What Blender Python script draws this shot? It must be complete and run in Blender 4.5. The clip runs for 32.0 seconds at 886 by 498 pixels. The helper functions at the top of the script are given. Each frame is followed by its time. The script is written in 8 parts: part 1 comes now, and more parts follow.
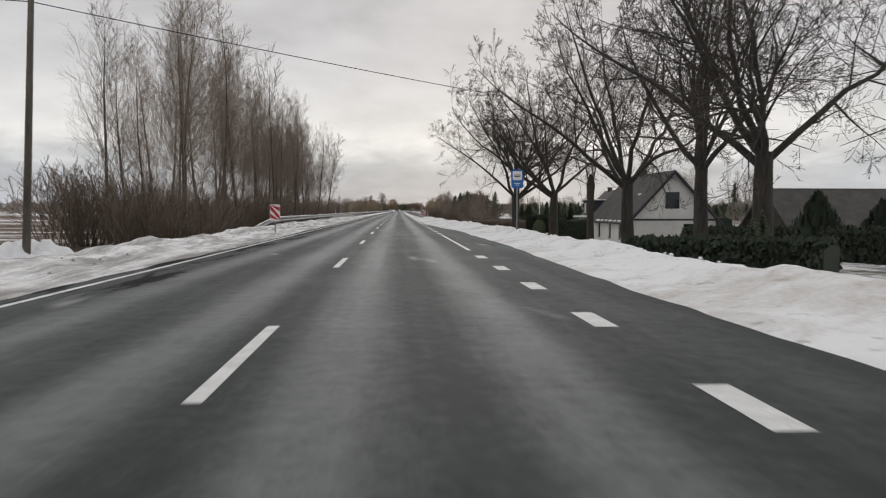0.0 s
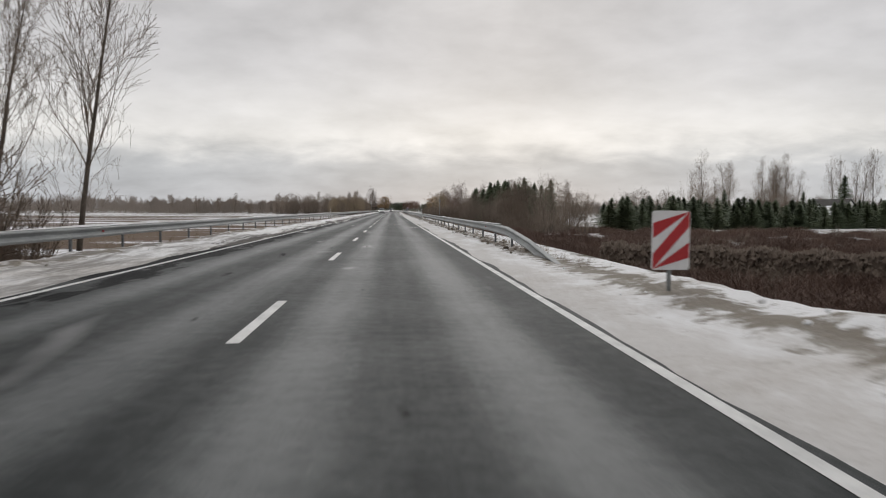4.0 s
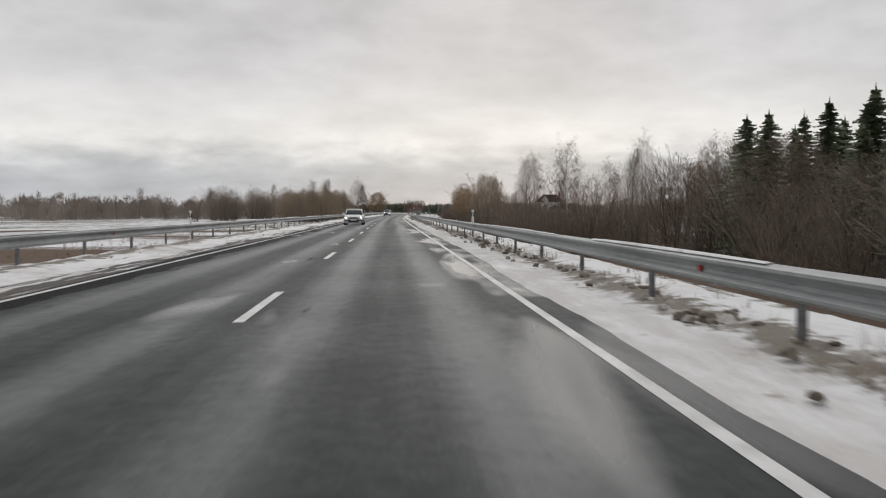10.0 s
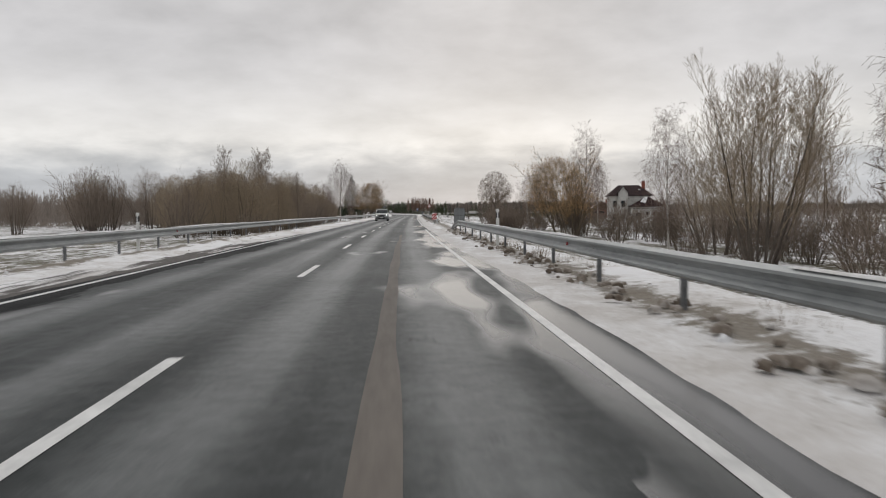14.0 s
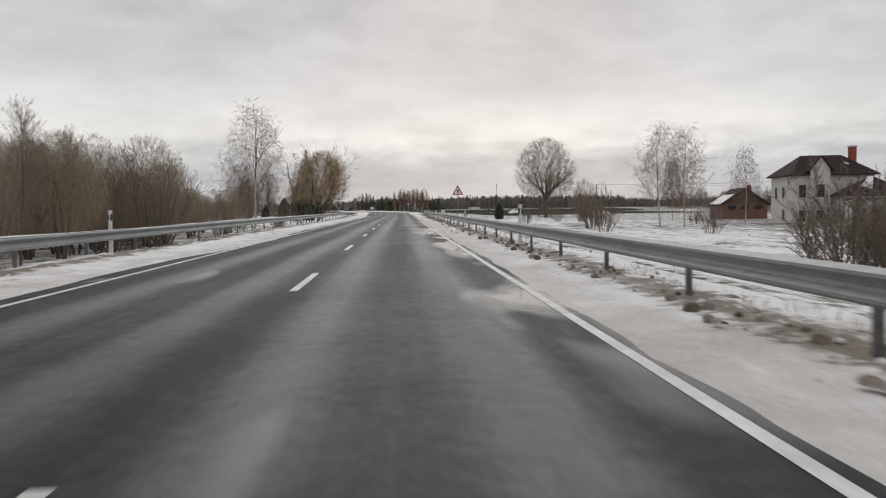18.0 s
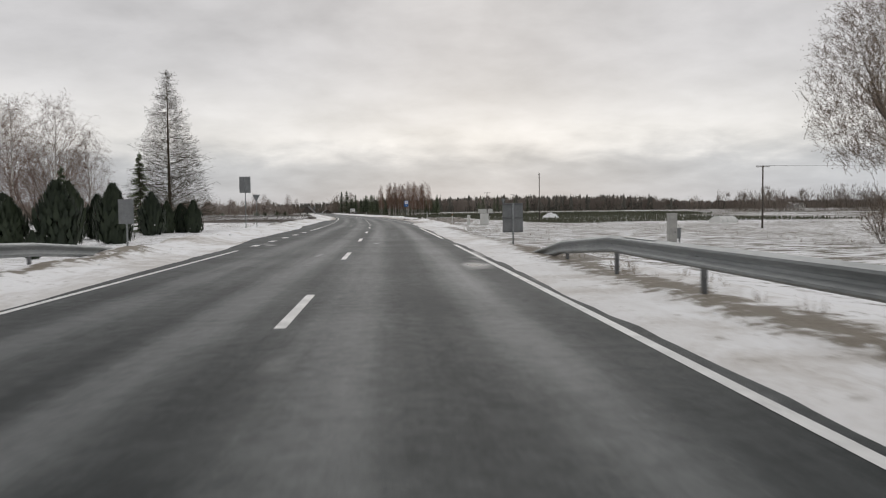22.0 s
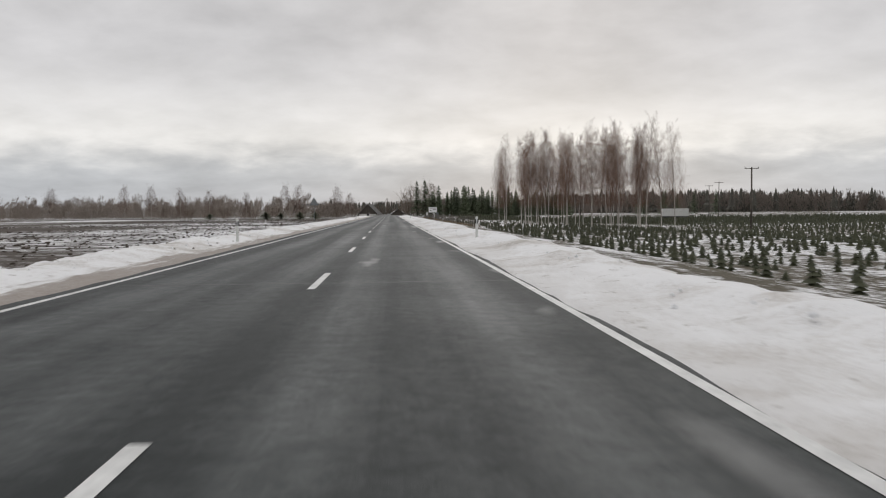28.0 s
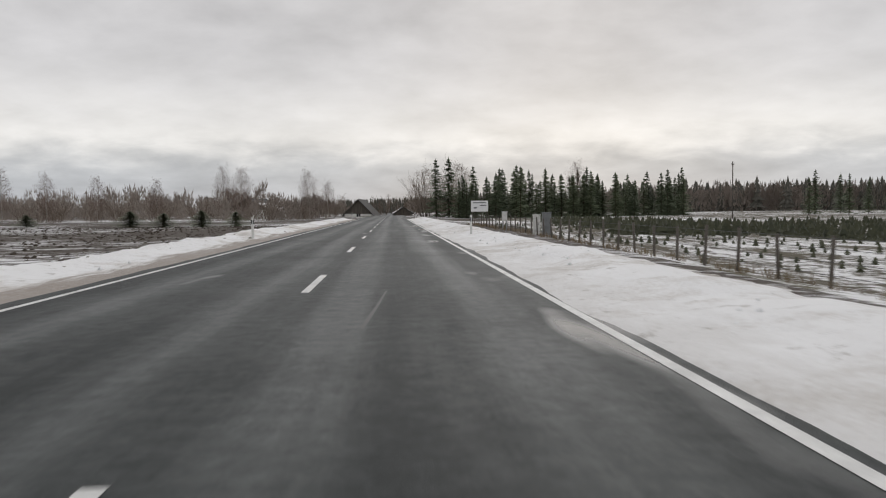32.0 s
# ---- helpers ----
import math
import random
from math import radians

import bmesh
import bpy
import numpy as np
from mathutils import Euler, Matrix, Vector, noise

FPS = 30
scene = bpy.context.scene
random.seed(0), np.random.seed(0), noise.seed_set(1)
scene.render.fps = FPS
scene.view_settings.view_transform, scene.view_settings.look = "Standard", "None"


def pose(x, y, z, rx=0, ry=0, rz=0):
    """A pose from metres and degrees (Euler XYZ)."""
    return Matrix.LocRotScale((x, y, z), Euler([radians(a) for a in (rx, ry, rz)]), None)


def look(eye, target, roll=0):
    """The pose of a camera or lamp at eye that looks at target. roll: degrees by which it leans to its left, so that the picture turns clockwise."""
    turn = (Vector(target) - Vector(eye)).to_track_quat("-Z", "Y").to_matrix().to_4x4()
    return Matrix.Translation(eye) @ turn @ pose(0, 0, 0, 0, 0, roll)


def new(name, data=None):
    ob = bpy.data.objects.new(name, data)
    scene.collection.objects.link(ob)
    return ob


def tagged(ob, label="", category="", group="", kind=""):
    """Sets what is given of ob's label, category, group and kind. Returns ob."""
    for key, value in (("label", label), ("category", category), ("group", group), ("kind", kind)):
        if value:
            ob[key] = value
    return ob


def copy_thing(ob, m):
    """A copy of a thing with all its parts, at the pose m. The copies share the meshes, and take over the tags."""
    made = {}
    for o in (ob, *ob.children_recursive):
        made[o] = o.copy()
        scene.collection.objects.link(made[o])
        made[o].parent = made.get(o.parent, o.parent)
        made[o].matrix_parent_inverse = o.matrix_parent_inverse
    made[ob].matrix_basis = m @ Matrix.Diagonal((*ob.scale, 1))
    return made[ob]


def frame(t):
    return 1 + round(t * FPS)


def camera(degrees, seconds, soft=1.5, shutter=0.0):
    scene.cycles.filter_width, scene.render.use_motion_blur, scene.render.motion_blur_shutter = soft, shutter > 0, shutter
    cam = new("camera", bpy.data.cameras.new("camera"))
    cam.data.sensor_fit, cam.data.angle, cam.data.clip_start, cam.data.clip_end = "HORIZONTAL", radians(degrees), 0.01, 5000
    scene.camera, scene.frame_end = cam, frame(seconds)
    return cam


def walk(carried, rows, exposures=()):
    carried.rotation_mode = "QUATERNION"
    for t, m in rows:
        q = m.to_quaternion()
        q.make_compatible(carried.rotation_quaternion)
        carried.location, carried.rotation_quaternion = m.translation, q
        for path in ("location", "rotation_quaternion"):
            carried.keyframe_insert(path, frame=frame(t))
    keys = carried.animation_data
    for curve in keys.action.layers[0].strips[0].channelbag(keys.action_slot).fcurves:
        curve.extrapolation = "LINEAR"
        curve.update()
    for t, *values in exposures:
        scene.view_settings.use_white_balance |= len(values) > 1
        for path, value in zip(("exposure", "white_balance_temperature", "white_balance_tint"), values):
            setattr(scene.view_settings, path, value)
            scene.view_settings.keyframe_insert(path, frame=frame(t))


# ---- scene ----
cam = camera(58.7, 32.0, soft=1.1, shutter=0.12)

# seconds, place in metres, tilt, lean and turn in degrees
PATH = [
    (0.0, 1.827, -0.766, 1.25, 87.167, -0.077, -2.939),
    (0.5, 1.706, 12.285, 1.25, 87.168, -0.09, -3.014),
    (1.0, 1.595, 25.437, 1.25, 87.168, -0.303, -3.045),
    (1.5, 1.473, 38.597, 1.25, 87.174, -0.456, -3.234),
    (2.0, 1.396, 51.828, 1.25, 87.179, -0.609, -3.435),
    (2.5, 1.353, 65.061, 1.25, 87.164, -0.723, -3.53),
    (3.0, 1.318, 78.329, 1.25, 87.15, -0.636, -3.524),
    (3.5, 1.281, 91.637, 1.25, 87.146, -0.338, -3.449),
    (4.0, 1.237, 104.972, 1.25, 87.142, -0.239, -3.46),
    (4.5, 1.199, 118.314, 1.25, 87.139, -0.142, -3.485),
    (5.0, 1.166, 131.766, 1.25, 87.136, -0.045, -3.511),
    (5.5, 1.141, 145.393, 1.25, 87.087, 0.054, -3.545),
    (6.0, 1.13, 159.136, 1.25, 87.188, 0.252, -3.625),
    (6.5, 1.082, 173.04, 1.25, 87.18, 0.134, -3.628),
    (7.0, 1.035, 186.985, 1.25, 87.172, 0.215, -3.619),
    (7.5, 0.99, 200.915, 1.25, 87.258, 0.12, -3.603),
    (8.0, 0.902, 214.865, 1.25, 87.145, 0.025, -3.532),
    (8.5, 0.79, 228.653, 1.25, 87.276, -0.052, -3.604),
    (9.0, 0.696, 242.556, 1.25, 87.307, -0.028, -3.556),
    (9.5, 0.718, 256.921, 1.25, 87.282, 0.147, -3.549),
    (10.0, 0.758, 271.334, 1.25, 87.257, 0.222, -3.632),
    (10.5, 0.847, 285.614, 1.25, 87.359, 0.303, -3.705),
    (11.0, 0.932, 299.862, 1.25, 87.262, 0.584, -3.624),
    (11.5, 0.951, 313.872, 1.25, 87.282, 0.491, -3.566),
    (12.0, 0.971, 327.897, 1.25, 86.903, 0.898, -3.651),
    (12.5, 0.93, 342.381, 1.25, 87.024, 0.839, -3.623),
    (13.0, 0.907, 356.809, 1.25, 87.112, 0.581, -3.517),
    (13.5, 0.886, 370.821, 1.25, 87.146, 0.54, -3.513),
    (14.0, 0.831, 384.797, 1.25, 87.281, 0.6, -3.52),
    (14.5, 0.83, 398.786, 1.25, 87.276, 0.599, -3.552),
    (15.0, 0.869, 412.744, 1.25, 87.207, 0.648, -3.795),
    (15.5, 0.996, 426.616, 1.25, 87.134, 0.695, -4.07),
    (16.0, 1.19, 440.52, 1.25, 87.06, 0.743, -4.345),
    (16.5, 1.429, 454.526, 1.25, 86.992, 0.791, -4.6),
    (17.0, 1.71, 468.548, 1.25, 86.987, 0.69, -4.708),
    (17.5, 1.992, 482.336, 1.25, 87.048, 0.712, -4.703),
    (18.0, 2.259, 496.098, 1.25, 87.01, 0.834, -4.609),
    (18.5, 2.405, 510.144, 1.25, 87.087, 0.901, -4.537),
    (19.0, 2.555, 524.153, 1.25, 87.064, 0.668, -4.642),
    (19.5, 2.88, 538.035, 1.25, 87.076, 0.677, -4.909),
    (20.0, 3.265, 551.888, 1.25, 87.09, 0.587, -5.132),
    (20.5, 3.649, 565.668, 1.25, 87.11, 0.483, -5.394),
    (21.0, 4.079, 579.488, 1.25, 87.131, 0.38, -5.502),
    (21.5, 4.504, 593.674, 1.25, 87.151, 0.569, -5.522),
    (22.0, 4.914, 607.821, 1.25, 87.172, 0.656, -5.453),
    (22.5, 5.292, 621.656, 1.25, 87.292, 0.699, -5.34),
    (23.0, 5.643, 635.389, 1.25, 87.413, 0.841, -5.226),
    (23.5, 6.018, 648.798, 1.25, 87.411, 0.936, -5.137),
    (24.0, 6.37, 662.206, 1.25, 87.407, 0.831, -5.037),
    (24.5, 6.646, 675.855, 1.25, 87.411, 1.134, -4.802),
    (25.0, 6.816, 689.514, 1.25, 87.516, 0.537, -4.215),
    (25.5, 6.822, 703.231, 1.25, 87.406, 0.648, -3.34),
    (26.0, 6.603, 716.88, 1.25, 87.396, 0.609, -2.354),
    (26.5, 6.139, 730.508, 1.25, 87.376, 0.588, -1.361),
    (27.0, 5.452, 744.027, 1.25, 87.366, 0.549, -0.364),
    (27.5, 4.538, 757.617, 1.25, 87.358, 0.51, 0.541),
    (28.0, 3.641, 771.137, 1.25, 87.284, 0.508, 0.822),
    (28.5, 2.616, 784.754, 1.25, 87.296, 0.501, 0.93),
    (29.0, 1.573, 798.369, 1.25, 87.204, 0.394, 0.949),
    (29.5, 0.457, 812.037, 1.25, 87.195, 0.443, 0.962),
    (30.0, -0.658, 825.672, 1.25, 87.186, 0.393, 0.986),
    (30.5, -1.799, 839.271, 1.25, 87.171, 0.409, 1.053),
    (31.0, -2.939, 852.895, 1.25, 87.156, 0.326, 1.0),
    (31.5, -4.017, 866.351, 1.25, 87.176, 0.478, 1.039),
    (32.0, -5.093, 879.83, 1.25, 87.197, 0.629, 0.958),
]

walk(cam, [(p[0], pose(*p[1:])) for p in PATH])

# ---- world and light ----
world = bpy.data.worlds.new("overcast_sky")
scene.world = world
world.use_nodes = True


def sky():
    nt = world.node_tree
    nt.nodes.clear()
    N, L = nt.nodes.new, nt.links.new
    out, bg = N("ShaderNodeOutputWorld"), N("ShaderNodeBackground")
    air = N("ShaderNodeTexSky")
    air.sky_type, air.sun_disc = "NISHITA", False
    air.sun_elevation, air.sun_rotation = radians(14), radians(8)
    tint = N("ShaderNodeMix")
    tint.data_type = "RGBA"
    # clouds: stretched noise on the dome, flattened towards the horizon
    tc, sep = N("ShaderNodeTexCoord"), N("ShaderNodeSeparateXYZ")
    L(tc.outputs["Generated"], sep.inputs[0])
    up = N("ShaderNodeMath")
    up.operation = "MAXIMUM"
    up.inputs[1].default_value = 0.0
    L(sep.outputs[2], up.inputs[0])
    add = N("ShaderNodeMath")
    add.operation = "ADD"
    add.inputs[1].default_value = 0.26
    L(up.outputs[0], add.inputs[0])
    div = N("ShaderNodeVectorMath")
    div.operation = "DIVIDE"
    comb = N("ShaderNodeCombineXYZ")
    for i in range(3):
        L(add.outputs[0], comb.inputs[i])
    L(tc.outputs["Generated"], div.inputs[0])
    L(comb.outputs[0], div.inputs[1])
    flat = N("ShaderNodeVectorMath")
    flat.operation = "MULTIPLY"
    flat.inputs[1].default_value = (1.0, 1.0, 0.0)
    L(div.outputs[0], flat.inputs[0])
    big, small = N("ShaderNodeTexNoise"), N("ShaderNodeTexNoise")
    big.inputs["Scale"].default_value, big.inputs["Detail"].default_value = 1.6, 6
    small.inputs["Scale"].default_value, small.inputs["Detail"].default_value = 4.4, 6
    small.inputs["Distortion"].default_value = 0.2
    for n in (big, small):
        n.inputs["Roughness"].default_value = 0.55
        L(flat.outputs[0], n.inputs["Vector"])
    mixn = N("ShaderNodeMath")
    mixn.operation = "MULTIPLY_ADD"
    mixn.inputs[1].default_value = 0.40
    L(small.outputs[0], mixn.inputs[0])
    half = N("ShaderNodeMath")
    half.operation = "MULTIPLY"
    half.inputs[1].default_value = 0.6
    L(big.outputs[0], half.inputs[0])
    L(half.outputs[0], mixn.inputs[2])
    # brightness by height: dull over the horizon, a bright gap at about six degrees, grey above
    ramp = N("ShaderNodeValToRGB")
    ramp.color_ramp.interpolation = "B_SPLINE"
    cr = ramp.color_ramp.elements
    cr[0].position, cr[0].color = 0.0, (0.50, 0.52, 0.555, 1)
    cr[1].position, cr[1].color = 1.0, (0.62, 0.62, 0.63, 1)
    for pos, c in ((0.055, (0.485, 0.505, 0.535)), (0.082, (0.83, 0.815, 0.795)), (0.105, (0.83, 0.815, 0.80)), (0.15, (0.668, 0.658, 0.662)), (0.21, (0.592, 0.583, 0.594)), (0.34, (0.628, 0.616, 0.618))):
        e = cr.new(pos)
        e.color = (*c, 1)
    wob = N("ShaderNodeMath")
    wob.operation = "MULTIPLY_ADD"
    wob.inputs[1].default_value = 0.05
    L(small.outputs[0], wob.inputs[0])
    sub = N("ShaderNodeMath")
    sub.operation = "SUBTRACT"
    sub.inputs[1].default_value = 0.025
    L(up.outputs[0], sub.inputs[0])
    L(sub.outputs[0], wob.inputs[2])
    L(wob.outputs[0], ramp.inputs[0])
    tone = N("ShaderNodeMapRange")
    tone.inputs["From Min"].default_value, tone.inputs["From Max"].default_value = 0.34, 0.70
    tone.inputs["To Min"].default_value, tone.inputs["To Max"].default_value = 0.82, 1.21
    L(mixn.outputs[0], tone.inputs[0])
    cloud = N("ShaderNodeVectorMath")
    cloud.operation = "SCALE"
    L(ramp.outputs[0], cloud.inputs[0])
    L(tone.outputs[0], cloud.inputs["Scale"])
    scale = N("ShaderNodeVectorMath")
    scale.operation = "SCALE"
    scale.inputs["Scale"].default_value = 0.08
    L(air.outputs[0], scale.inputs[0])
    tint.inputs[0].default_value = 0.97
    L(scale.outputs[0], tint.inputs[6])
    L(cloud.outputs[0], tint.inputs[7])
    L(tint.outputs[2], bg.inputs[0])
    bg.inputs[1].default_value = 1.0
    L(bg.outputs[0], out.inputs[0])


sky()
sun = new("sun", bpy.data.lights.new("sun", "SUN"))
sun.data.energy, sun.data.angle, sun.data.color = 0.5, radians(40), (1.0, 0.97, 0.94)
sun.matrix_world = look((0, 0, 50), (-6, -45, 16))

# ---- helpers of this scene ----
def spline(xs, ys, q):
    """Smooth curve through points (monotone in x), by cubic Hermite pieces."""
    xs, ys, q = np.asarray(xs, float), np.asarray(ys, float), np.asarray(q, float)
    m = np.gradient(ys, xs)
    i = np.clip(np.searchsorted(xs, q) - 1, 0, len(xs) - 2)
    h = xs[i + 1] - xs[i]
    t = (q - xs[i]) / h
    return ((2 * t**3 - 3 * t**2 + 1) * ys[i] + (t**3 - 2 * t**2 + t) * h * m[i]
            + (-2 * t**3 + 3 * t**2) * ys[i + 1] + (t**3 - t**2) * h * m[i + 1])


# the road's centre line: x over y
CY_ = [-400, -100, 0, 100, 200, 300, 390, 430, 470, 510, 545, 580, 616, 650, 672, 690, 712, 740, 773, 797, 820, 857, 892, 1000, 1300, 2600]
CX_ = [3.6, 1.25, 0.5, -0.2, -0.7, -1.05, -1.1, -0.75, 0.05, 0.95, 1.85, 2.85, 3.95, 4.75, 5.1, 5.05, 4.65, 3.85, 2.1, 0.25, -1.65, -4.65, -7.45, -16.2, -38.0, -100.0]
_gy = np.arange(-400, 2600.1, 2.0)
_gx = spline(CY_, CX_, _gy)
_k = np.hanning(17) / np.hanning(17).sum()
_gx = np.convolve(np.pad(_gx, 8, mode="edge"), _k, "valid")
_gs = np.gradient(_gx, _gy)


def at(y, u, z=0.0):
    """The place u metres right of the centre line at y."""
    y = np.asarray(y, float)
    sl = np.interp(y, _gy, _gs)
    n = np.sqrt(1 + sl * sl)
    return np.stack(np.broadcast_arrays(np.interp(y, _gy, _gx) + u / n, y - u * sl / n, z), -1)


def turn(y):
    """The road's turn at y, in degrees round z."""
    return -math.degrees(math.atan(float(np.interp(y, _gy, _gs))))


def mesh(name, verts, faces, mat=None, uv=None, smooth=False):
    me = bpy.data.meshes.new(name)
    me.from_pydata([tuple(map(float, v)) for v in verts], [], faces)
    if uv is not None:
        lay = me.uv_layers.new(name="UVMap")
        loops = np.empty(len(me.loops), np.int32)
        me.loops.foreach_get("vertex_index", loops)
        lay.data.foreach_set("uv", np.asarray(uv, np.float32)[loops].ravel())
    if mat:
        me.materials.append(mat)
    if smooth:
        me.polygons.foreach_set("use_smooth", [True] * len(me.polygons))
    me.update()
    return me


def from_bm(name, bm, mat=None, smooth=False):
    me = bpy.data.meshes.new(name)
    bm.to_mesh(me)
    bm.free()
    if mat:
        me.materials.append(mat)
    if smooth:
        me.polygons.foreach_set("use_smooth", [True] * len(me.polygons))
    return me


def part(name, data, parent, label="", m=None, kind=""):
    ob = new(name, data)
    ob.parent = parent
    if m is not None:
        ob.matrix_basis = m
    return tagged(ob, label=label, kind=kind)


def thing(name, label, category, m=None, group="", kind="", data=None):
    ob = new(name, data)
    if m is not None:
        ob.matrix_basis = m
    return tagged(ob, label, category, group, kind)


def box(bm, x0, x1, y0, y1, z0, z1, bevel=0.0):
    r = bmesh.ops.create_cube(bm, size=1, matrix=Matrix.Translation(((x0 + x1) / 2, (y0 + y1) / 2, (z0 + z1) / 2)) @ Matrix.Diagonal((x1 - x0, y1 - y0, z1 - z0, 1)))
    if bevel:
        es = list({e for v in r["verts"] for e in v.link_edges})
        bmesh.ops.bevel(bm, geom=es, offset=bevel, segments=1, affect="EDGES")


def rod(bm, p, q, r0, r1=None, n=8):
    """A tapered round bar from p to q."""
    p, q = Vector(p), Vector(q)
    d = q - p
    m = Matrix.Translation((p + q) / 2) @ d.to_track_quat("Z", "Y").to_matrix().to_4x4()
    bmesh.ops.create_cone(bm, cap_ends=True, segments=n, radius1=r0, radius2=r0 if r1 is None else r1, depth=d.length, matrix=m)


def ribbon(name, ys, us, zs, mat, smooth=True):
    """A sheet along the road: us and zs are arrays over (y, station)."""
    ys, us, zs = np.asarray(ys, float), np.asarray(us, float), np.asarray(zs, float)
    n, k = us.shape
    P = at(ys[:, None], us, zs).reshape(-1, 3)
    uv = np.stack([us, np.broadcast_to(ys[:, None], us.shape)], -1).reshape(-1, 2)
    F = [(i * k + j, i * k + j + 1, (i + 1) * k + j + 1, (i + 1) * k + j) for i in range(n - 1) for j in range(k - 1)]
    return mesh(name, P, F, mat, uv, smooth)


def fbm(x, y, scale, octaves=4, seed=0.0):
    """Smooth noise over two arrays, about -1 to 1."""
    x, y = np.broadcast_arrays(np.asarray(x, float), np.asarray(y, float))
    out = np.zeros(x.shape)
    amp, f = 1.0, 1.0 / scale
    for o in range(octaves):
        a, b = x * f + 17.3 * o + seed * 3.1, y * f + 5.7 * o - seed * 1.7
        ia, ib = np.floor(a), np.floor(b)
        fa, fb = a - ia, b - ib
        fa, fb = fa * fa * (3 - 2 * fa), fb * fb * (3 - 2 * fb)

        def lat(p, q):
            v = np.sin(p * 127.1 + q * 311.7 + o * 74.7) * 43758.5453
            return (v - np.floor(v)) * 2 - 1
        out += amp * ((lat(ia, ib) * (1 - fa) + lat(ia + 1, ib) * fa) * (1 - fb) + (lat(ia, ib + 1) * (1 - fa) + lat(ia + 1, ib + 1) * fa) * fb)
        amp, f = amp * 0.5, f * 2.03
    return out / 1.6


# ---- materials ----
class Mat:
    """A node material with short calls for common nodes."""

    def __init__(self, name, rough=0.8, metal=0.0, spec=0.5):
        self.m = bpy.data.materials.new(name)
        self.m.use_nodes = True
        self.nt = self.m.node_tree
        self.b = self.nt.nodes["Principled BSDF"]
        self.b.inputs["Roughness"].default_value = rough
        self.b.inputs["Metallic"].default_value = metal
        self.b.inputs["Specular IOR Level"].default_value = spec

    def n(self, kind, **kw):
        nd = self.nt.nodes.new(kind)
        for k, v in kw.items():
            if k in nd.inputs:
                nd.inputs[k].default_value = v
        return nd

    def link(self, a, b):
        self.nt.links.new(a, b)

    def coords(self, which="Object", scale=(1, 1, 1)):
        tc = self.n("ShaderNodeTexCoord")
        mp = self.n("ShaderNodeMapping")
        mp.inputs["Scale"].default_value = scale
        self.link(tc.outputs[which], mp.inputs[0])
        return mp.outputs[0]

    def world(self, scale=(1, 1, 1)):
        g = self.n("ShaderNodeNewGeometry")
        mp = self.n("ShaderNodeMapping")
        mp.inputs["Scale"].default_value = scale
        self.link(g.outputs["Position"], mp.inputs[0])
        return mp.outputs[0]

    def noise(self, vec, scale, detail=4, rough=0.55, dist=0.0):
        nd = self.n("ShaderNodeTexNoise", Scale=scale, Detail=detail, Roughness=rough, Distortion=dist)
        self.link(vec, nd.inputs["Vector"])
        return nd.outputs[0]

    def ramp(self, fac, stops):
        nd = self.n("ShaderNodeValToRGB")
        e = nd.color_ramp.elements
        while len(e) < len(stops):
            e.new(0.5)
        for s, (p, c) in zip(e, stops):
            s.position = p
            s.color = (*c, 1) if isinstance(c, tuple) else (c, c, c, 1)
        self.link(fac, nd.inputs[0])
        return nd.outputs[0]

    def mix(self, fac, a, b, blend="MIX"):
        nd = self.n("ShaderNodeMix")
        nd.data_type, nd.blend_type = "RGBA", blend
        for s, v in ((0, fac), (6, a), (7, b)):
            if isinstance(v, (int, float)):
                nd.inputs[s].default_value = v if s == 0 else (v, v, v, 1)
            elif isinstance(v, tuple):
                nd.inputs[s].default_value = (*v, 1)
            else:
                self.link(v, nd.inputs[s])
        return nd.outputs[2]

    def math(self, op, a, b=0.0, c=0.0):
        nd = self.n("ShaderNodeMath")
        nd.operation = op
        for i, v in enumerate((a, b, c)):
            if isinstance(v, (int, float)):
                nd.inputs[i].default_value = v
            else:
                self.link(v, nd.inputs[i])
        return nd.outputs[0]

    def rand(self):
        return self.n("ShaderNodeObjectInfo").outputs["Random"]

    def island(self):
        return self.n("ShaderNodeNewGeometry").outputs["Random Per Island"]

    def colour(self, v):
        if isinstance(v, tuple):
            self.b.inputs["Base Color"].default_value = (*v, 1)
        else:
            self.link(v, self.b.inputs["Base Color"])
        return self

    def rough(self, v):
        self.link(v, self.b.inputs["Roughness"])
        return self

    def bump(self, height, strength=0.3, dist=0.02):
        nd = self.n("ShaderNodeBump", Strength=strength, Distance=dist)
        self.link(height, nd.inputs["Height"])
        self.link(nd.outputs[0], self.b.inputs["Normal"])
        return self


def plain(name, c1, c2, scale=3.0, rough=0.7, metal=0.0, bump=0.2, stretch=(1, 1, 1), dist=0.01, spec=0.5):
    """A surface of two close colours in coarse and fine noise."""
    M = Mat(name, rough, metal, spec)
    v = M.coords("Object", stretch)
    a, b = M.noise(v, scale, 5), M.noise(v, scale * 9, 3)
    f = M.math("MULTIPLY_ADD", b, 0.4, M.math("MULTIPLY", a, 0.6))
    M.colour(M.ramp(f, [(0.35, c1), (0.65, c2)]))
    if bump:
        M.bump(f, bump, dist)
    return M.m


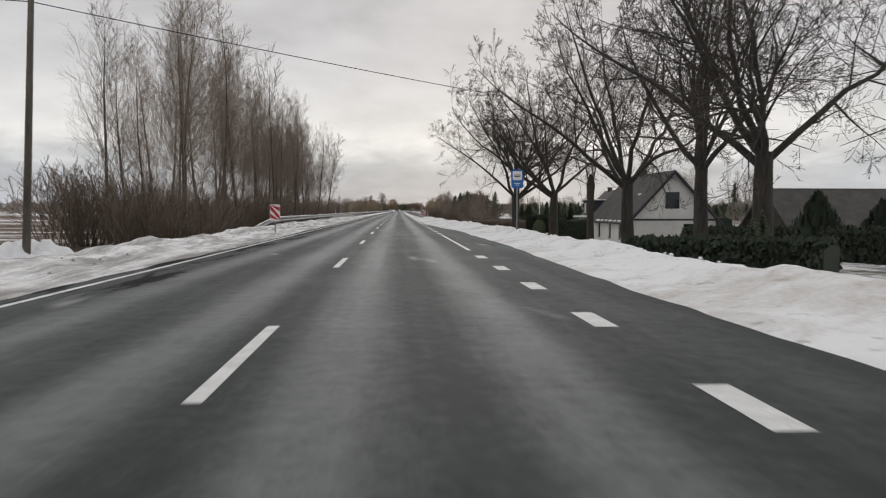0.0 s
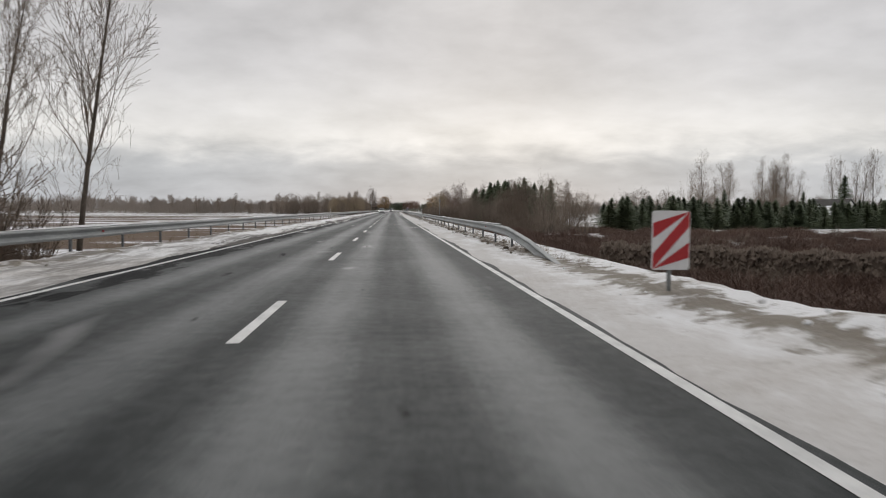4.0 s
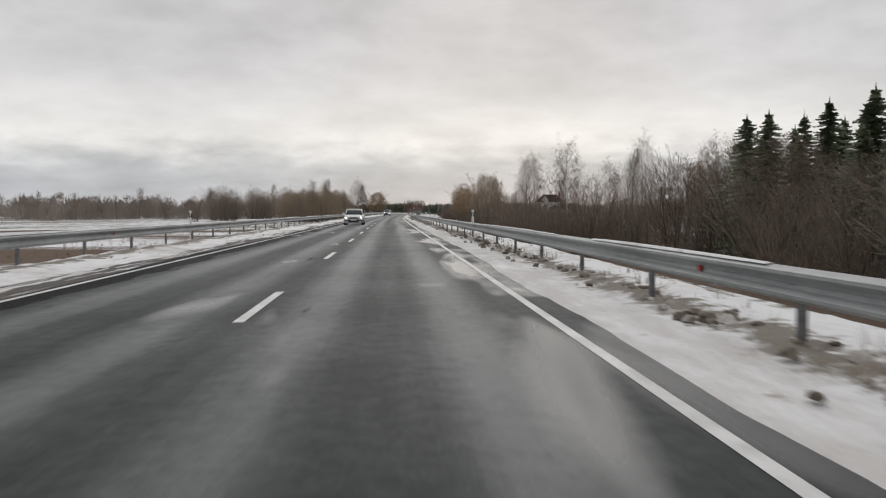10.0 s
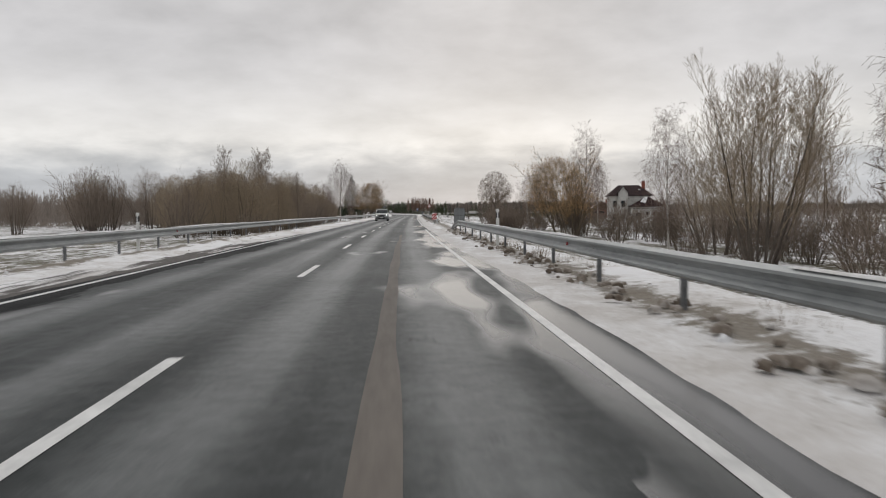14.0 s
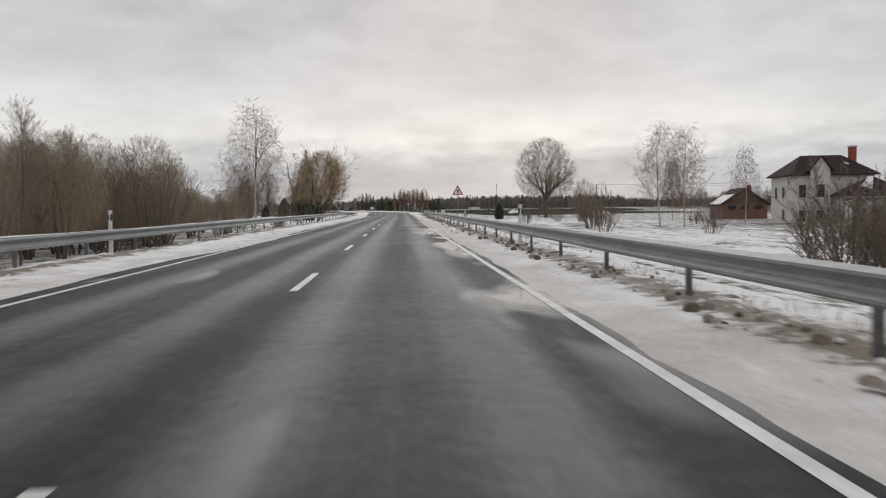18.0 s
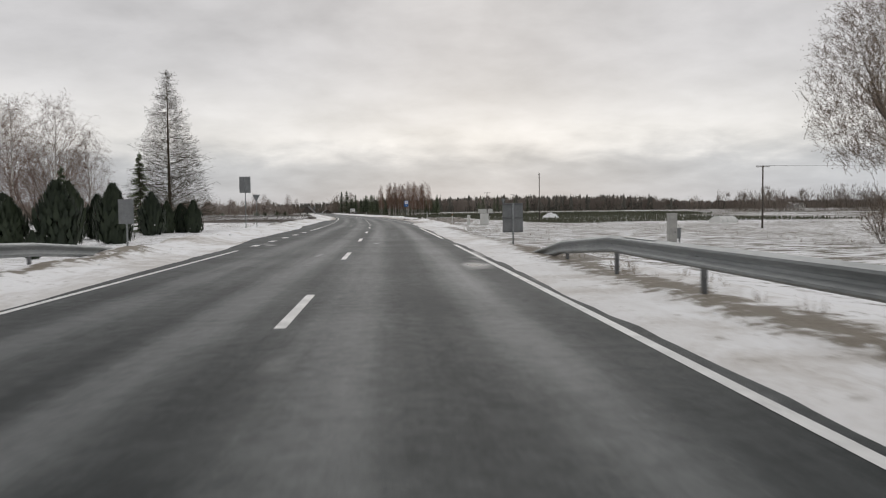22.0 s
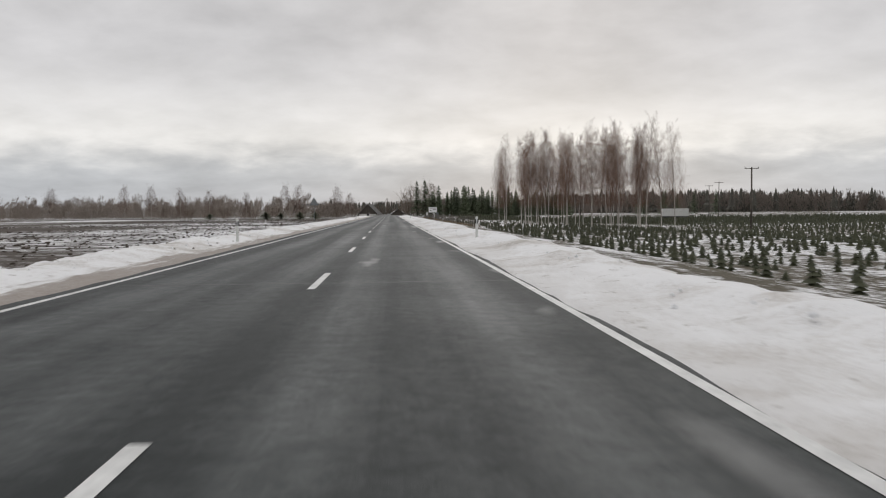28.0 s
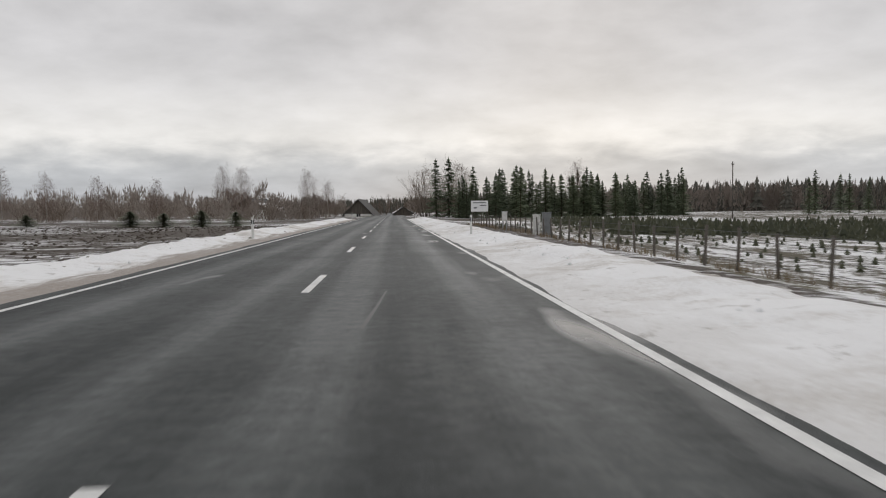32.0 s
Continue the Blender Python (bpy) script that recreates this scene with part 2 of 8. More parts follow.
def asphalt_mat():
    M = Mat("asphalt", 0.5, 0.0, 0.14)
    uv = M.n("ShaderNodeUVMap")
    sep = M.n("ShaderNodeSeparateXYZ")
    M.link(uv.outputs[0], sep.inputs[0])
    u, s = sep.outputs[0], sep.outputs[1]
    wv = M.world()
    long = M.coords("UV", (1.0, 0.03, 1))
    streak = M.noise(long, 1.3, 5, 0.6)
    fine = M.noise(wv, 60, 3, 0.7)
    patch = M.noise(wv, 0.35, 5, 0.6, 0.5)
    # wheel tracks in each lane, 1.7 m apart
    au = M.math("ABSOLUTE", M.math("SUBTRACT", M.math("ABSOLUTE", u), 1.62))
    track = M.n("ShaderNodeMapRange")
    track.interpolation_type = "SMOOTHSTEP"
    M.link(M.math("ABSOLUTE", M.math("SUBTRACT", au, 0.86)), track.inputs[0])
    track.inputs["From Min"].default_value, track.inputs["From Max"].default_value = 0.06, 0.66
    track.inputs["To Min"].default_value, track.inputs["To Max"].default_value = 1.0, 0.0
    track = track.outputs[0]
    # tyres polish two pale tracks in each lane, their sky sheen partly put into the colour; oil and damp darken the
    # strip between them
    mott = M.noise(wv, 5.0, 4, 0.65)
    fade = M.n("ShaderNodeMapRange")
    M.link(s, fade.inputs[0])
    fade.inputs["From Min"].default_value, fade.inputs["From Max"].default_value = 560.0, 680.0
    fade.inputs["To Min"].default_value, fade.inputs["To Max"].default_value = 0.30, 0.15
    f = M.math("MULTIPLY_ADD", track, fade.outputs[0], M.math("MULTIPLY_ADD", streak, 0.50, M.math("MULTIPLY_ADD", patch, 0.30, M.math("MULTIPLY_ADD", mott, 0.34, M.math("MULTIPLY_ADD", M.noise(wv, 21.0, 3, 0.6), 0.22, -0.33)))))
    col = M.ramp(f, [(0.26, (0.022, 0.0258, 0.0262)), (0.46, (0.045, 0.0508, 0.0512)), (0.74, (0.122, 0.131, 0.131))])
    grit = M.ramp(fine, [(0.3, 0.70), (0.7, 1.32)])
    col = M.mix(1.0, col, grit, "MULTIPLY")
    # thin meltwater, more of it near the right edge between the rails
    pn = M.noise(M.coords("UV", (1.0, 0.22, 1)), 0.75, 2, 0.5, 0.3)
    edge = M.n("ShaderNodeMapRange")
    edge.interpolation_type = "SMOOTHSTEP"
    edge.inputs["From Min"].default_value, edge.inputs["From Max"].default_value = 2.15, 3.3
    M.link(u, edge.inputs[0])
    s = M.math("MULTIPLY_ADD", M.math("SUBTRACT", M.noise(M.coords("UV", (1.0, 0.16, 1)), 0.9, 2, 0.5), 0.5), 26.0, s)
    reach = M.math("MULTIPLY", M.math("GREATER_THAN", s, 250.0), M.math("LESS_THAN", s, 570.0))
    deep = M.math("ADD", M.math("MULTIPLY", M.math("GREATER_THAN", s, 388.0), M.math("LESS_THAN", s, 424.0)), M.math("MULTIPLY", M.math("GREATER_THAN", s, 529.0), M.math("LESS_THAN", s, 546.0)))
    deep = M.math("ADD", deep, M.math("MULTIPLY", M.math("GREATER_THAN", s, 363.0), M.math("LESS_THAN", s, 380.0)))
    deep = M.math("SUBTRACT", deep, M.math("MULTIPLY", M.math("GREATER_THAN", s, 466.0), M.math("LESS_THAN", s, 488.0)))
    reach = M.math("ADD", reach, M.math("MULTIPLY", M.math("GREATER_THAN", s, 612.0), 0.72))
    bias = M.math("MULTIPLY", M.math("MULTIPLY", edge.outputs[0], M.math("MULTIPLY_ADD", deep, 0.85, reach)), 0.18)
    dry = M.math("MULTIPLY", M.math("GREATER_THAN", s, 590.0), 0.05)
    wet = M.ramp(M.math("SUBTRACT", M.math("ADD", pn, bias), dry), [(0.66, 0.0), (0.80, 1.0)])
    # frost and dried salt, whitish
    salt = M.ramp(M.noise(M.coords("UV", (1.0, 0.12, 1)), 0.9, 6, 0.65), [(0.55, 0.0), (0.85, 0.22)])
    col = M.mix(salt, col, (0.13, 0.13, 0.128))
    col = M.mix(wet, col, (0.03, 0.032, 0.034))
    # dark damp patches by the left-hand line
    dl = M.n("ShaderNodeMapRange")
    dl.interpolation_type = "SMOOTHSTEP"
    M.link(u, dl.inputs[0])
    dl.inputs["From Min"].default_value, dl.inputs["From Max"].default_value = -2.5, -3.3
    melt = M.n("ShaderNodeMapRange")
    melt.interpolation_type = "SMOOTHSTEP"
    M.link(u, melt.inputs[0])
    melt.inputs["From Min"].default_value, melt.inputs["From Max"].default_value = -2.95, -3.45
    melt = M.math("MULTIPLY", melt.outputs[0], M.math("MULTIPLY", M.math("GREATER_THAN", s, 120.0), M.math("LESS_THAN", s, 420.0)))
    damp = M.ramp(M.math("MULTIPLY_ADD", melt, 0.13, M.math("MULTIPLY_ADD", dl.outputs[0], 0.20, M.noise(M.coords("UV", (1.0, 0.16, 1)), 1.5, 5, 0.6, 0.3))), [(0.68, 0.0), (0.725, 0.92)])
    damp = M.math("MULTIPLY", damp, M.math("MULTIPLY_ADD", M.math("LESS_THAN", s, 430.0), 0.8, 0.2))
    col = M.mix(damp, col, (0.014, 0.0145, 0.015))
    M.colour(col)
    r = M.ramp(f, [(0.3, 0.54), (0.7, 0.47)])
    M.rough(M.mix(wet, r, 0.07))
    gloss = M.math("MULTIPLY", M.ramp(f, [(0.32, 0.075), (0.72, 0.235)]), M.math("SUBTRACT", 1.0, M.math("MULTIPLY", damp, 0.95)))
    M.link(M.math("MULTIPLY_ADD", wet, 0.40, gloss), M.b.inputs["Specular IOR Level"])
    bn = M.n("ShaderNodeBump", Distance=0.006)
    M.link(M.math("SUBTRACT", 0.55, M.math("MULTIPLY", wet, 0.52)), bn.inputs["Strength"])
    M.link(fine, bn.inputs["Height"])
    M.link(bn.outputs[0], M.b.inputs["Normal"])
    return M.m


def snow_mat(name, dirt=0.35, furrow=0.0):
    M = Mat(name, 0.75)
    M.b.inputs["Subsurface Weight"].default_value = 0.0
    wv = M.world()
    a = M.noise(wv, 0.9, 6, 0.65, 0.4)
    b = M.noise(wv, 14, 4, 0.6)
    c = M.noise(wv, 0.16, 4, 0.5)
    f = M.math("MULTIPLY_ADD", c, 0.45, M.math("MULTIPLY_ADD", b, 0.18, M.math("MULTIPLY", a, 0.42)))
    lo = 0.52 - dirt * 0.28
    col = M.ramp(f, [(lo - 0.10, (0.33, 0.29, 0.245)), (lo + 0.02, (0.68, 0.66, 0.64)), (lo + 0.10, (0.86, 0.86, 0.865)), (0.9, (0.92, 0.92, 0.93))])
    # last year's grass showing through along the rails, grey grit beside the asphalt
    uv = M.n("ShaderNodeUVMap")
    sep = M.n("ShaderNodeSeparateXYZ")
    M.link(uv.outputs[0], sep.inputs[0])
    au = M.math("ABSOLUTE", sep.outputs[0])
    mid = M.math("MULTIPLY_ADD", M.math("GREATER_THAN", sep.outputs[0], 0.0), -0.85, 6.15)
    strip = M.math("SUBTRACT", 1.0, M.math("MINIMUM", M.math("MULTIPLY", M.math("ABSOLUTE", M.math("SUBTRACT", au, mid)), 1.55), 1.0))
    reach = M.math("MULTIPLY", M.math("GREATER_THAN", sep.outputs[1], 110.0), M.math("LESS_THAN", sep.outputs[1], 632.0))
    g = M.ramp(M.math("MULTIPLY_ADD", M.math("MULTIPLY", strip, reach), 0.30, M.noise(M.world(), 2.6, 6, 0.7)), [(0.60, 0.0), (0.72, 0.9)])
    col = M.mix(g, col, M.mix(b, (0.085, 0.065, 0.042), (0.24, 0.20, 0.14)))
    grit = M.ramp(M.math("ADD", M.math("MULTIPLY", M.math("SUBTRACT", 5.35, au), 0.20), M.noise(M.coords("UV", (1, 0.25, 1)), 1.6, 5, 0.65)), [(0.55, 0.0), (0.78, 0.72)])
    grit = M.math("MULTIPLY", grit, M.math("MULTIPLY_ADD", M.math("GREATER_THAN", sep.outputs[1], 108.0), 0.6, 0.4))
    grit = M.math("MULTIPLY", grit, M.math("SUBTRACT", 1.0, M.math("MULTIPLY", M.math("GREATER_THAN", sep.outputs[0], 0.0), M.math("MULTIPLY", M.math("GREATER_THAN", sep.outputs[1], 600.0), 0.5))))
    col = M.mix(grit, col, M.mix(b, (0.46, 0.43, 0.40), (0.66, 0.635, 0.61)))
    # straw and soil on the outer foot of the bank
    foot = M.math("MULTIPLY", M.math("GREATER_THAN", sep.outputs[1], 625.0), M.ramp(M.math("MULTIPLY_ADD", M.math("MULTIPLY_ADD", M.math("MULTIPLY", M.math("GREATER_THAN", sep.outputs[0], 0.0), M.math("LESS_THAN", sep.outputs[1], 661.0)), 2.6, M.math("SUBTRACT", au, 8.4)), 0.26, M.math("MULTIPLY_ADD", M.noise(M.world((0.5, 1.0, 1)), 2.4, 6, 0.75), 1.1, M.math("MULTIPLY", c, 0.3))), [(0.46, 0.0), (0.62, 0.85)]))
    col = M.mix(foot, col, M.mix(b, (0.075, 0.060, 0.043), (0.26, 0.225, 0.18)))
    # brown packed shoulder along the ploughed land
    brown = M.math("MULTIPLY", M.math("LESS_THAN", sep.outputs[0], 0.0), M.math("GREATER_THAN", sep.outputs[1], 640.0))
    packed = M.ramp(M.math("MULTIPLY_ADD", M.math("SUBTRACT", 5.05, au), 0.40, M.noise(M.coords("UV", (1.4, 0.12, 1)), 2.2, 7, 0.75)), [(0.56, 0.0), (0.70, 0.85)])
    col = M.mix(M.math("MULTIPLY", brown, packed), col, M.mix(b, (0.17, 0.135, 0.11), (0.42, 0.37, 0.33)))
    # brown slush thrown over the edge of the second stop
    bay = M.math("MULTIPLY", M.math("GREATER_THAN", sep.outputs[0], 0.0), M.math("MULTIPLY", M.math("GREATER_THAN", sep.outputs[1], 680.0), M.math("LESS_THAN", sep.outputs[1], 764.0)))
    thrown = M.ramp(M.math("MULTIPLY_ADD", M.math("SUBTRACT", 6.4, au), 0.22, M.noise(M.coords("UV", (1.2, 0.2, 1)), 2.4, 7, 0.75)), [(0.60, 0.0), (0.78, 0.75)])
    col = M.mix(M.math("MULTIPLY", bay, thrown), col, M.mix(b, (0.20, 0.165, 0.135), (0.47, 0.42, 0.375)))
    # wet grey slush on the rail side by the first stop
    wet = M.math("MULTIPLY", M.math("LESS_THAN", sep.outputs[0], 0.0), M.math("LESS_THAN", sep.outputs[1], 142.0))
    streak = M.ramp(M.noise(M.coords("UV", (1.6, 0.16, 1)), 1.3, 6, 0.7), [(0.42, 0.0), (0.60, 0.85)])
    col = M.mix(M.math("MULTIPLY", wet, streak), col, M.mix(b, (0.13, 0.12, 0.11), (0.34, 0.32, 0.30)))
    # meltwater and slush in streaks between the asphalt and the rail on the meadow side
    side = M.math("MULTIPLY", M.math("LESS_THAN", sep.outputs[0], 0.0), M.math("MULTIPLY", M.math("GREATER_THAN", sep.outputs[1], 130.0), M.math("LESS_THAN", sep.outputs[1], 420.0)))
    mid = M.math("SUBTRACT", 1.0, M.math("MINIMUM", M.math("MULTIPLY", M.math("ABSOLUTE", M.math("SUBTRACT", au, 4.0)), 0.9), 1.0))
    slush = M.ramp(M.math("MULTIPLY_ADD", mid, 0.24, M.noise(M.coords("UV", (1.5, 0.09, 1)), 1.4, 6, 0.7, 0.4)), [(0.60, 0.0), (0.68, 0.92)])
    slush = M.math("MULTIPLY", side, slush)
    col = M.mix(slush, col, M.mix(b, (0.035, 0.032, 0.030), (0.15, 0.135, 0.122)))
    M.link(M.math("SUBTRACT", 0.35, M.math("MULTIPLY", slush, 0.32)), M.b.inputs["Specular IOR Level"])
    M.colour(col)
    M.bump(M.math("ADD", a, M.math("MULTIPLY_ADD", b, 0.40, M.math("MULTIPLY", M.noise(wv, 4.5, 5, 0.65), 0.5))), 0.6, 0.12)
    return M.m


def field_mat():
    """Open ground: snow lying in the furrows, dark soil and straw on the ridges; reddish sedge in the wet meadow."""
    M = Mat("field_ground", 0.9)
    g = M.n("ShaderNodeNewGeometry")
    sep = M.n("ShaderNodeSeparateXYZ")
    M.link(g.outputs["Position"], sep.inputs[0])
    x, y = sep.outputs[0], sep.outputs[1]
    wv = M.world()
    # field edges wander away from the road
    away = M.math("MINIMUM", M.math("ABSOLUTE", x), 110.0)
    y = M.math("MULTIPLY_ADD", M.math("MULTIPLY", M.math("SUBTRACT", M.noise(wv, 0.012, 3, 0.6), 0.5), away), 2.6, y)
    y = M.math("MULTIPLY_ADD", M.math("SUBTRACT", M.noise(wv, 0.4, 4, 0.6), 0.5), 7.0, y)
    row = M.noise(M.world((1.0, 0.22, 1.0)), 0.7, 5, 0.7, 0.3)
    clump = M.noise(wv, 2.2, 6, 0.7)
    wide = M.noise(wv, 0.025, 4, 0.55)
    f = M.math("MULTIPLY_ADD", clump, 0.40, M.math("MULTIPLY", row, 0.45))
    f = M.math("MULTIPLY_ADD", wide, 0.30, f)
    soil = M.mix(M.noise(wv, 0.5, 4), (0.070, 0.056, 0.036), (0.14, 0.132, 0.072))
    snowy = M.ramp(f, [(0.525, 0.0), (0.60, 1.0)])
    col = M.mix(snowy, soil, (0.84, 0.84, 0.85))
    # ploughed land beyond the second half of the way, on the left
    far = M.math("MULTIPLY", M.math("GREATER_THAN", y, 756.0), M.math("LESS_THAN", x, 1.0))
    f2 = M.math("MULTIPLY_ADD", M.noise(M.world((0.35, 1.0, 1)), 1.3, 6, 0.75), 0.6, M.math("MULTIPLY", wide, 0.5))
    plough = M.mix(M.ramp(f2, [(0.555, 0.0), (0.625, 1.0)]), M.mix(clump, (0.034, 0.026, 0.020), (0.085, 0.064, 0.047)), (0.80, 0.80, 0.81))
    col = M.mix(far, col, plough)
    # thin snow lying in streaks over stubble on the right
    stub = M.math("MULTIPLY", M.math("MULTIPLY", M.math("GREATER_THAN", y, 628.0), M.math("LESS_THAN", y, 782.0)), M.math("GREATER_THAN", M.math("ABSOLUTE", M.math("SUBTRACT", x, 4.5)), 5.0))
    stub = M.math("MULTIPLY", stub, M.math("SUBTRACT", 1.0, far))
    f4 = M.math("MULTIPLY_ADD", M.noise(M.world((0.30, 1.0, 1)), 2.2, 7, 0.78), 0.85, M.math("MULTIPLY", wide, 0.15))
    f4 = M.math("MULTIPLY_ADD", M.math("LESS_THAN", x, 0.0), 0.055, f4)
    stubble = M.mix(M.ramp(f4, [(0.475, 0.0), (0.520, 1.0)]), M.mix(clump, (0.075, 0.060, 0.040), (0.17, 0.145, 0.095)), (0.83, 0.83, 0.84))
    col = M.mix(stub, col, stubble)
    # rough grass between the young firs
    nurs = M.math("MULTIPLY", M.math("GREATER_THAN", y, 780.0), M.math("GREATER_THAN", x, 2.0))
    rough = M.mix(M.ramp(f, [(0.565, 0.0), (0.63, 1.0)]), M.mix(clump, (0.050, 0.040, 0.024), (0.115, 0.095, 0.055)), (0.80, 0.80, 0.81))
    col = M.mix(nurs, col, rough)
    # wet meadow of reddish sedge on the left
    wet = M.math("MULTIPLY", M.math("LESS_THAN", y, 400.0), M.math("LESS_THAN", x, -9.0))
    f3 = M.math("MULTIPLY_ADD", M.noise(M.world((0.12, 0.5, 1)), 0.12, 5, 0.6, 0.6), 0.8, M.math("MULTIPLY", clump, 0.2))
    meadow = M.mix(M.ramp(f3, [(0.52, 0.0), (0.56, 1.0)]), M.mix(clump, (0.075, 0.045, 0.026), (0.15, 0.095, 0.055)), (0.80, 0.80, 0.82))
    col = M.mix(wet, col, meadow)
    # litter and rough grass under the thicket on the right
    band = M.math("ADD", M.math("MULTIPLY", M.math("GREATER_THAN", y, 112.0), M.math("LESS_THAN", y, 176.0)), M.math("MULTIPLY", M.math("GREATER_THAN", y, 224.0), M.math("LESS_THAN", y, 408.0)))
    scrub = M.math("MULTIPLY", band, M.math("MULTIPLY", M.math("GREATER_THAN", M.math("MULTIPLY_ADD", clump, 5.0, x), 13.5), M.math("LESS_THAN", M.math("MULTIPLY_ADD", clump, 9.0, x), 46.0)))
    litter = M.mix(M.ramp(f, [(0.66, 0.0), (0.74, 1.0)]), M.mix(clump, (0.062, 0.036, 0.023), (0.125, 0.080, 0.050)), (0.78, 0.78, 0.79))
    col = M.mix(scrub, col, litter)
    M.colour(col)
    M.bump(f, 0.8, 0.25)
    return M.m


MAT_ASPHALT = asphalt_mat()
MAT_SNOW = snow_mat("roadside_snow", 0.30)
MAT_FIELD = field_mat()
MAT_PAINT = plain("road_paint", (0.50, 0.50, 0.49), (0.82, 0.82, 0.80), 2.2, 0.55, bump=0.1)
MAT_ZINC = plain("weathered_zinc", (0.19, 0.203, 0.205), (0.33, 0.345, 0.345), 1.6, 0.48, 0.3, 0.08, (1, 0.3, 1))
MAT_REFL = plain("red_reflector", (0.30, 0.012, 0.015), (0.42, 0.02, 0.02), 3, 0.25, bump=0)
MAT_POST = plain("dull_zinc_post", (0.10, 0.105, 0.11), (0.21, 0.215, 0.22), 5, 0.6, 0.4, 0.1)

# ---- ground, road, verges ----
def steps(*bits):
    out = []
    for a, b, d in bits:
        out += list(np.arange(a, b - 1e-6, d))
    return np.array(out + [bits[-1][1]])


def level(y):
    """Height of the open land beside the road, left and right."""
    left = np.interp(y, [-400, -20, 30, 90, 560, 640, 900, 2600], [-0.9, -0.9, -1.0, -1.7, -1.6, -0.7, -0.5, 0.5])
    right = np.interp(y, [-400, 20, 60, 100, 420, 520, 640, 900, 2600], [-0.7, -0.9, -1.9, -2.3, -2.2, -1.3, -0.6, -0.4, 0.5])
    return left, right


def dip(u, y):
    """The fields right of the unfinished house and beyond lie lower."""
    a = np.clip((np.asarray(u, float) - 22) / 22, 0, 1)
    b = np.interp(y, [545, 590, 640, 700, 860, 960, 1040], [0, 0.9, 0.9, 1.6, 1.6, 0.9, 0])
    return -a * a * (3 - 2 * a) * b


def edges(y):
    """Asphalt's reach from the centre line, left and right, under the snow."""
    left = np.interp(y, [-400, 110, 150, 190, 230, 290, 612, 634, 645, 668, 676, 712, 724, 2600], [-4.5, -4.5, -4.2, -4.1, -4.05, -4.4, -4.5, -4.7, -5.6, -5.6, -6.2, -6.0, -4.6, -4.4])
    right = np.interp(y, [-400, -60, 45, 67, 100, 262, 290, 400, 430, 560, 600, 640, 660, 679, 688, 698, 756, 776, 2600], [5.6, 5.6, 5.6, 4.25, 4.17, 4.17, 4.45, 4.48, 4.18, 4.15, 4.18, 4.24, 4.22, 4.25, 5.05, 5.15, 5.0, 4.17, 4.15])
    return left, right


GY = steps((-400, -60, 40), (-60, 1000, 5), (1000, 1300, 20), (1300, 2600, 130))
GU = np.array([-2600, -1500, -800, -400, -220, -130, -80, -50, -34, -24, -17, -13, -10.5, -8.4, -7.6, -5, 0, 5, 6.6, 7.4, 8.6, 10.5, 13, 17, 24, 34, 50, 80, 130, 220, 400, 800, 1500, 2600.0])
lv, rv = level(GY)
uu = np.broadcast_to(GU, (len(GY), len(GU)))
wgt = np.clip((np.abs(uu) - 7.4) / 5.0, 0, 1)
wgt = wgt * wgt * (3 - 2 * wgt)
zz = -0.12 + wgt * (np.where(uu < 0, lv[:, None], rv[:, None]) + 0.12 + 0.22 * fbm(uu, GY[:, None], 30, 4))
zz = zz + dip(uu, GY[:, None])
eL, eR = edges(GY)
zz = np.where((np.abs(uu) < 12) & (uu > eL[:, None] - 4) & (uu < eR[:, None] + 4), np.minimum(zz, -0.12), zz)
# far woods stand on gently rising land
zz = zz + np.clip((np.abs(uu) - 400) / 1200, 0, 1) * 3.0
ground = thing("ground", "flat winter farmland, patchy snow over dark soil", "ground", kind="structure",
               data=ribbon("ground", GY, uu, zz, MAT_FIELD))

RY = steps((-100, 900, 4), (900, 1300, 20), (1300, 2600, 100))
eL, eR = edges(RY)
us = np.stack([eL, eL * 0.66, eL * 0.33, eL * 0, eR * 0.33, eR * 0.66, eR], 1)
road = thing("road", "grey damp asphalt road with worn wheel tracks", "road", kind="structure",
             data=ribbon("road", RY, us, us * 0 - 0.012 * 0, MAT_ASPHALT))


def bank(y, side):
    """Height of the ploughed ridge."""
    if side > 0:
        return np.interp(y, [-400, 60, 110, 124, 600, 686, 740, 2600], [0.40, 0.40, 0.36, 0.14, 0.12, 0.13, 0.32, 0.38])
    return np.interp(y, [-400, 60, 110, 124, 600, 640, 2600], [0.40, 0.40, 0.36, 0.14, 0.13, 0.32, 0.36])


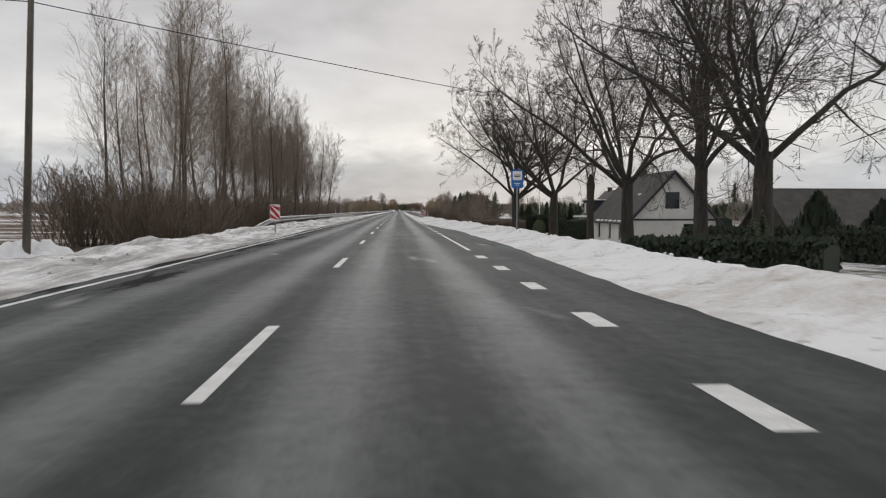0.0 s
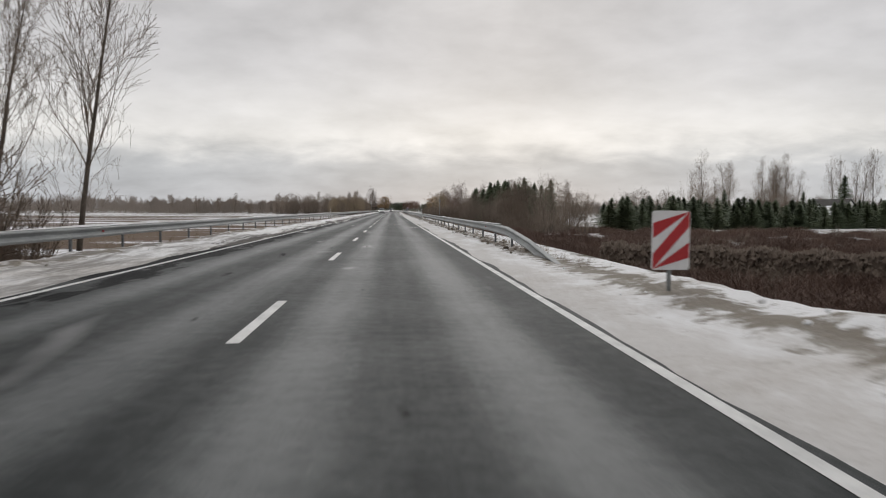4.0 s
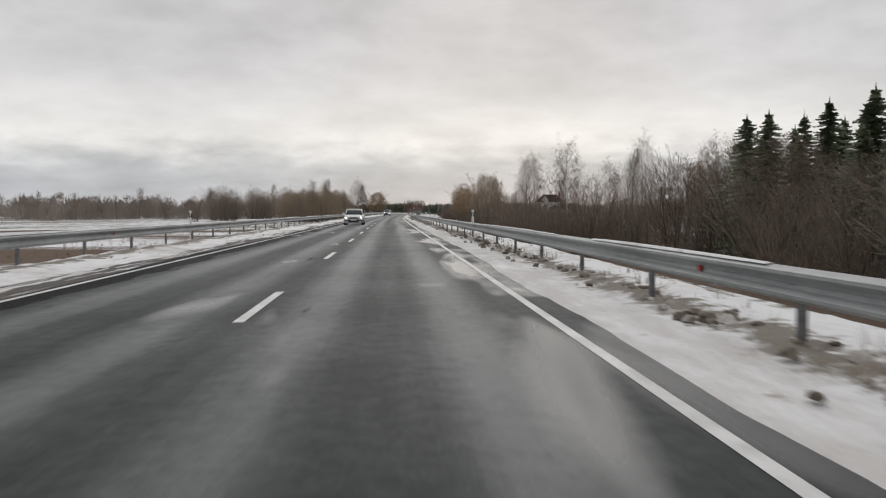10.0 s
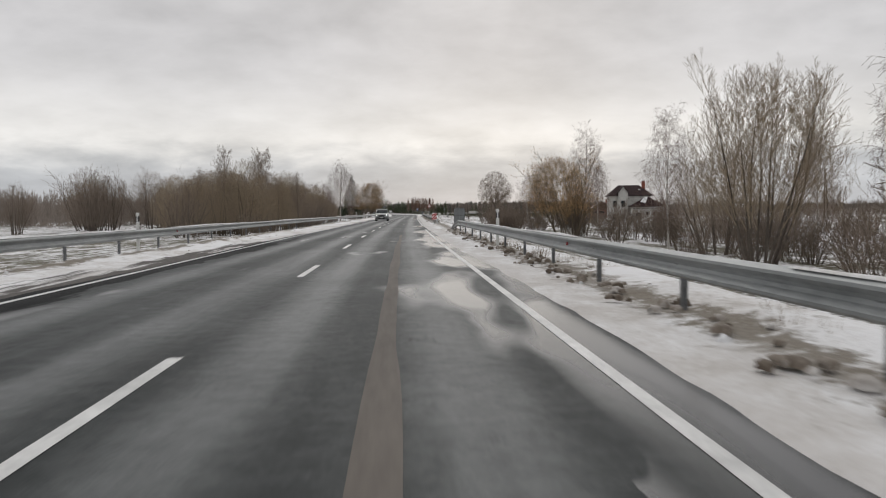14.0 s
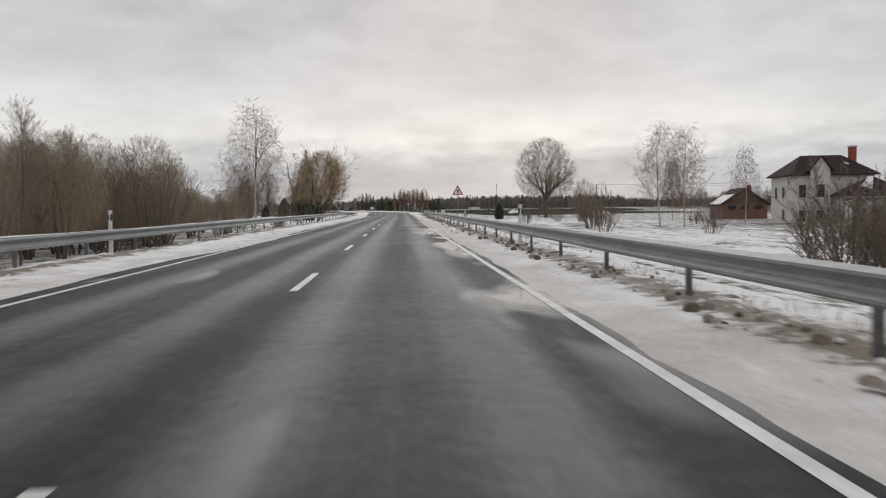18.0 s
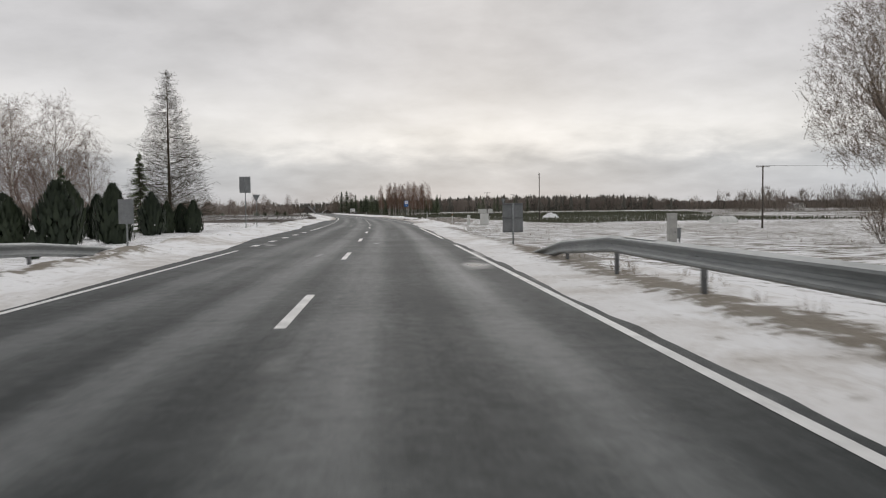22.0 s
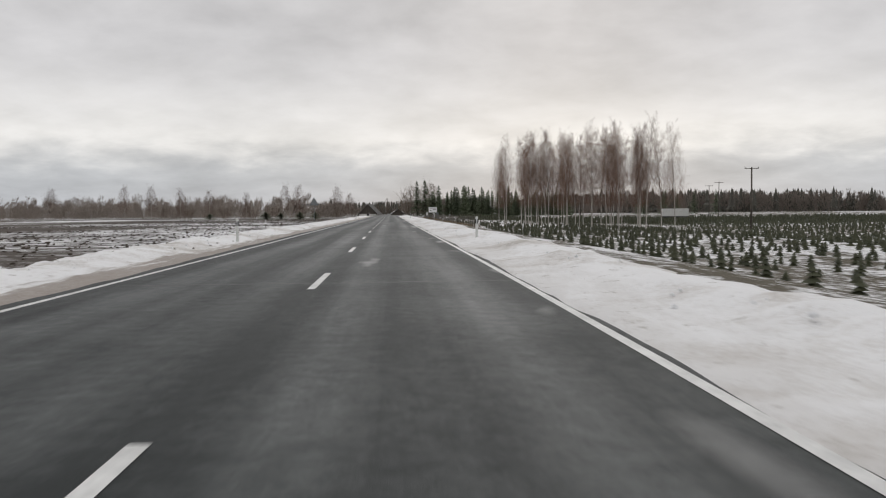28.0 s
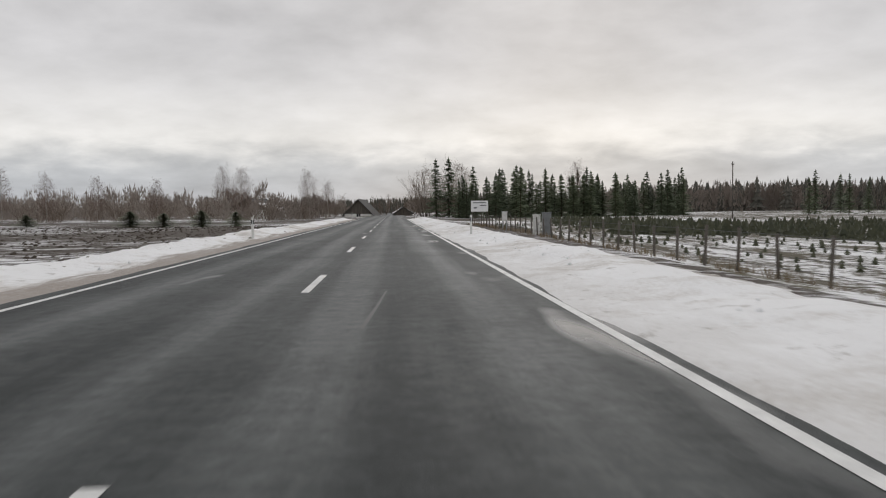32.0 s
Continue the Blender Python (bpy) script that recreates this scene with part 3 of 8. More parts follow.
def verge(name, side, y0, y1, dy, label):
    """Ploughed snow along the road: a thin packed shoulder, a crumbled ridge further out, falling to the ditch."""
    ys = np.arange(y0, y1 + 1e-6, dy)
    e = edges(ys)[0 if side < 0 else 1]
    inner = np.abs(e) - 0.50 + 0.17 * fbm(ys, 0, 9, 4, side) + 0.09 * fbm(ys, 3, 1.6, 3, side)
    if side < 0:
        inner = inner + 0.55 * fbm(ys, 5, 13, 4, 3) * np.interp(ys, [100, 130, 600, 625], [0, 1, 1, 0])
    off = np.array([0, 0.10, 0.25, 0.45, 0.7, 0.95, 1.2, 1.4, 1.6, 1.8, 2.0, 2.2, 2.4, 2.6, 2.85, 3.15, 3.5, 4.0, 4.7, 5.6])
    u = inner[:, None] + off[None, :]
    lowl = level(ys)[0 if side < 0 else 1]
    heap = bank(ys, side)
    slim = np.interp(ys, [624, 636, 656, 667], [1, 0.62, 0.62, 1])[:, None] if side > 0 else np.ones((len(ys), 1))
    bend = off[None, :] / slim - 0.28 * fbm(ys, 9, 5, 3, 4 + side)[:, None]
    shape = np.interp(bend, [0, 0.35, 1.1, 1.5, 1.95, 2.7, 3.8, 5.6], [0, 0.16, 0.36, 0.72, 1.0, 0.75, 0.0, 0.0])
    clod = np.abs(fbm(u, ys[:, None], 0.9, 4, 11 + side))
    rough = np.interp(off, [0, 0.3, 1.1, 1.8, 3.2, 5.6], [0, 0.05, 0.22, 1.0, 0.8, 0.25])
    z = 0.006 + heap[:, None] * shape * (0.72 + 0.55 * fbm(u, ys[:, None], 2.6, 4, 2 + side)) + 0.04 * (off > 0.2) * fbm(u, ys[:, None], 0.7, 3, 5) + (0.05 + 0.30 * heap[:, None]) * rough * (clod - 0.25)
    down = np.interp(off[None, :] / slim, [2.7, 5.6], [0, 1.0])
    z = z * (1 - down) + (lowl[:, None] * 0.62 - 0.02) * down
    z[:, 1:9] = np.maximum(z[:, 1:9], 0.012)
    z[:, 0] = -0.02
    return thing(name, label, "snow verge", kind="structure", data=ribbon(name, ys, u * side, z, MAT_SNOW))


verge("snow_verge_left", -1, -60, 1000, 0.4, "dirty ploughed snow along the road's edge")
verge("snow_verge_right", 1, -60, 1000, 0.4, "dirty ploughed snow along the road's edge")


# ---- road markings ----
def stripe(name, y0, y1, u, w, parent, step=4.0):
    n = max(1, int(math.ceil((y1 - y0) / step)))
    ys = np.linspace(y0, y1, n + 1)
    return part(name, ribbon(name, ys, np.stack([ys * 0 + u - w / 2, ys * 0 + u + w / 2], 1), np.full((n + 1, 2), 0.004), MAT_PAINT), parent)


marks = thing("road_markings", "worn white painted lines on the asphalt", "road marking", kind="structure")
for k in range(-4, 86):
    a = 4.33 + 12 * k - (0.4 if k > 56 else 0.0)
    stripe("centre_dash", a, a + 3.4, 0.0, 0.13, marks, 4)
EL, ER = -3.75, 3.57
for a, b in ((-60, 634), (660, 672), (720, 1000)):
    stripe("edge_line", a, b, EL, 0.12, marks)
for a, b in ((-60, -8), (23.5, 38.5), (68, 440), (455, 636), (642.3, 664), (729, 742), (768, 1000)):
    stripe("edge_line", a, b, ER, 0.12, marks)
for u, a, b, gap in ((ER, -0.5, 20.5, 4.0), (ER, 40, 66, 4.0), (EL, 637, 658, 4.4), (EL, 674.5, 717, 4.6), (ER + 0.2, 681.7, 727, 4.4), (ER, 745.5, 765, 4.6)):
    for y in np.arange(a, b, gap):
        stripe("stop_dash", y, y + 1.2, u, 0.26, marks)


# ---- guard rails ----
def rail_profile():
    """Cross-section of a steel W-beam, 31 cm high and 8 cm deep, as (depth, height)."""
    return [(0.0, 0.155), (0.012, 0.150), (0.078, 0.115), (0.082, 0.085), (0.02, 0.035), (0.0, 0.0), (0.02, -0.035), (0.082, -0.085), (0.078, -0.115), (0.012, -0.150), (0.0, -0.155)]


def guard_rail(name, side, y0, y1, u, label, ramp0, ramp1, gap=4.0):
    rail = thing(name, label, "guard rail", group="guard rails")
    prof = rail_profile()
    post_bm = bmesh.new()
    box(post_bm, -0.03, 0.03, -0.055, 0.055, -1.2, 0.70, 0.008)
    pm = from_bm("post", post_bm, MAT_POST)
    sp_bm = bmesh.new()
    box(sp_bm, -0.07, 0.0, -0.05, 0.05, -0.1, 0.1, 0.01)
    sm = from_bm("spacer", sp_bm, MAT_POST)
    ref_bm = bmesh.new()
    box(ref_bm, -0.012, 0.012, -0.04, 0.04, -0.03, 0.03, 0.004)
    top = lambda y: 0.60 - 0.72 * max(0.0, 1 - (y - y0) / ramp0) ** 1.6 - 0.72 * max(0.0, 1 - (y1 - y) / ramp1) ** 1.6
    n = int((y1 - y0) / gap)
    for i in range(n):
        a, b = y0 + i * gap, y0 + (i + 1) * gap + 0.12
        V, F = [], []
        for y, off in ((a, 0.0), (b, 0.006)):
            z = top(y)
            for d, hgt in prof:
                V.append(at(y, u - side * (d + off), z + hgt))
            for d, hgt in reversed(prof):
                V.append(at(y, u - side * (d + off - 0.004), z + hgt))
        k = 2 * len(prof)
        for j in range(k):
            F.append((j, (j + 1) % k, k + (j + 1) % k, k + j))
        part("beam", mesh("beam", V, F, MAT_ZINC), rail)
        z = top(a)
        if z > 0.15:
            p = at(a, u + side * 0.09, z - 0.60)
            po = part("post", pm, rail, m=pose(*p, 0, 0, turn(a)))
            part("spacer", sm, rail, m=pose(*at(a, u + side * (0.06 if side < 0 else 0.06), z), 0, 0, turn(a) + (180 if side < 0 else 0)))
    rb = from_bm("reflector", ref_bm, MAT_REFL)
    for y in np.arange(y0 + 14, y1 - 12, 24.0):
        part("reflector", rb, rail, m=pose(*at(y, u - side * 0.035, top(y)), 0, 0, turn(y)))
    # thin snow lying on the upper edge, broken here and there
    V, F = [], []
    last = None
    for y in np.arange(y0 + ramp0, y1 - ramp1, 0.8):
        t = 0.018 + 0.05 * float(fbm(y, 2.0, 6, 3, side)) + (0.02 if side < 0 else -0.012)
        if t < 0.008:
            last = None
            continue
        b = len(V)
        for d, hgt in ((-0.03, 0.0), (-0.02, t), (0.03, t), (0.045, 0.0)):
            V.append(at(y, u - side * d, top(y) + 0.150 + hgt))
        if last is not None:
            F += [(last + j, last + j + 1, b + j + 1, b + j) for j in range(3)]
        last = b
    if F:
        part("snow_cap", mesh("snow_cap", V, F, MAT_SNOW, uv=[(20.0, 0.0)] * len(V), smooth=True), rail, "thin crust of snow", kind="stuff")
    return rail


guard_rail("guard_rail", 1, 122, 438, 5.25, "long galvanised steel guard rail on posts in snow", 10, 8)
guard_rail("guard_rail", 1, 462, 630, 5.25, "galvanised steel guard rail on posts past the farm track", 8, 8)
guard_rail("guard_rail", -1, 42, 634, -6.75, "galvanised steel guard rail above the wet meadow", 10, 12)

# ---- trees ----
def bark_mat(name, a, b, scale=6, birch=False):
    M = Mat(name, 0.9)
    v = M.coords("Object", (1, 1, 0.25))
    n = M.noise(v, scale, 5, 0.65)
    col = M.ramp(n, [(0.32, a), (0.68, b)])
    if birch:
        k = M.noise(M.coords("Object", (1, 1, 5.0)), 2.4, 4, 0.7)
        col = M.mix(M.ramp(k, [(0.56, 0.0), (0.61, 1.0)]), col, (0.035, 0.03, 0.028))
    M.colour(col)
    M.bump(n, 0.5, 0.02)
    return M.m


def twig_mat(name, a, b):
    M = Mat(name, 0.85)
    f = M.math("MULTIPLY_ADD", M.rand(), 0.5, M.math("MULTIPLY", M.island(), 0.5))
    M.colour(M.mix(f, a, b))
    return M.m


def needle_mat(name, a, b):
    M = Mat(name, 0.7)
    f = M.math("MULTIPLY_ADD", M.rand(), 0.45, M.math("MULTIPLY", M.island(), 0.55))
    M.colour(M.mix(f, a, b))
    return M.m


BARK_OAK = bark_mat("oak_bark", (0.022, 0.019, 0.016), (0.062, 0.054, 0.044))
BARK_GREY = bark_mat("alder_bark", (0.070, 0.057, 0.046), (0.160, 0.134, 0.110))
BARK_BIRCH = bark_mat("birch_bark", (0.36, 0.33, 0.295), (0.62, 0.595, 0.555), 3, True)
BARK_WILLOW = bark_mat("willow_bark", (0.070, 0.056, 0.040), (0.150, 0.122, 0.088))
BARK_SPRUCE = bark_mat("spruce_bark", (0.040, 0.028, 0.020), (0.10, 0.075, 0.055))
TWIG_OAK = twig_mat("oak_twigs", (0.040, 0.034, 0.028), (0.075, 0.062, 0.048))
TWIG_GREY = twig_mat("alder_twigs", (0.180, 0.143, 0.114), (0.295, 0.240, 0.192))
TWIG_BIRCH = twig_mat("birch_twigs", (0.125, 0.084, 0.068), (0.215, 0.152, 0.124))
TWIG_BROWN = twig_mat("thicket_twigs", (0.132, 0.102, 0.080), (0.240, 0.190, 0.150))
TWIG_WILLOW = twig_mat("willow_twigs", (0.10, 0.078, 0.048), (0.17, 0.132, 0.082))
TWIG_LARCH = twig_mat("larch_twigs", (0.060, 0.051, 0.035), (0.102, 0.087, 0.060))
LEAF_DRY = needle_mat("dry_leaves", (0.38, 0.215, 0.092), (0.54, 0.350, 0.165))
LEAF_POD = needle_mat("seed_pods", (0.12, 0.086, 0.056), (0.20, 0.148, 0.098))
TWIG_GROVE = twig_mat("grove_twigs", (0.150, 0.086, 0.063), (0.250, 0.155, 0.115))
TWIG_BRAMBLE = twig_mat("bramble_canes", (0.085, 0.052, 0.040), (0.165, 0.105, 0.080))
NEEDLE = needle_mat("spruce_needles", (0.092, 0.124, 0.076), (0.205, 0.238, 0.140))
# horizon conifers: needle green greyed, distance haze put into the colour
NEEDLE_HAZED = needle_mat("hazed_conifer_needles", (0.080, 0.078, 0.064), (0.135, 0.128, 0.106))
# twigs of the horizon woods, paled in colour to carry the haze of distance
TWIG_HAZED = twig_mat("hazed_wood_twigs", (0.215, 0.180, 0.155), (0.385, 0.335, 0.295))
TWIG_OLIVE = twig_mat("grey_willow_twigs", (0.232, 0.182, 0.128), (0.380, 0.305, 0.214))
NEEDLE_YOUNG = needle_mat("young_fir_needles", (0.040, 0.046, 0.024), (0.092, 0.096, 0.050))
NEEDLE_THUJA = needle_mat("thuja_needles", (0.014, 0.024, 0.013), (0.034, 0.048, 0.022))


class Wood:
    """Collects tapered limbs as meshes: thick ones for the trunk, thin ones for the crown."""

    def __init__(self, seed):
        self.r = random.Random(seed)
        self.thick, self.thin, self.leaf = ([], []), ([], []), ([], [])
        self.tips = []

    def tube(self, pts, rad, sides, store):
        V, F = store
        base = len(V)
        n = len(pts)
        for i, p in enumerate(pts):
            d = (pts[min(i + 1, n - 1)] - pts[max(i - 1, 0)]).normalized()
            a = d.cross(Vector((0.31, 0.87, 0.38))).normalized()
            b = d.cross(a)
            for k in range(sides):
                t = 2 * math.pi * k / sides
                V.append(p + (a * math.cos(t) + b * math.sin(t)) * rad[i])
        for i in range(n - 1):
            for k in range(sides):
                j = (k + 1) % sides
                F.append((base + i * sides + k, base + i * sides + j, base + (i + 1) * sides + j, base + (i + 1) * sides + k))

    def limb(self, p, d, length, rad, level, S):
        """One limb and, along it, its branches. S: settings by level."""
        r = self.r
        s = S[level]
        n = s.get("n", 4)
        pts, rads = [p.copy()], [rad]
        d = d.normalized()
        for i in range(n):
            w = s.get("wob", 0.15)
            d = (d + Vector((r.uniform(-w, w), r.uniform(-w, w), r.uniform(-w, w))) + Vector((0, 0, s.get("up", 0.1)))).normalized()
            p = p + d * (length / n)
            pts.append(p.copy())
            rads.append(max(rad * (1 - (i + 1) / n * s.get("taper", 0.8)), 0.006 * S.get("twig", 1.0)))
        thick = level <= S.get("thick", 0)
        self.tube(pts, rads, s.get("sides", 3), self.thick if thick else self.thin)
        self.tips.append(pts[-1])
        if level + 1 not in S:
            return
        c = S[level + 1]
        count = c["count"] if isinstance(c["count"], int) else r.randint(*c["count"])
        for k in range(count):
            f = c.get("from", 0.3) + (1 - c.get("from", 0.3)) * (k + r.random()) / count
            x = min(f * n, n - 0.01)
            i = int(x)
            q = pts[i].lerp(pts[i + 1], x - i)
            ax = (pts[i + 1] - pts[i]).normalized()
            side = ax.cross(Vector((math.cos(r.uniform(0, 6.28)), math.sin(r.uniform(0, 6.28)), 0.2))).normalized()
            side = Matrix.Rotation(k * 2.4 + r.uniform(-0.5, 0.5), 3, ax) @ side
            ang = radians(r.uniform(*c.get("angle", (35, 60))))
            dd = ax * math.cos(ang) + side * math.sin(ang)
            ln = length * r.uniform(*c.get("len", (0.4, 0.6))) * (1 - c.get("fall", 0.5) * (f - c.get("from", 0.3)) / max(1 - c.get("from", 0.3), 0.01))
            rr = (rads[i] * (1 - (x - i)) + rads[i + 1] * (x - i)) * c.get("thin", 0.55)
            self.limb(q, dd, ln, rr, level + 1, S)

    def leaves(self, count, size, spread):
        r = self.r
        V, F = self.leaf
        for _ in range(count):
            c = r.choice(self.tips) + Vector((r.gauss(0, spread), r.gauss(0, spread), r.gauss(0, spread)))
            u = Vector((r.gauss(0, 1), r.gauss(0, 1), r.gauss(0, 1))).normalized() * size * r.uniform(0.6, 1.3)
            v = u.cross(Vector((r.gauss(0, 1), r.gauss(0, 1), r.gauss(0, 1)))).normalized() * size * 0.5
            w = u.cross(v).normalized() * size * 0.18
            b = len(V)
            V += [c - u, c + v + w, c + u, c - v + w]
            F += [(b, b + 1, b + 2), (b, b + 2, b + 3)]


def fill(W, n, h, lo, profile, size, lean, drop, rad=0.006):
    """Fine twigs through a crown: profile(f) is its reach at the height fraction f, lean their outward and drop their downward slant."""
    r = W.r
    top = max(profile(lo + (1 - lo) * k / 20) for k in range(21)) * h
    for _ in range(n):
        f = lo + (1 - lo) * r.random()
        R = profile(f) * h
        if r.random() > 0.04 + (R / top) ** 1.4:
            continue
        a, q = r.uniform(0, 6.283), r.uniform(0.12, 1.0) ** 0.55
        o = Vector((math.cos(a), math.sin(a), 0))
        p = o * R * q * r.uniform(0.9, 1.06) + Vector((0, 0, f * h))
        d = (o * lean * r.uniform(0.3, 1.5) + Vector((r.gauss(0, 0.35), r.gauss(0, 0.35), 1.0 - 2.0 * drop * r.uniform(0.6, 1.3)))).normalized()
        L = size * r.uniform(0.5, 1.4)
        s = p - d * L
        W.tube([s, p], [rad * 1.5, rad * 0.7], 3, W.thin)
        e = d.cross(Vector((r.gauss(0, 1), r.gauss(0, 1), r.gauss(0, 1)))).normalized()
        for t in (0.35, 0.65):
            b = s.lerp(p, t)
            W.tube([b, b + d * L * 0.45 + e * L * 0.4], [rad, rad * 0.6], 3, W.thin)
            e = -e
        W.tips.append(p)


def dome(f, lo=0.2, w=0.34):
    """Reach of a rounded crown that starts at lo."""
    t = min(max((f - lo) / (1 - lo), 0.0), 1.0)
    return w * math.sqrt(max(1 - (2 * t ** 0.85 - 1) ** 2, 0.0))


def clean(store):
    return [tuple(v) for v in store[0]], store[1]


def tree_thing(name, label, category, W, bark, twig, leaf=None, group="", crown="crown"):
    root = thing(name, label, category, group=group)
    part("trunk", mesh("trunk", *clean(W.thick), bark, smooth=True), root)
    part(crown, mesh(crown, *clean(W.thin), twig), root)
    if leaf and W.leaf[0]:
        part("leaves", mesh("leaves", *clean(W.leaf), leaf), root)
    return root


def make_oak(seed, h=15.0, bole=0.23, reach=1.0):
    W = Wood(seed)
    S = {0: dict(n=4, wob=0.05, up=0.1, taper=0.25, sides=9), 1: dict(count=(8, 9), n=8, angle=(20, 68), len=(2.9 * reach, 3.6 * reach), up=0.066, wob=0.21, thin=0.50, sides=6, fall=0.15, taper=0.90, **{"from": 0.84}),
         2: dict(count=(8, 10), n=5, angle=(30, 65), len=(0.34, 0.56), up=0.05, wob=0.20, thin=0.50, sides=4, taper=0.85, **{"from": 0.16}),
         3: dict(count=(6, 8), n=4, angle=(30, 60), len=(0.36, 0.58), up=0.04, wob=0.24, thin=0.52, sides=3, **{"from": 0.15}),
         4: dict(count=(5, 6), n=2, angle=(25, 60), len=(0.36, 0.62), up=0.03, wob=0.22, thin=0.6, sides=3, **{"from": 0.15}),
         5: dict(count=(2, 3), n=1, angle=(25, 55), len=(0.4, 0.7), up=0.03, wob=0.2, thin=0.7, sides=3, **{"from": 0.2}), "thick": 2, "twig": 1.5}
    W.limb(Vector((0, 0, -0.3)), Vector((0.02, 0, 1)), h * bole, h * 0.026, 0, S)
    return W


def make_alder(seed, h=15.0, dense=1.0):
    W = Wood(seed)
    S = {0: dict(n=8, wob=0.06, up=0.12, taper=0.94, sides=6), 1: dict(count=(int(26 * dense), int(32 * dense)), n=4, angle=(20, 44), len=(0.22, 0.42), up=0.16, wob=0.16, thin=0.34, sides=3, fall=0.6, **{"from": 0.30}),
         2: dict(count=(6, 8), n=2, angle=(22, 48), len=(0.35, 0.62), up=0.12, wob=0.18, thin=0.6, sides=3, **{"from": 0.15}), 3: dict(count=(4, 5), n=1, angle=(20, 48), len=(0.45, 0.8), up=0.1, wob=0.15, thin=0.75, sides=3), "thick": 0, "twig": 1.15}
    W.limb(Vector((0, 0, -0.4)), Vector((W.r.uniform(-0.06, 0.06), W.r.uniform(-0.06, 0.06), 1)), h, h * 0.0095, 0, S)
    fill(W, 330, h, 0.22, lambda f: dome(f, 0.12, 0.18), 0.9, 0.5, 0.0, 0.005)
    return W


def make_birch(seed, h=12.0, slim=False):
    W = Wood(seed)
    k = 0.52 if slim else 1.0
    S = {0: dict(n=9, wob=0.045, up=0.12, taper=0.93, sides=7), 1: dict(count=(38 if slim else 28, 46 if slim else 34), n=5, angle=(22, 38) if slim else (30, 52), len=(0.32 * k, 0.56 * k), up=0.10, wob=0.14, thin=0.40, sides=3, fall=0.62, **{"from": 0.32 if slim else 0.22}),
         2: dict(count=(5, 7) if slim else (7, 9), n=4, angle=(30, 60), len=(0.30, 0.55), up=-0.02 if slim else -0.14, wob=0.18, thin=0.6, sides=3, **{"from": 0.15}),
         3: dict(count=(2, 3), n=3, angle=(20, 45), len=(0.45, 0.75), up=-0.05 if slim else -0.26, wob=0.14, thin=0.7, sides=3), "thick": 0, "twig": 0.85 if slim else 1.15}
    W.limb(Vector((0, 0, -0.3)), Vector((W.r.uniform(-0.04, 0.04), W.r.uniform(-0.04, 0.04), 1)), h, h * (0.0060 if slim else 0.0105), 0, S)
    if slim:
        fill(W, 620, h, 0.26, lambda f: dome(f, 0.06, 0.10), 0.8, 0.2, 0.0, 0.0030)
    else:
        fill(W, 1800, h, 0.20, lambda f: dome(f, 0.14, 0.26) * (1.05 - 0.3 * f), 0.75, 0.35, 0.75, 0.0044)
    return W


def make_shrub(seed, h=4.0, stems=16, spread=0.5, fat=2.1, ends=(4, 5)):
    W = Wood(seed)
    S = {0: dict(n=4, wob=0.14, up=0.10, taper=0.85, sides=4), 1: dict(count=(6, 8), n=2, angle=(18, 45), len=(0.35, 0.62), up=0.12, wob=0.2, thin=0.6, sides=3, **{"from": 0.12}),
         2: dict(count=ends, n=1, angle=(18, 50), len=(0.4, 0.75), up=0.08, wob=0.2, thin=0.75, sides=3, **{"from": 0.1}), "thick": 0, "twig": fat}
    for _ in range(stems):
        a, q = W.r.uniform(0, 6.28), W.r.random() ** 0.6
        p = Vector((math.cos(a) * q * 0.3 * h * spread, math.sin(a) * q * 0.3 * h * spread, -0.3))
        d = Vector((math.cos(a) * q * spread, math.sin(a) * q * spread, 1))
        W.limb(p, d, h * W.r.uniform(0.6, 1.0), h * 0.009, 0, S)
    return W


def make_round(seed, h=13.0):
    """A dense round crown on a short trunk, like a linden."""
    W = Wood(seed)
    S = {0: dict(n=4, wob=0.05, up=0.1, taper=0.3, sides=8), 1: dict(count=(12, 14), n=6, angle=(8, 80), len=(1.25, 1.62), up=0.075, wob=0.12, thin=0.56, sides=5, fall=0.2, taper=0.9, **{"from": 0.6}),
         2: dict(count=(9, 11), n=4, angle=(20, 45), len=(0.28, 0.46), up=0.10, wob=0.16, thin=0.5, sides=3, fall=0.4, **{"from": 0.2}),
         3: dict(count=(4, 6), n=3, angle=(20, 50), len=(0.4, 0.6), up=0.05, wob=0.18, thin=0.6, sides=3), "thick": 1, "twig": 2.2}
    W.limb(Vector((0, 0, -0.3)), Vector((0, 0, 1)), h * 0.33, h * 0.027, 0, S)
    fill(W, 5200, h, 0.28, lambda f: dome(f, 0.20, 0.40), 0.6, 0.7, 0.15, 0.0065)
    return W


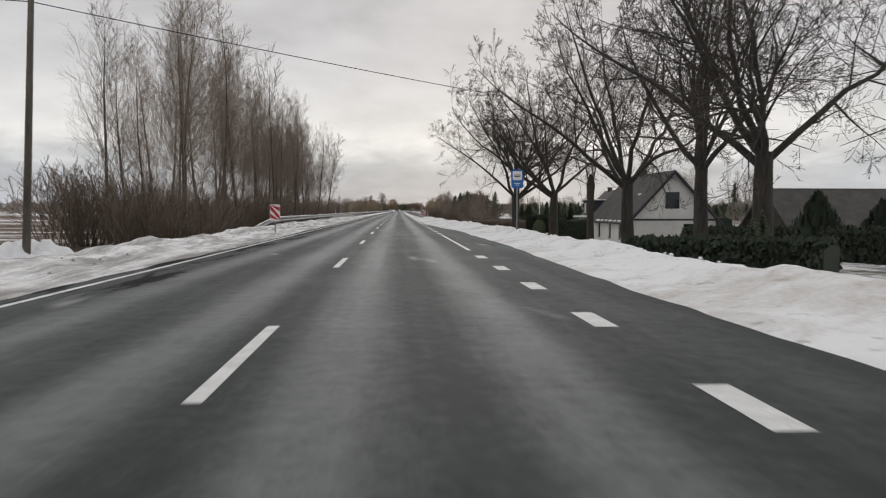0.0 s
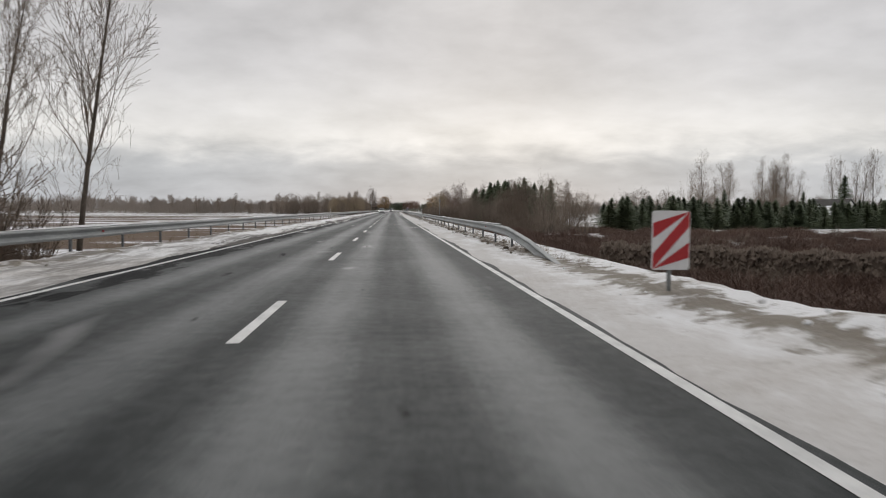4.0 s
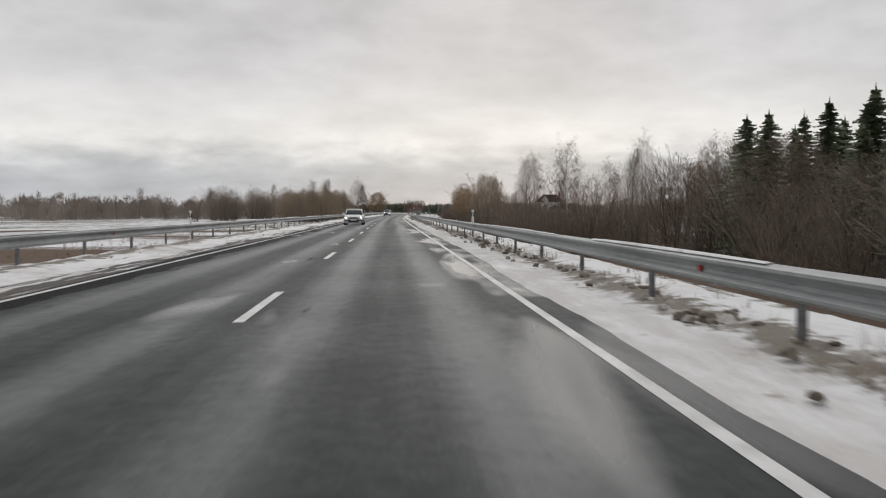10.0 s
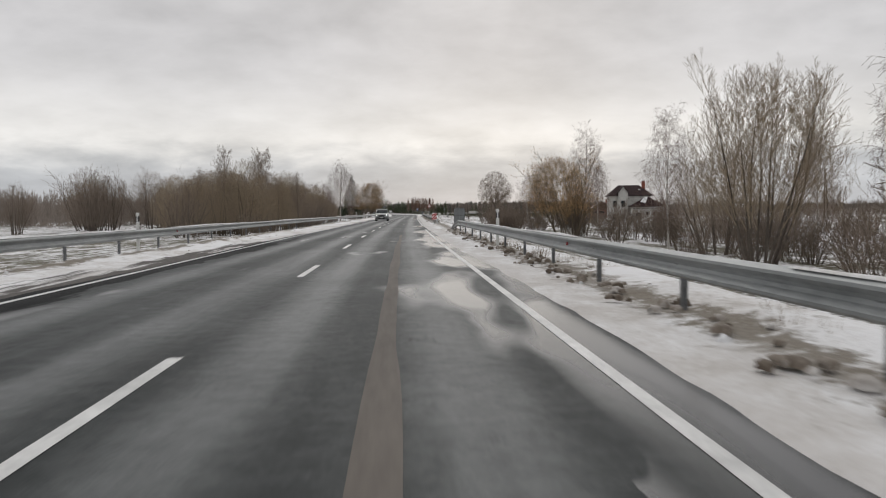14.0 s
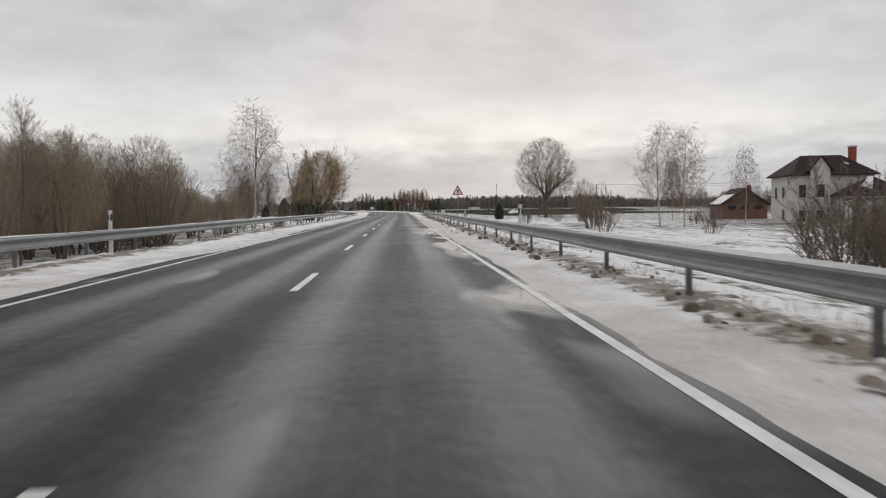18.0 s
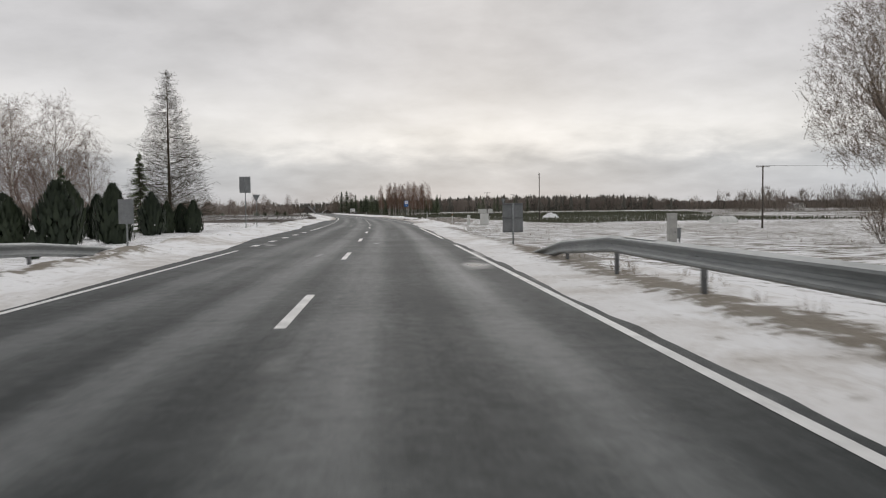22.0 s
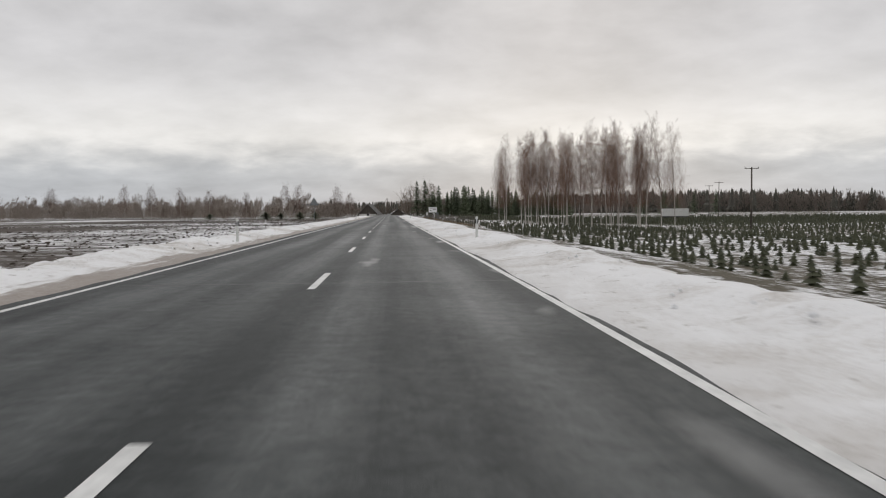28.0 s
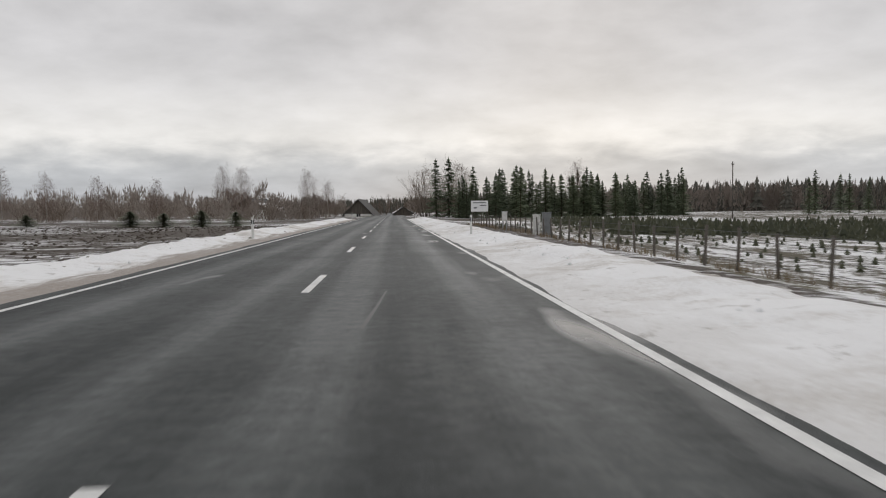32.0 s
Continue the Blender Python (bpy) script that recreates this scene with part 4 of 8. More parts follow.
def make_spruce(seed, h=9.0, width=0.20, whorls=40, bare=0.04):
    """A spruce: trunk, and whorls of drooping branches set with needle tufts."""
    r = random.Random(seed)
    W = Wood(seed)
    W.tube([Vector((0, 0, -0.3)), Vector((0, 0, h * 0.5)), Vector((0, 0, h))], [h * 0.014, h * 0.008, 0.01], 6, W.thick)
    V, F = W.thin
    for i in range(whorls):
        f = bare + (1 - bare) * (i / (whorls - 0.6)) ** 0.9
        z0, reach = f * h, h * width * (1 - f) ** 0.85 * r.uniform(0.8, 1.15) + 0.10
        for k in range(8):
            a = r.uniform(0, 6.28)
            z0 = (f + r.uniform(-0.02, 0.02)) * h
            L = reach * r.uniform(0.55, 1.22)
            c, s = math.cos(a), math.sin(a)
            n = 9
            for j in range(n):
                g = (j + 0.6 * r.random() + 0.2) / n
                q = Vector((c * L * g, s * L * g, z0 - L * 0.32 * g + L * 0.18 * g * g + h * 0.012))
                t = (h * 0.021 * (1.25 - 0.6 * g) * (0.6 + 0.4 * (1 - f)) + 0.05) * r.uniform(0.45, 0.95)
                for sd in (-1, 1):
                    o = Vector((-s * sd, c * sd, 0))
                    b = len(V)
                    V += [q, q + Vector((c, s, 0)) * t * 1.2 + Vector((0, 0, t * 0.35)), q + o * t * 1.3 + Vector((c, s, 0)) * t * 0.5 - Vector((0, 0, t * 0.55)), q - Vector((c, s, 0)) * t * 0.3 + Vector((0, 0, -t * 0.5))]
                    F += [(b, b + 1, b + 2), (b, b + 2, b + 3), (b, b + 3, b + 1)]
    for k in range(5):
        b = len(V)
        z = h * (0.93 + 0.016 * k)
        for m in range(3):
            a = m * 2.1 + k
            V.append(Vector((math.cos(a) * 0.10, math.sin(a) * 0.10, z)))
        V.append(Vector((0, 0, z + h * 0.06)))
        F += [(b, b + 1, b + 3), (b + 1, b + 2, b + 3), (b + 2, b, b + 3)]
    return W


def make_thuja(seed, h=3.5, w=0.28):
    """A clipped or columnar evergreen of many upright tufts."""
    r = random.Random(seed)
    W = Wood(seed)
    W.tube([Vector((0, 0, -0.2)), Vector((0, 0, h * 0.6))], [0.07, 0.03], 5, W.thick)
    V, F = W.thin
    for i in range(900):
        f = r.random() ** 0.9
        prof = w * h * min(1, (1 - f) * 2.2 + 0.08) * min(1, f * 5 + 0.55)
        a, q = r.uniform(0, 6.28), prof * (0.55 + 0.5 * r.random())
        p = Vector((math.cos(a) * q, math.sin(a) * q, 0.05 + f * h * 0.95))
        t = h * 0.055 * r.uniform(0.7, 1.4)
        o = Vector((math.cos(a), math.sin(a), 0))
        e = Vector((-math.sin(a), math.cos(a), 0))
        b = len(V)
        V += [p - Vector((0, 0, t)), p + e * t * 0.6 + o * t * 0.2, p - e * t * 0.6 + o * t * 0.2, p + Vector((0, 0, t * 1.6)) + o * t * 0.5]
        F += [(b, b + 1, b + 3), (b, b + 3, b + 2), (b, b + 2, b + 1)]
    return W


def make_larch(seed, h=16.0, twigs=8500):
    W = Wood(seed)
    S = {0: dict(n=8, wob=0.015, up=0.1, taper=0.96, sides=7), 1: dict(count=120, n=5, angle=(68, 98), len=(0.33, 0.42), up=0.03, wob=0.1, thin=0.28, sides=3, fall=0.86, **{"from": 0.12}),
         2: dict(count=(8, 11), n=3, angle=(40, 80), len=(0.16, 0.36), up=-0.16, wob=0.2, thin=0.7, sides=3, **{"from": 0.1}), 3: dict(count=(1, 2), n=2, angle=(30, 60), len=(0.4, 0.6), up=-0.1, wob=0.2, thin=0.8, sides=3), "thick": 0, "twig": 1.25}
    W.limb(Vector((0, 0, -0.3)), Vector((0, 0, 1)), h, h * 0.013, 0, S)
    fill(W, twigs, h, 0.10, lambda f: 0.33 * (1 - f) ** 0.85 + 0.008, 0.55, 1.3, 0.35, 0.0046)
    return W


def land(x, y):
    """Height of the ground at a place."""
    u = x - float(np.interp(y, _gy, _gx))
    l, r = level(np.array([float(y)]))
    base = float(l[0] if u < 0 else r[0])
    w = min(max((abs(u) - 7.4) / 5.0, 0), 1)
    w = w * w * (3 - 2 * w)
    return -0.12 + w * (base + 0.12 + 0.22 * float(fbm(u, y, 30, 4))) + min(max((abs(u) - 400) / 1200, 0), 1) * 3.0 + float(dip(u, y))


RNG = random.Random(7)


def scatter(kinds, spots, lo=0.85, hi=1.15):
    """Copies of the first trees at the spots (x, y, size), each turned and scaled on its own."""
    for x, y, s in spots:
        src = RNG.choice(kinds)
        c = copy_thing(src, pose(x, y, land(x, y), 0, 0, RNG.uniform(0, 360)))
        k = s * RNG.uniform(lo, hi)
        c.scale = (k * RNG.uniform(0.9, 1.1), k * RNG.uniform(0.9, 1.1), k)


def first(kinds, spots):
    """Put the first trees themselves at the first spots; return the spots left over."""
    for ob, (x, y, s) in zip(kinds, spots):
        ob.matrix_basis = pose(x, y, land(x, y), 0, 0, RNG.uniform(0, 360))
        ob.scale = (s, s, s)
    return spots[len(kinds):]


def plant(kinds, spots, lo=0.85, hi=1.15):
    scatter(kinds, first(kinds, spots), lo, hi)


def joined(name, label, kinds, spots):
    """Many bushes far from the road as one thicket."""
    V, F, base = [], [], 0
    for x, y, s in spots:
        src = RNG.choice(kinds)
        a, z = RNG.uniform(0, 6.28), land(x, y)
        for store in (src.thick, src.thin):
            P = np.array([tuple(v) for v in store[0]]) * s
            V.append(np.stack([x + P[:, 0] * math.cos(a) - P[:, 1] * math.sin(a), y + P[:, 0] * math.sin(a) + P[:, 1] * math.cos(a), z + P[:, 2]], 1))
            F += [tuple(base + i for i in p) for p in store[1]]
            base += len(P)
    thing(name, label, "thicket", kind="stuff", data=mesh(name, np.concatenate(V), F, TWIG_BROWN))


# the row of old trees by the first stop
oaks = [tree_thing("oak_tree", "old bare oak with dark spreading limbs on a snowy verge", "tree", make_oak(s, 15.0, 0.29, 0.80), BARK_OAK, TWIG_OAK, group="roadside oaks") for s in (11, 23)]
plant(oaks, [(18.4, 84.9, 1.34), (19.2, 59.2, 1.38), (20.2, 55.6, 1.4), (19.6, 45.5, 1.35), (19.2, 36.5, 1.35), (25.5, 28.0, 1.2)], 0.98, 1.02)

plant([tree_thing("oak_tree", "old bare oak with a tall thick bole and high limbs", "tree", make_oak(37, 13.5, 0.47, 0.42), BARK_OAK, TWIG_OAK, group="roadside oaks")], [(16.9, 104.4, 1.4)], 1, 1)
best = bpy.data.objects["oak_tree.002"]
best.matrix_basis = pose(16.9, 104.4, land(16.9, 104.4), 0, 0, 300)
best.scale = (1.4, 1.4, 1.4)

def pollard(x, y, top):
    """A cut-back old trunk with a swollen head and a few thin shoots."""
    W = Wood(91)
    g = land(x, y)
    h = top - g
    W.tube([Vector((0.02 * math.sin(k), 0.02 * math.cos(2 * k), -0.3 + (h + 0.3) * k / 8)) for k in range(9)], [0.36, 0.31, 0.28, 0.27, 0.26, 0.26, 0.28, 0.33, 0.12], 10, W.thick)
    for k in range(14):
        a = k * 2.4
        W.tube([Vector((math.cos(a) * 0.2, math.sin(a) * 0.2, h * 0.9)), Vector((math.cos(a) * 0.4, math.sin(a) * 0.4, h + 0.5)), Vector((math.cos(a) * 0.5, math.sin(a) * 0.5, h + W.r.uniform(1.0, 2.2)))], [0.03, 0.02, 0.008], 4, W.thin)
    t = tree_thing("pollard_tree", "old cut-back trunk with a swollen head and thin shoots", "tree", W, BARK_OAK, TWIG_OAK)
    t.matrix_basis = pose(x, y, g)


pollard(16.2, 59.0, 4.0)

# tall thin wood on the other side
alders = [tree_thing("alder_tree", "tall slender bare grey alder in a roadside thicket", "tree", make_alder(s, 15), BARK_GREY, TWIG_GREY, group="alder wood") for s in (3, 5, 8, 13)]
spots = []
for i in range(54):
    y = 50 + 83 * (i / 53) ** 0.92 + RNG.uniform(-2, 2)
    x = -11.5 - 9.5 * RNG.random() ** 1.1 - max(0, 62 - y) * 0.10
    if (y < 57 and i % 4 == 1) or (57 <= y < 84 and i % 4 == 2):
        continue
    size = float(np.interp(y, [47, 56, 66, 80, 100, 134], [0.95, 1.15, 1.25, 1.18, 1.12, 1.06])) * RNG.uniform(0.75, 1.06)
    spots.append((x, y, size))
plant(alders, spots, 0.96, 1.04)
plant([tree_thing("aspen_tree", "slender bare young aspen beside the guard rail", "tree", make_alder(31, 12, 1.2), BARK_GREY, TWIG_GREY, group="alder wood")], [(-11.3, 136.8, 1.2), (-12.8, 133, 1.0)])

shrubs = [tree_thing("thicket_shrub", "dense leafless brown shrub in a thicket", "shrub", make_shrub(s, 4.2, 15, 0.6), BARK_WILLOW if s % 2 else BARK_GREY, TWIG_BROWN, group="thickets", crown="crown") for s in (2, 4, 7, 9)]
spots = [(-11.5 - 9 * RNG.random(), 46 + 90 * RNG.random(), RNG.uniform(0.9, 1.35)) for _ in range(52)] + [(-11.0 - 5 * RNG.random(), 46 + 92 * RNG.random(), RNG.uniform(0.6, 0.95)) for _ in range(40)]
# thicket below the right-hand rail
for i in range(124):
    y = 226 + 182 * (i / 123) + RNG.uniform(-3, 3)
    near = 13.5 if y < 330 else 12.5
    if 262 < y < 330:
        near = 17.0
    spots.append((near + 11 * RNG.random() ** 1.3 + (4 if y < 260 else 0), y, RNG.uniform(0.75, 1.25) * (0.48 if 222 < y < 332 else 1.0)))
# taller brush in front of the spruces
for i in range(14):
    spots.append((19.5 + 6 * RNG.random(), 228 + 36 * i / 13 + RNG.uniform(-2, 2), RNG.uniform(0.55, 0.85)))
# willows on the left further on
for i in range(26):
    y = 474 + 112 * (i / 25)
    spots.append((-14 - 14 * RNG.random(), y + RNG.uniform(-3, 3), RNG.uniform(0.5, 0.8)))
# brush between the birches and round the great willow on the right
for i in range(46):
    y = 400 + 74 * (i / 45)
    spots.append((19.5 + 11 * RNG.random(), y + RNG.uniform(-2, 2), RNG.uniform(0.62, 0.95)))
for i in range(9):
    spots.append((15.2 + 2.6 * ((i * 5) % 9) / 9, 489.5 + 0.95 * i, 0.5 + 0.16 * ((i * 4) % 9) / 9))
for i in range(16):
    spots.append((18.5 + 9 * ((i * 7) % 16) / 16, 204 + 2.9 * i, 0.55 + 0.25 * ((i * 5) % 8) / 8))
for i in range(22):
    y = 488 + 28 * i / 21
    spots.append((16.5 + 0.5 * (y - 490) + 7 * RNG.random(), y, RNG.uniform(0.5, 0.8)))
for i in range(20):
    y = 512.5 + 13.5 * i / 19
    spots.append((max(16.5, 3.6 + 0.54 * (y - 496.5)) + 5.5 * RNG.random(), y, RNG.uniform(0.6, 0.85)))
for x, y, s in ((-10, 616, 0.6), (-11, 600, 0.8), (-15, 596, 0.8), (-9.5, 590, 0.6), (-19, 606, 0.7), (24.3, 576.5, 1.1), (22.5, 566, 0.8), (27, 584, 0.7), (40, 640, 1.0), (32, 640, 0.9), (36, 652, 0.9), (30, 560, 0.6), (26, 600, 0.5), (20, 590, 0.45), (45, 600, 0.7)):
    spots.append((x, y, s))
plant(shrubs, spots)
FAR_BUSH = [make_shrub(s, 4.2, 10, 0.75, 2.0, (2, 3)) for s in (71, 72, 73)]

# spruces beside the road
spruces = [tree_thing("spruce_tree", "dark green spruce at the edge of a plantation", "tree", make_spruce(s, 9.5, w), BARK_SPRUCE, NEEDLE, group="roadside spruces") for s, w in ((1, 0.37), (6, 0.42), (12, 0.35))]
spots = [(28.7, 272, 1.07), (28.1, 256.4, 0.9), (26.5, 298.7, 1.12), (26.2, 286.7, 1.02), (26.5, 316.6, 1.02), (27, 309.4, 1.05), (26.4, 302.6, 0.95)]
for i in range(74):
    y = 257 + 70 * (i / 73) + RNG.uniform(-2, 2)
    spots.append((22.5 + 11 * RNG.random() ** 1.2, y, RNG.uniform(0.72, 1.02)))
plant(spruces, spots, 0.96, 1.04)
def round_willow(seed):
    """Several leaning stems under a broad rounded crown of fine twigs."""
    W = Wood(seed)
    S = {0: dict(n=6, wob=0.13, up=0.11, taper=0.86, sides=6), 1: dict(count=(9, 11), n=4, angle=(22, 55), len=(0.30, 0.52), up=0.10, wob=0.2, thin=0.5, sides=4, fall=0.4, **{"from": 0.26}),
         2: dict(count=(5, 7), n=2, angle=(20, 55), len=(0.34, 0.60), up=0.08, wob=0.2, thin=0.6, sides=3, **{"from": 0.12}), 3: dict(count=(3, 4), n=1, angle=(20, 50), len=(0.45, 0.8), up=0.06, wob=0.2, thin=0.75, sides=3), "thick": 0, "twig": 1.4}
    for k in range(4):
        a = k * 1.57 + W.r.uniform(-0.5, 0.5)
        q = W.r.uniform(0.12, 0.42)
        W.limb(Vector((math.cos(a) * 0.22, math.sin(a) * 0.22, -0.3)), Vector((math.cos(a) * q, math.sin(a) * q, 1)), W.r.uniform(5.4, 6.6), 0.11, 0, S)
    fill(W, 2700, 8.6, 0.16, lambda f: dome(f, 0.06, 0.40), 0.6, 0.6, 0.1, 0.0058)
    return W


plant([tree_thing("brown_willow", "tall bare willow with fine brown twigs among spruces", "tree", round_willow(s), BARK_WILLOW, TWIG_BROWN, group="roadside willows") for s in (144, 145)],
      [(24.5, 262, 1.12), (27.5, 268, 1.22), (23.0, 252, 0.95), (26.5, 257, 1.02), (21.5, 244, 0.80), (24.0, 275, 1.0), (22.0, 235, 0.6), (22.5, 285, 0.85), (22.8, 314, 0.9), (21.6, 327, 0.85), (26.0, 329, 1.0)], 0.95, 1.05)
# low dense spruce belt behind the yards
for i in range(150):
    x = 38 + 0.56 * i + RNG.uniform(-0.6, 0.6)
    y = 236 + 16 * RNG.random() + 0.2 * i
    c = copy_thing(RNG.choice(spruces), pose(x, y, land(x, y), 0, 0, RNG.uniform(0, 360)))
    k = RNG.uniform(0.44, 0.64)
    c.scale = (k * 1.6, k * 1.6, k)

# birches
birches = [tree_thing("birch_tree", "bare white-stemmed birch with drooping reddish twigs", "tree", make_birch(s, 12), BARK_BIRCH, TWIG_BIRCH, group="birches") for s in (4, 14, 24)]
plant(birches, [(24.2, 375.9, 1.02), (22.9, 395.6, 1.0), (26.5, 420.9, 1.08), (23.1, 447.8, 0.9), (25.0, 484, 1.05), (35.2, 586.6, 0.95), (37.5, 585, 0.95), (-13.9, 600, 1.27),
                (30, 362, 0.95), (34, 352, 0.9), (33, 388, 0.9), (40, 408, 0.85), (36, 430, 0.9), (44, 440, 0.9), (31, 500, 0.8), (48, 470, 0.9), (42, 372, 0.9), (52, 600, 0.85), (57, 640, 0.9),
                (-17, 612, 0.55), (-20, 622, 0.5), (-12.5, 628, 0.45), (-29, 688, 1.05), (-25.5, 689, 1.1), (-33, 696, 1.1), (-24, 694, 0.9)], 0.96, 1.04)

def broad(seed):
    W = make_shrub(seed, 8.0, 14, 0.55, 1.4)
    fill(W, 1500, 8.2, 0.14, lambda f: dome(f, 0.05, 0.42), 0.7, 0.6, 0.05, 0.0058)
    return W


# bare broadleaves among the thicket and beyond it
plant([tree_thing("bare_tree", "bare broadleaf tree with fine upright twigs", "tree", make_alder(s, 10, 1.6), BARK_GREY, TWIG_GREY, group="bare trees") for s in (41, 47)]
      + [tree_thing("bare_tree", "broad bare tree with many fine twigs", "tree", broad(s), BARK_GREY, TWIG_GREY, group="bare trees") for s in (52, 57)],
      [(29, 335.5, 0.9), (25.4, 351.4, 0.9), (23.4, 217.7, 1.0), (24, 440, 0.95), (30, 340, 0.9), (34, 330, 0.95), (28, 226, 0.7),
       (-43, 568, 1.3), (-47, 575, 1.2), (-63, 573, 1.1), (-66, 566, 1.1), (-70, 580, 1.15), (-38, 558, 0.9), (-33, 548, 0.9), (-29, 540, 0.95), (-26, 530, 0.9), (-24, 520, 0.9), (-22, 512, 1.0), (-19, 504, 1.05), (-18, 496, 1.05), (-21, 488, 0.95), (-24, 480, 0.9), (-17, 540, 0.8), (-19, 552, 0.85), (-21, 563, 0.85), (-18, 572, 0.75), (-23, 580, 0.8), (-30, 570, 0.9), (-36, 590, 0.9), (-13, 500, 0.75), (-14, 515, 0.8), (-14, 528, 0.8), (-15, 558, 0.8), (-27, 500, 1.0), (-31, 515, 0.95), (-35, 532, 0.95), (-28, 555, 0.9),
       (-90, 560, 1.0), (-100, 566, 1.0), (-110, 555, 0.9), (-84, 572, 0.9), (-125, 560, 0.9), (60, 420, 1.1), (66, 440, 1.1), (72, 425, 1.0), (55, 350, 1.2), (62, 360, 1.2), (49, 330, 1.1), (-22, 648, 0.8), (-27, 668, 0.8), (-34, 674, 0.9)])

WIDE = [o for o in bpy.data.objects if o.name.startswith("bare_tree") and o.get("label", "").startswith("broad")][:2]


olive = [tree_thing("grey_willow", "round bare willow with fine olive-grey twigs", "tree", round_willow(s), BARK_WILLOW, TWIG_OLIVE, group="willows by the rail") for s in (141, 142, 143)]
spots = []
for i in range(52):
    y = 486 + 92 * i / 51
    spots.append((-16.5 - 13 * RNG.random(), y + RNG.uniform(-2, 2), RNG.uniform(0.82, 1.12) * (1.03 if i < 20 else 1.0)))
for i in range(12):
    spots.append((-14.5 - 9 * RNG.random(), 578 + 20 * i / 11, RNG.uniform(0.52, 0.72)))
plant(olive, spots, 0.95, 1.05)


def fan_tree(seed, h=10.5):
    """A large tree that forks at the ground into many rising limbs."""
    W = Wood(seed)
    S = {0: dict(n=8, wob=0.09, up=0.075, taper=0.90, sides=7), 1: dict(count=(9, 11), n=5, angle=(15, 36), len=(0.30, 0.55), up=0.12, wob=0.13, thin=0.42, sides=4, fall=0.5, **{"from": 0.25}),
         2: dict(count=(6, 8), n=3, angle=(15, 40), len=(0.36, 0.62), up=0.10, wob=0.15, thin=0.55, sides=3, **{"from": 0.15}), 3: dict(count=(4, 5), n=2, angle=(15, 42), len=(0.40, 0.75), up=0.10, wob=0.15, thin=0.7, sides=3), "thick": 0, "twig": 1.1}
    for k in range(11):
        a = k * 2.4 + W.r.uniform(-0.3, 0.3)
        q = 0.10 + 0.50 * (k / 10) ** 0.8
        W.limb(Vector((math.cos(a) * 0.3, math.sin(a) * 0.3, -0.3)), Vector((math.cos(a) * q, math.sin(a) * q, 1)), h * W.r.uniform(0.80, 0.94), 0.095, 0, S)
    fill(W, 2400, h, 0.34, lambda f: dome(f, 0.12, 0.40), 0.8, 0.35, 0.0, 0.0055)
    return W


plant([tree_thing("great_willow", "large bare willow with many rising limbs", "tree", fan_tree(151), BARK_GREY, TWIG_OLIVE)], [(18.8, 422.5, 1.0)], 1, 1)
joined("distant_thicket", "brown thicket behind the birches and the great willow", FAR_BUSH, [(30 + 46 * RNG.random(), 402 + 90 * i / 74, RNG.uniform(0.62, 0.95)) for i in range(75)])
scatter(WIDE, [(-32 - 34 * RNG.random(), 505 + 95 * RNG.random(), RNG.uniform(1.05, 1.45)) for i in range(20)] + [(58 + 50 * RNG.random(), 300 + 36 * RNG.random(), RNG.uniform(0.95, 1.25)) for i in range(9)] + [(30.8, 604.7, 0.74), (-5, 1054, 1.45), (-11.5, 1056, 1.2), (-30, 700, 1.25)]
        + [(19.5 + 4 * RNG.random(), 248 + 88 * i / 13, RNG.uniform(0.55, 0.9)) for i in range(14)])
# tall bare trees and brush behind the yards
scatter([o for o in alders[:3]], [(122 + 66 * RNG.random(), 396 + 34 * RNG.random(), RNG.uniform(1.2, 1.5)) for _ in range(22)])
scatter(WIDE, [(120 + 150 * RNG.random(), 384 + 40 * RNG.random(), RNG.uniform(0.9, 1.5)) for _ in range(26)])
scatter(spruces, [(172, 396, 1.8), (126, 398, 1.2), (158, 400, 1.1)], 0.98, 1.02)
# willow with dry leaves, round linden, larch
W = make_shrub(61, 9.4, 9, 0.62, 1.9, (5, 6))
fill(W, 2800, 8.9, 0.30, lambda f: dome(f, 0.12, 0.42), 0.6, 0.7, 0.1, 0.007)
W.leaves(17000, 0.056, 0.22)
for v in {id(v): v for store in (W.thick, W.thin, W.leaf) for v in store[0]}.values():
    v.x += 0.17 * max(v.z, 0.0)
plant([tree_thing("willow_tree", "leaning willow still holding dry brown leaves", "tree", W, BARK_WILLOW, TWIG_WILLOW, LEAF_DRY)], [(-7.4, 608.6, 1.12), (19.8, 471, 0.90), (22.5, 476, 0.5)])
bpy.data.objects["willow_tree"].matrix_basis = pose(-7.2, 608.6, land(-7.2, 608.6)) @ Matrix.Scale(1.18, 4)
for ob in bpy.data.objects:
    if ob.name.startswith("birch_tree") and ob.parent is None and abs(ob.location.x + 13.9) < 0.1 and abs(ob.location.y - 600) < 0.1:
        ob.scale = (1.62, 1.62, 1.27)
W = make_round(71)
W.leaves(20000, 0.036, 0.16)
plant([tree_thing("linden_tree", "round-crowned linden hung with dry seed pods", "tree", W, BARK_GREY, TWIG_BROWN, LEAF_POD)], [(34.5, 647.3, 1.2)], 1, 1)
plant([tree_thing("larch_tree", "tall bare larch of conical shape in a garden", "tree", make_larch(81, 16.0, 15000), BARK_SPRUCE, TWIG_LARCH)], [(-15.4, 691.7, 1.04)])

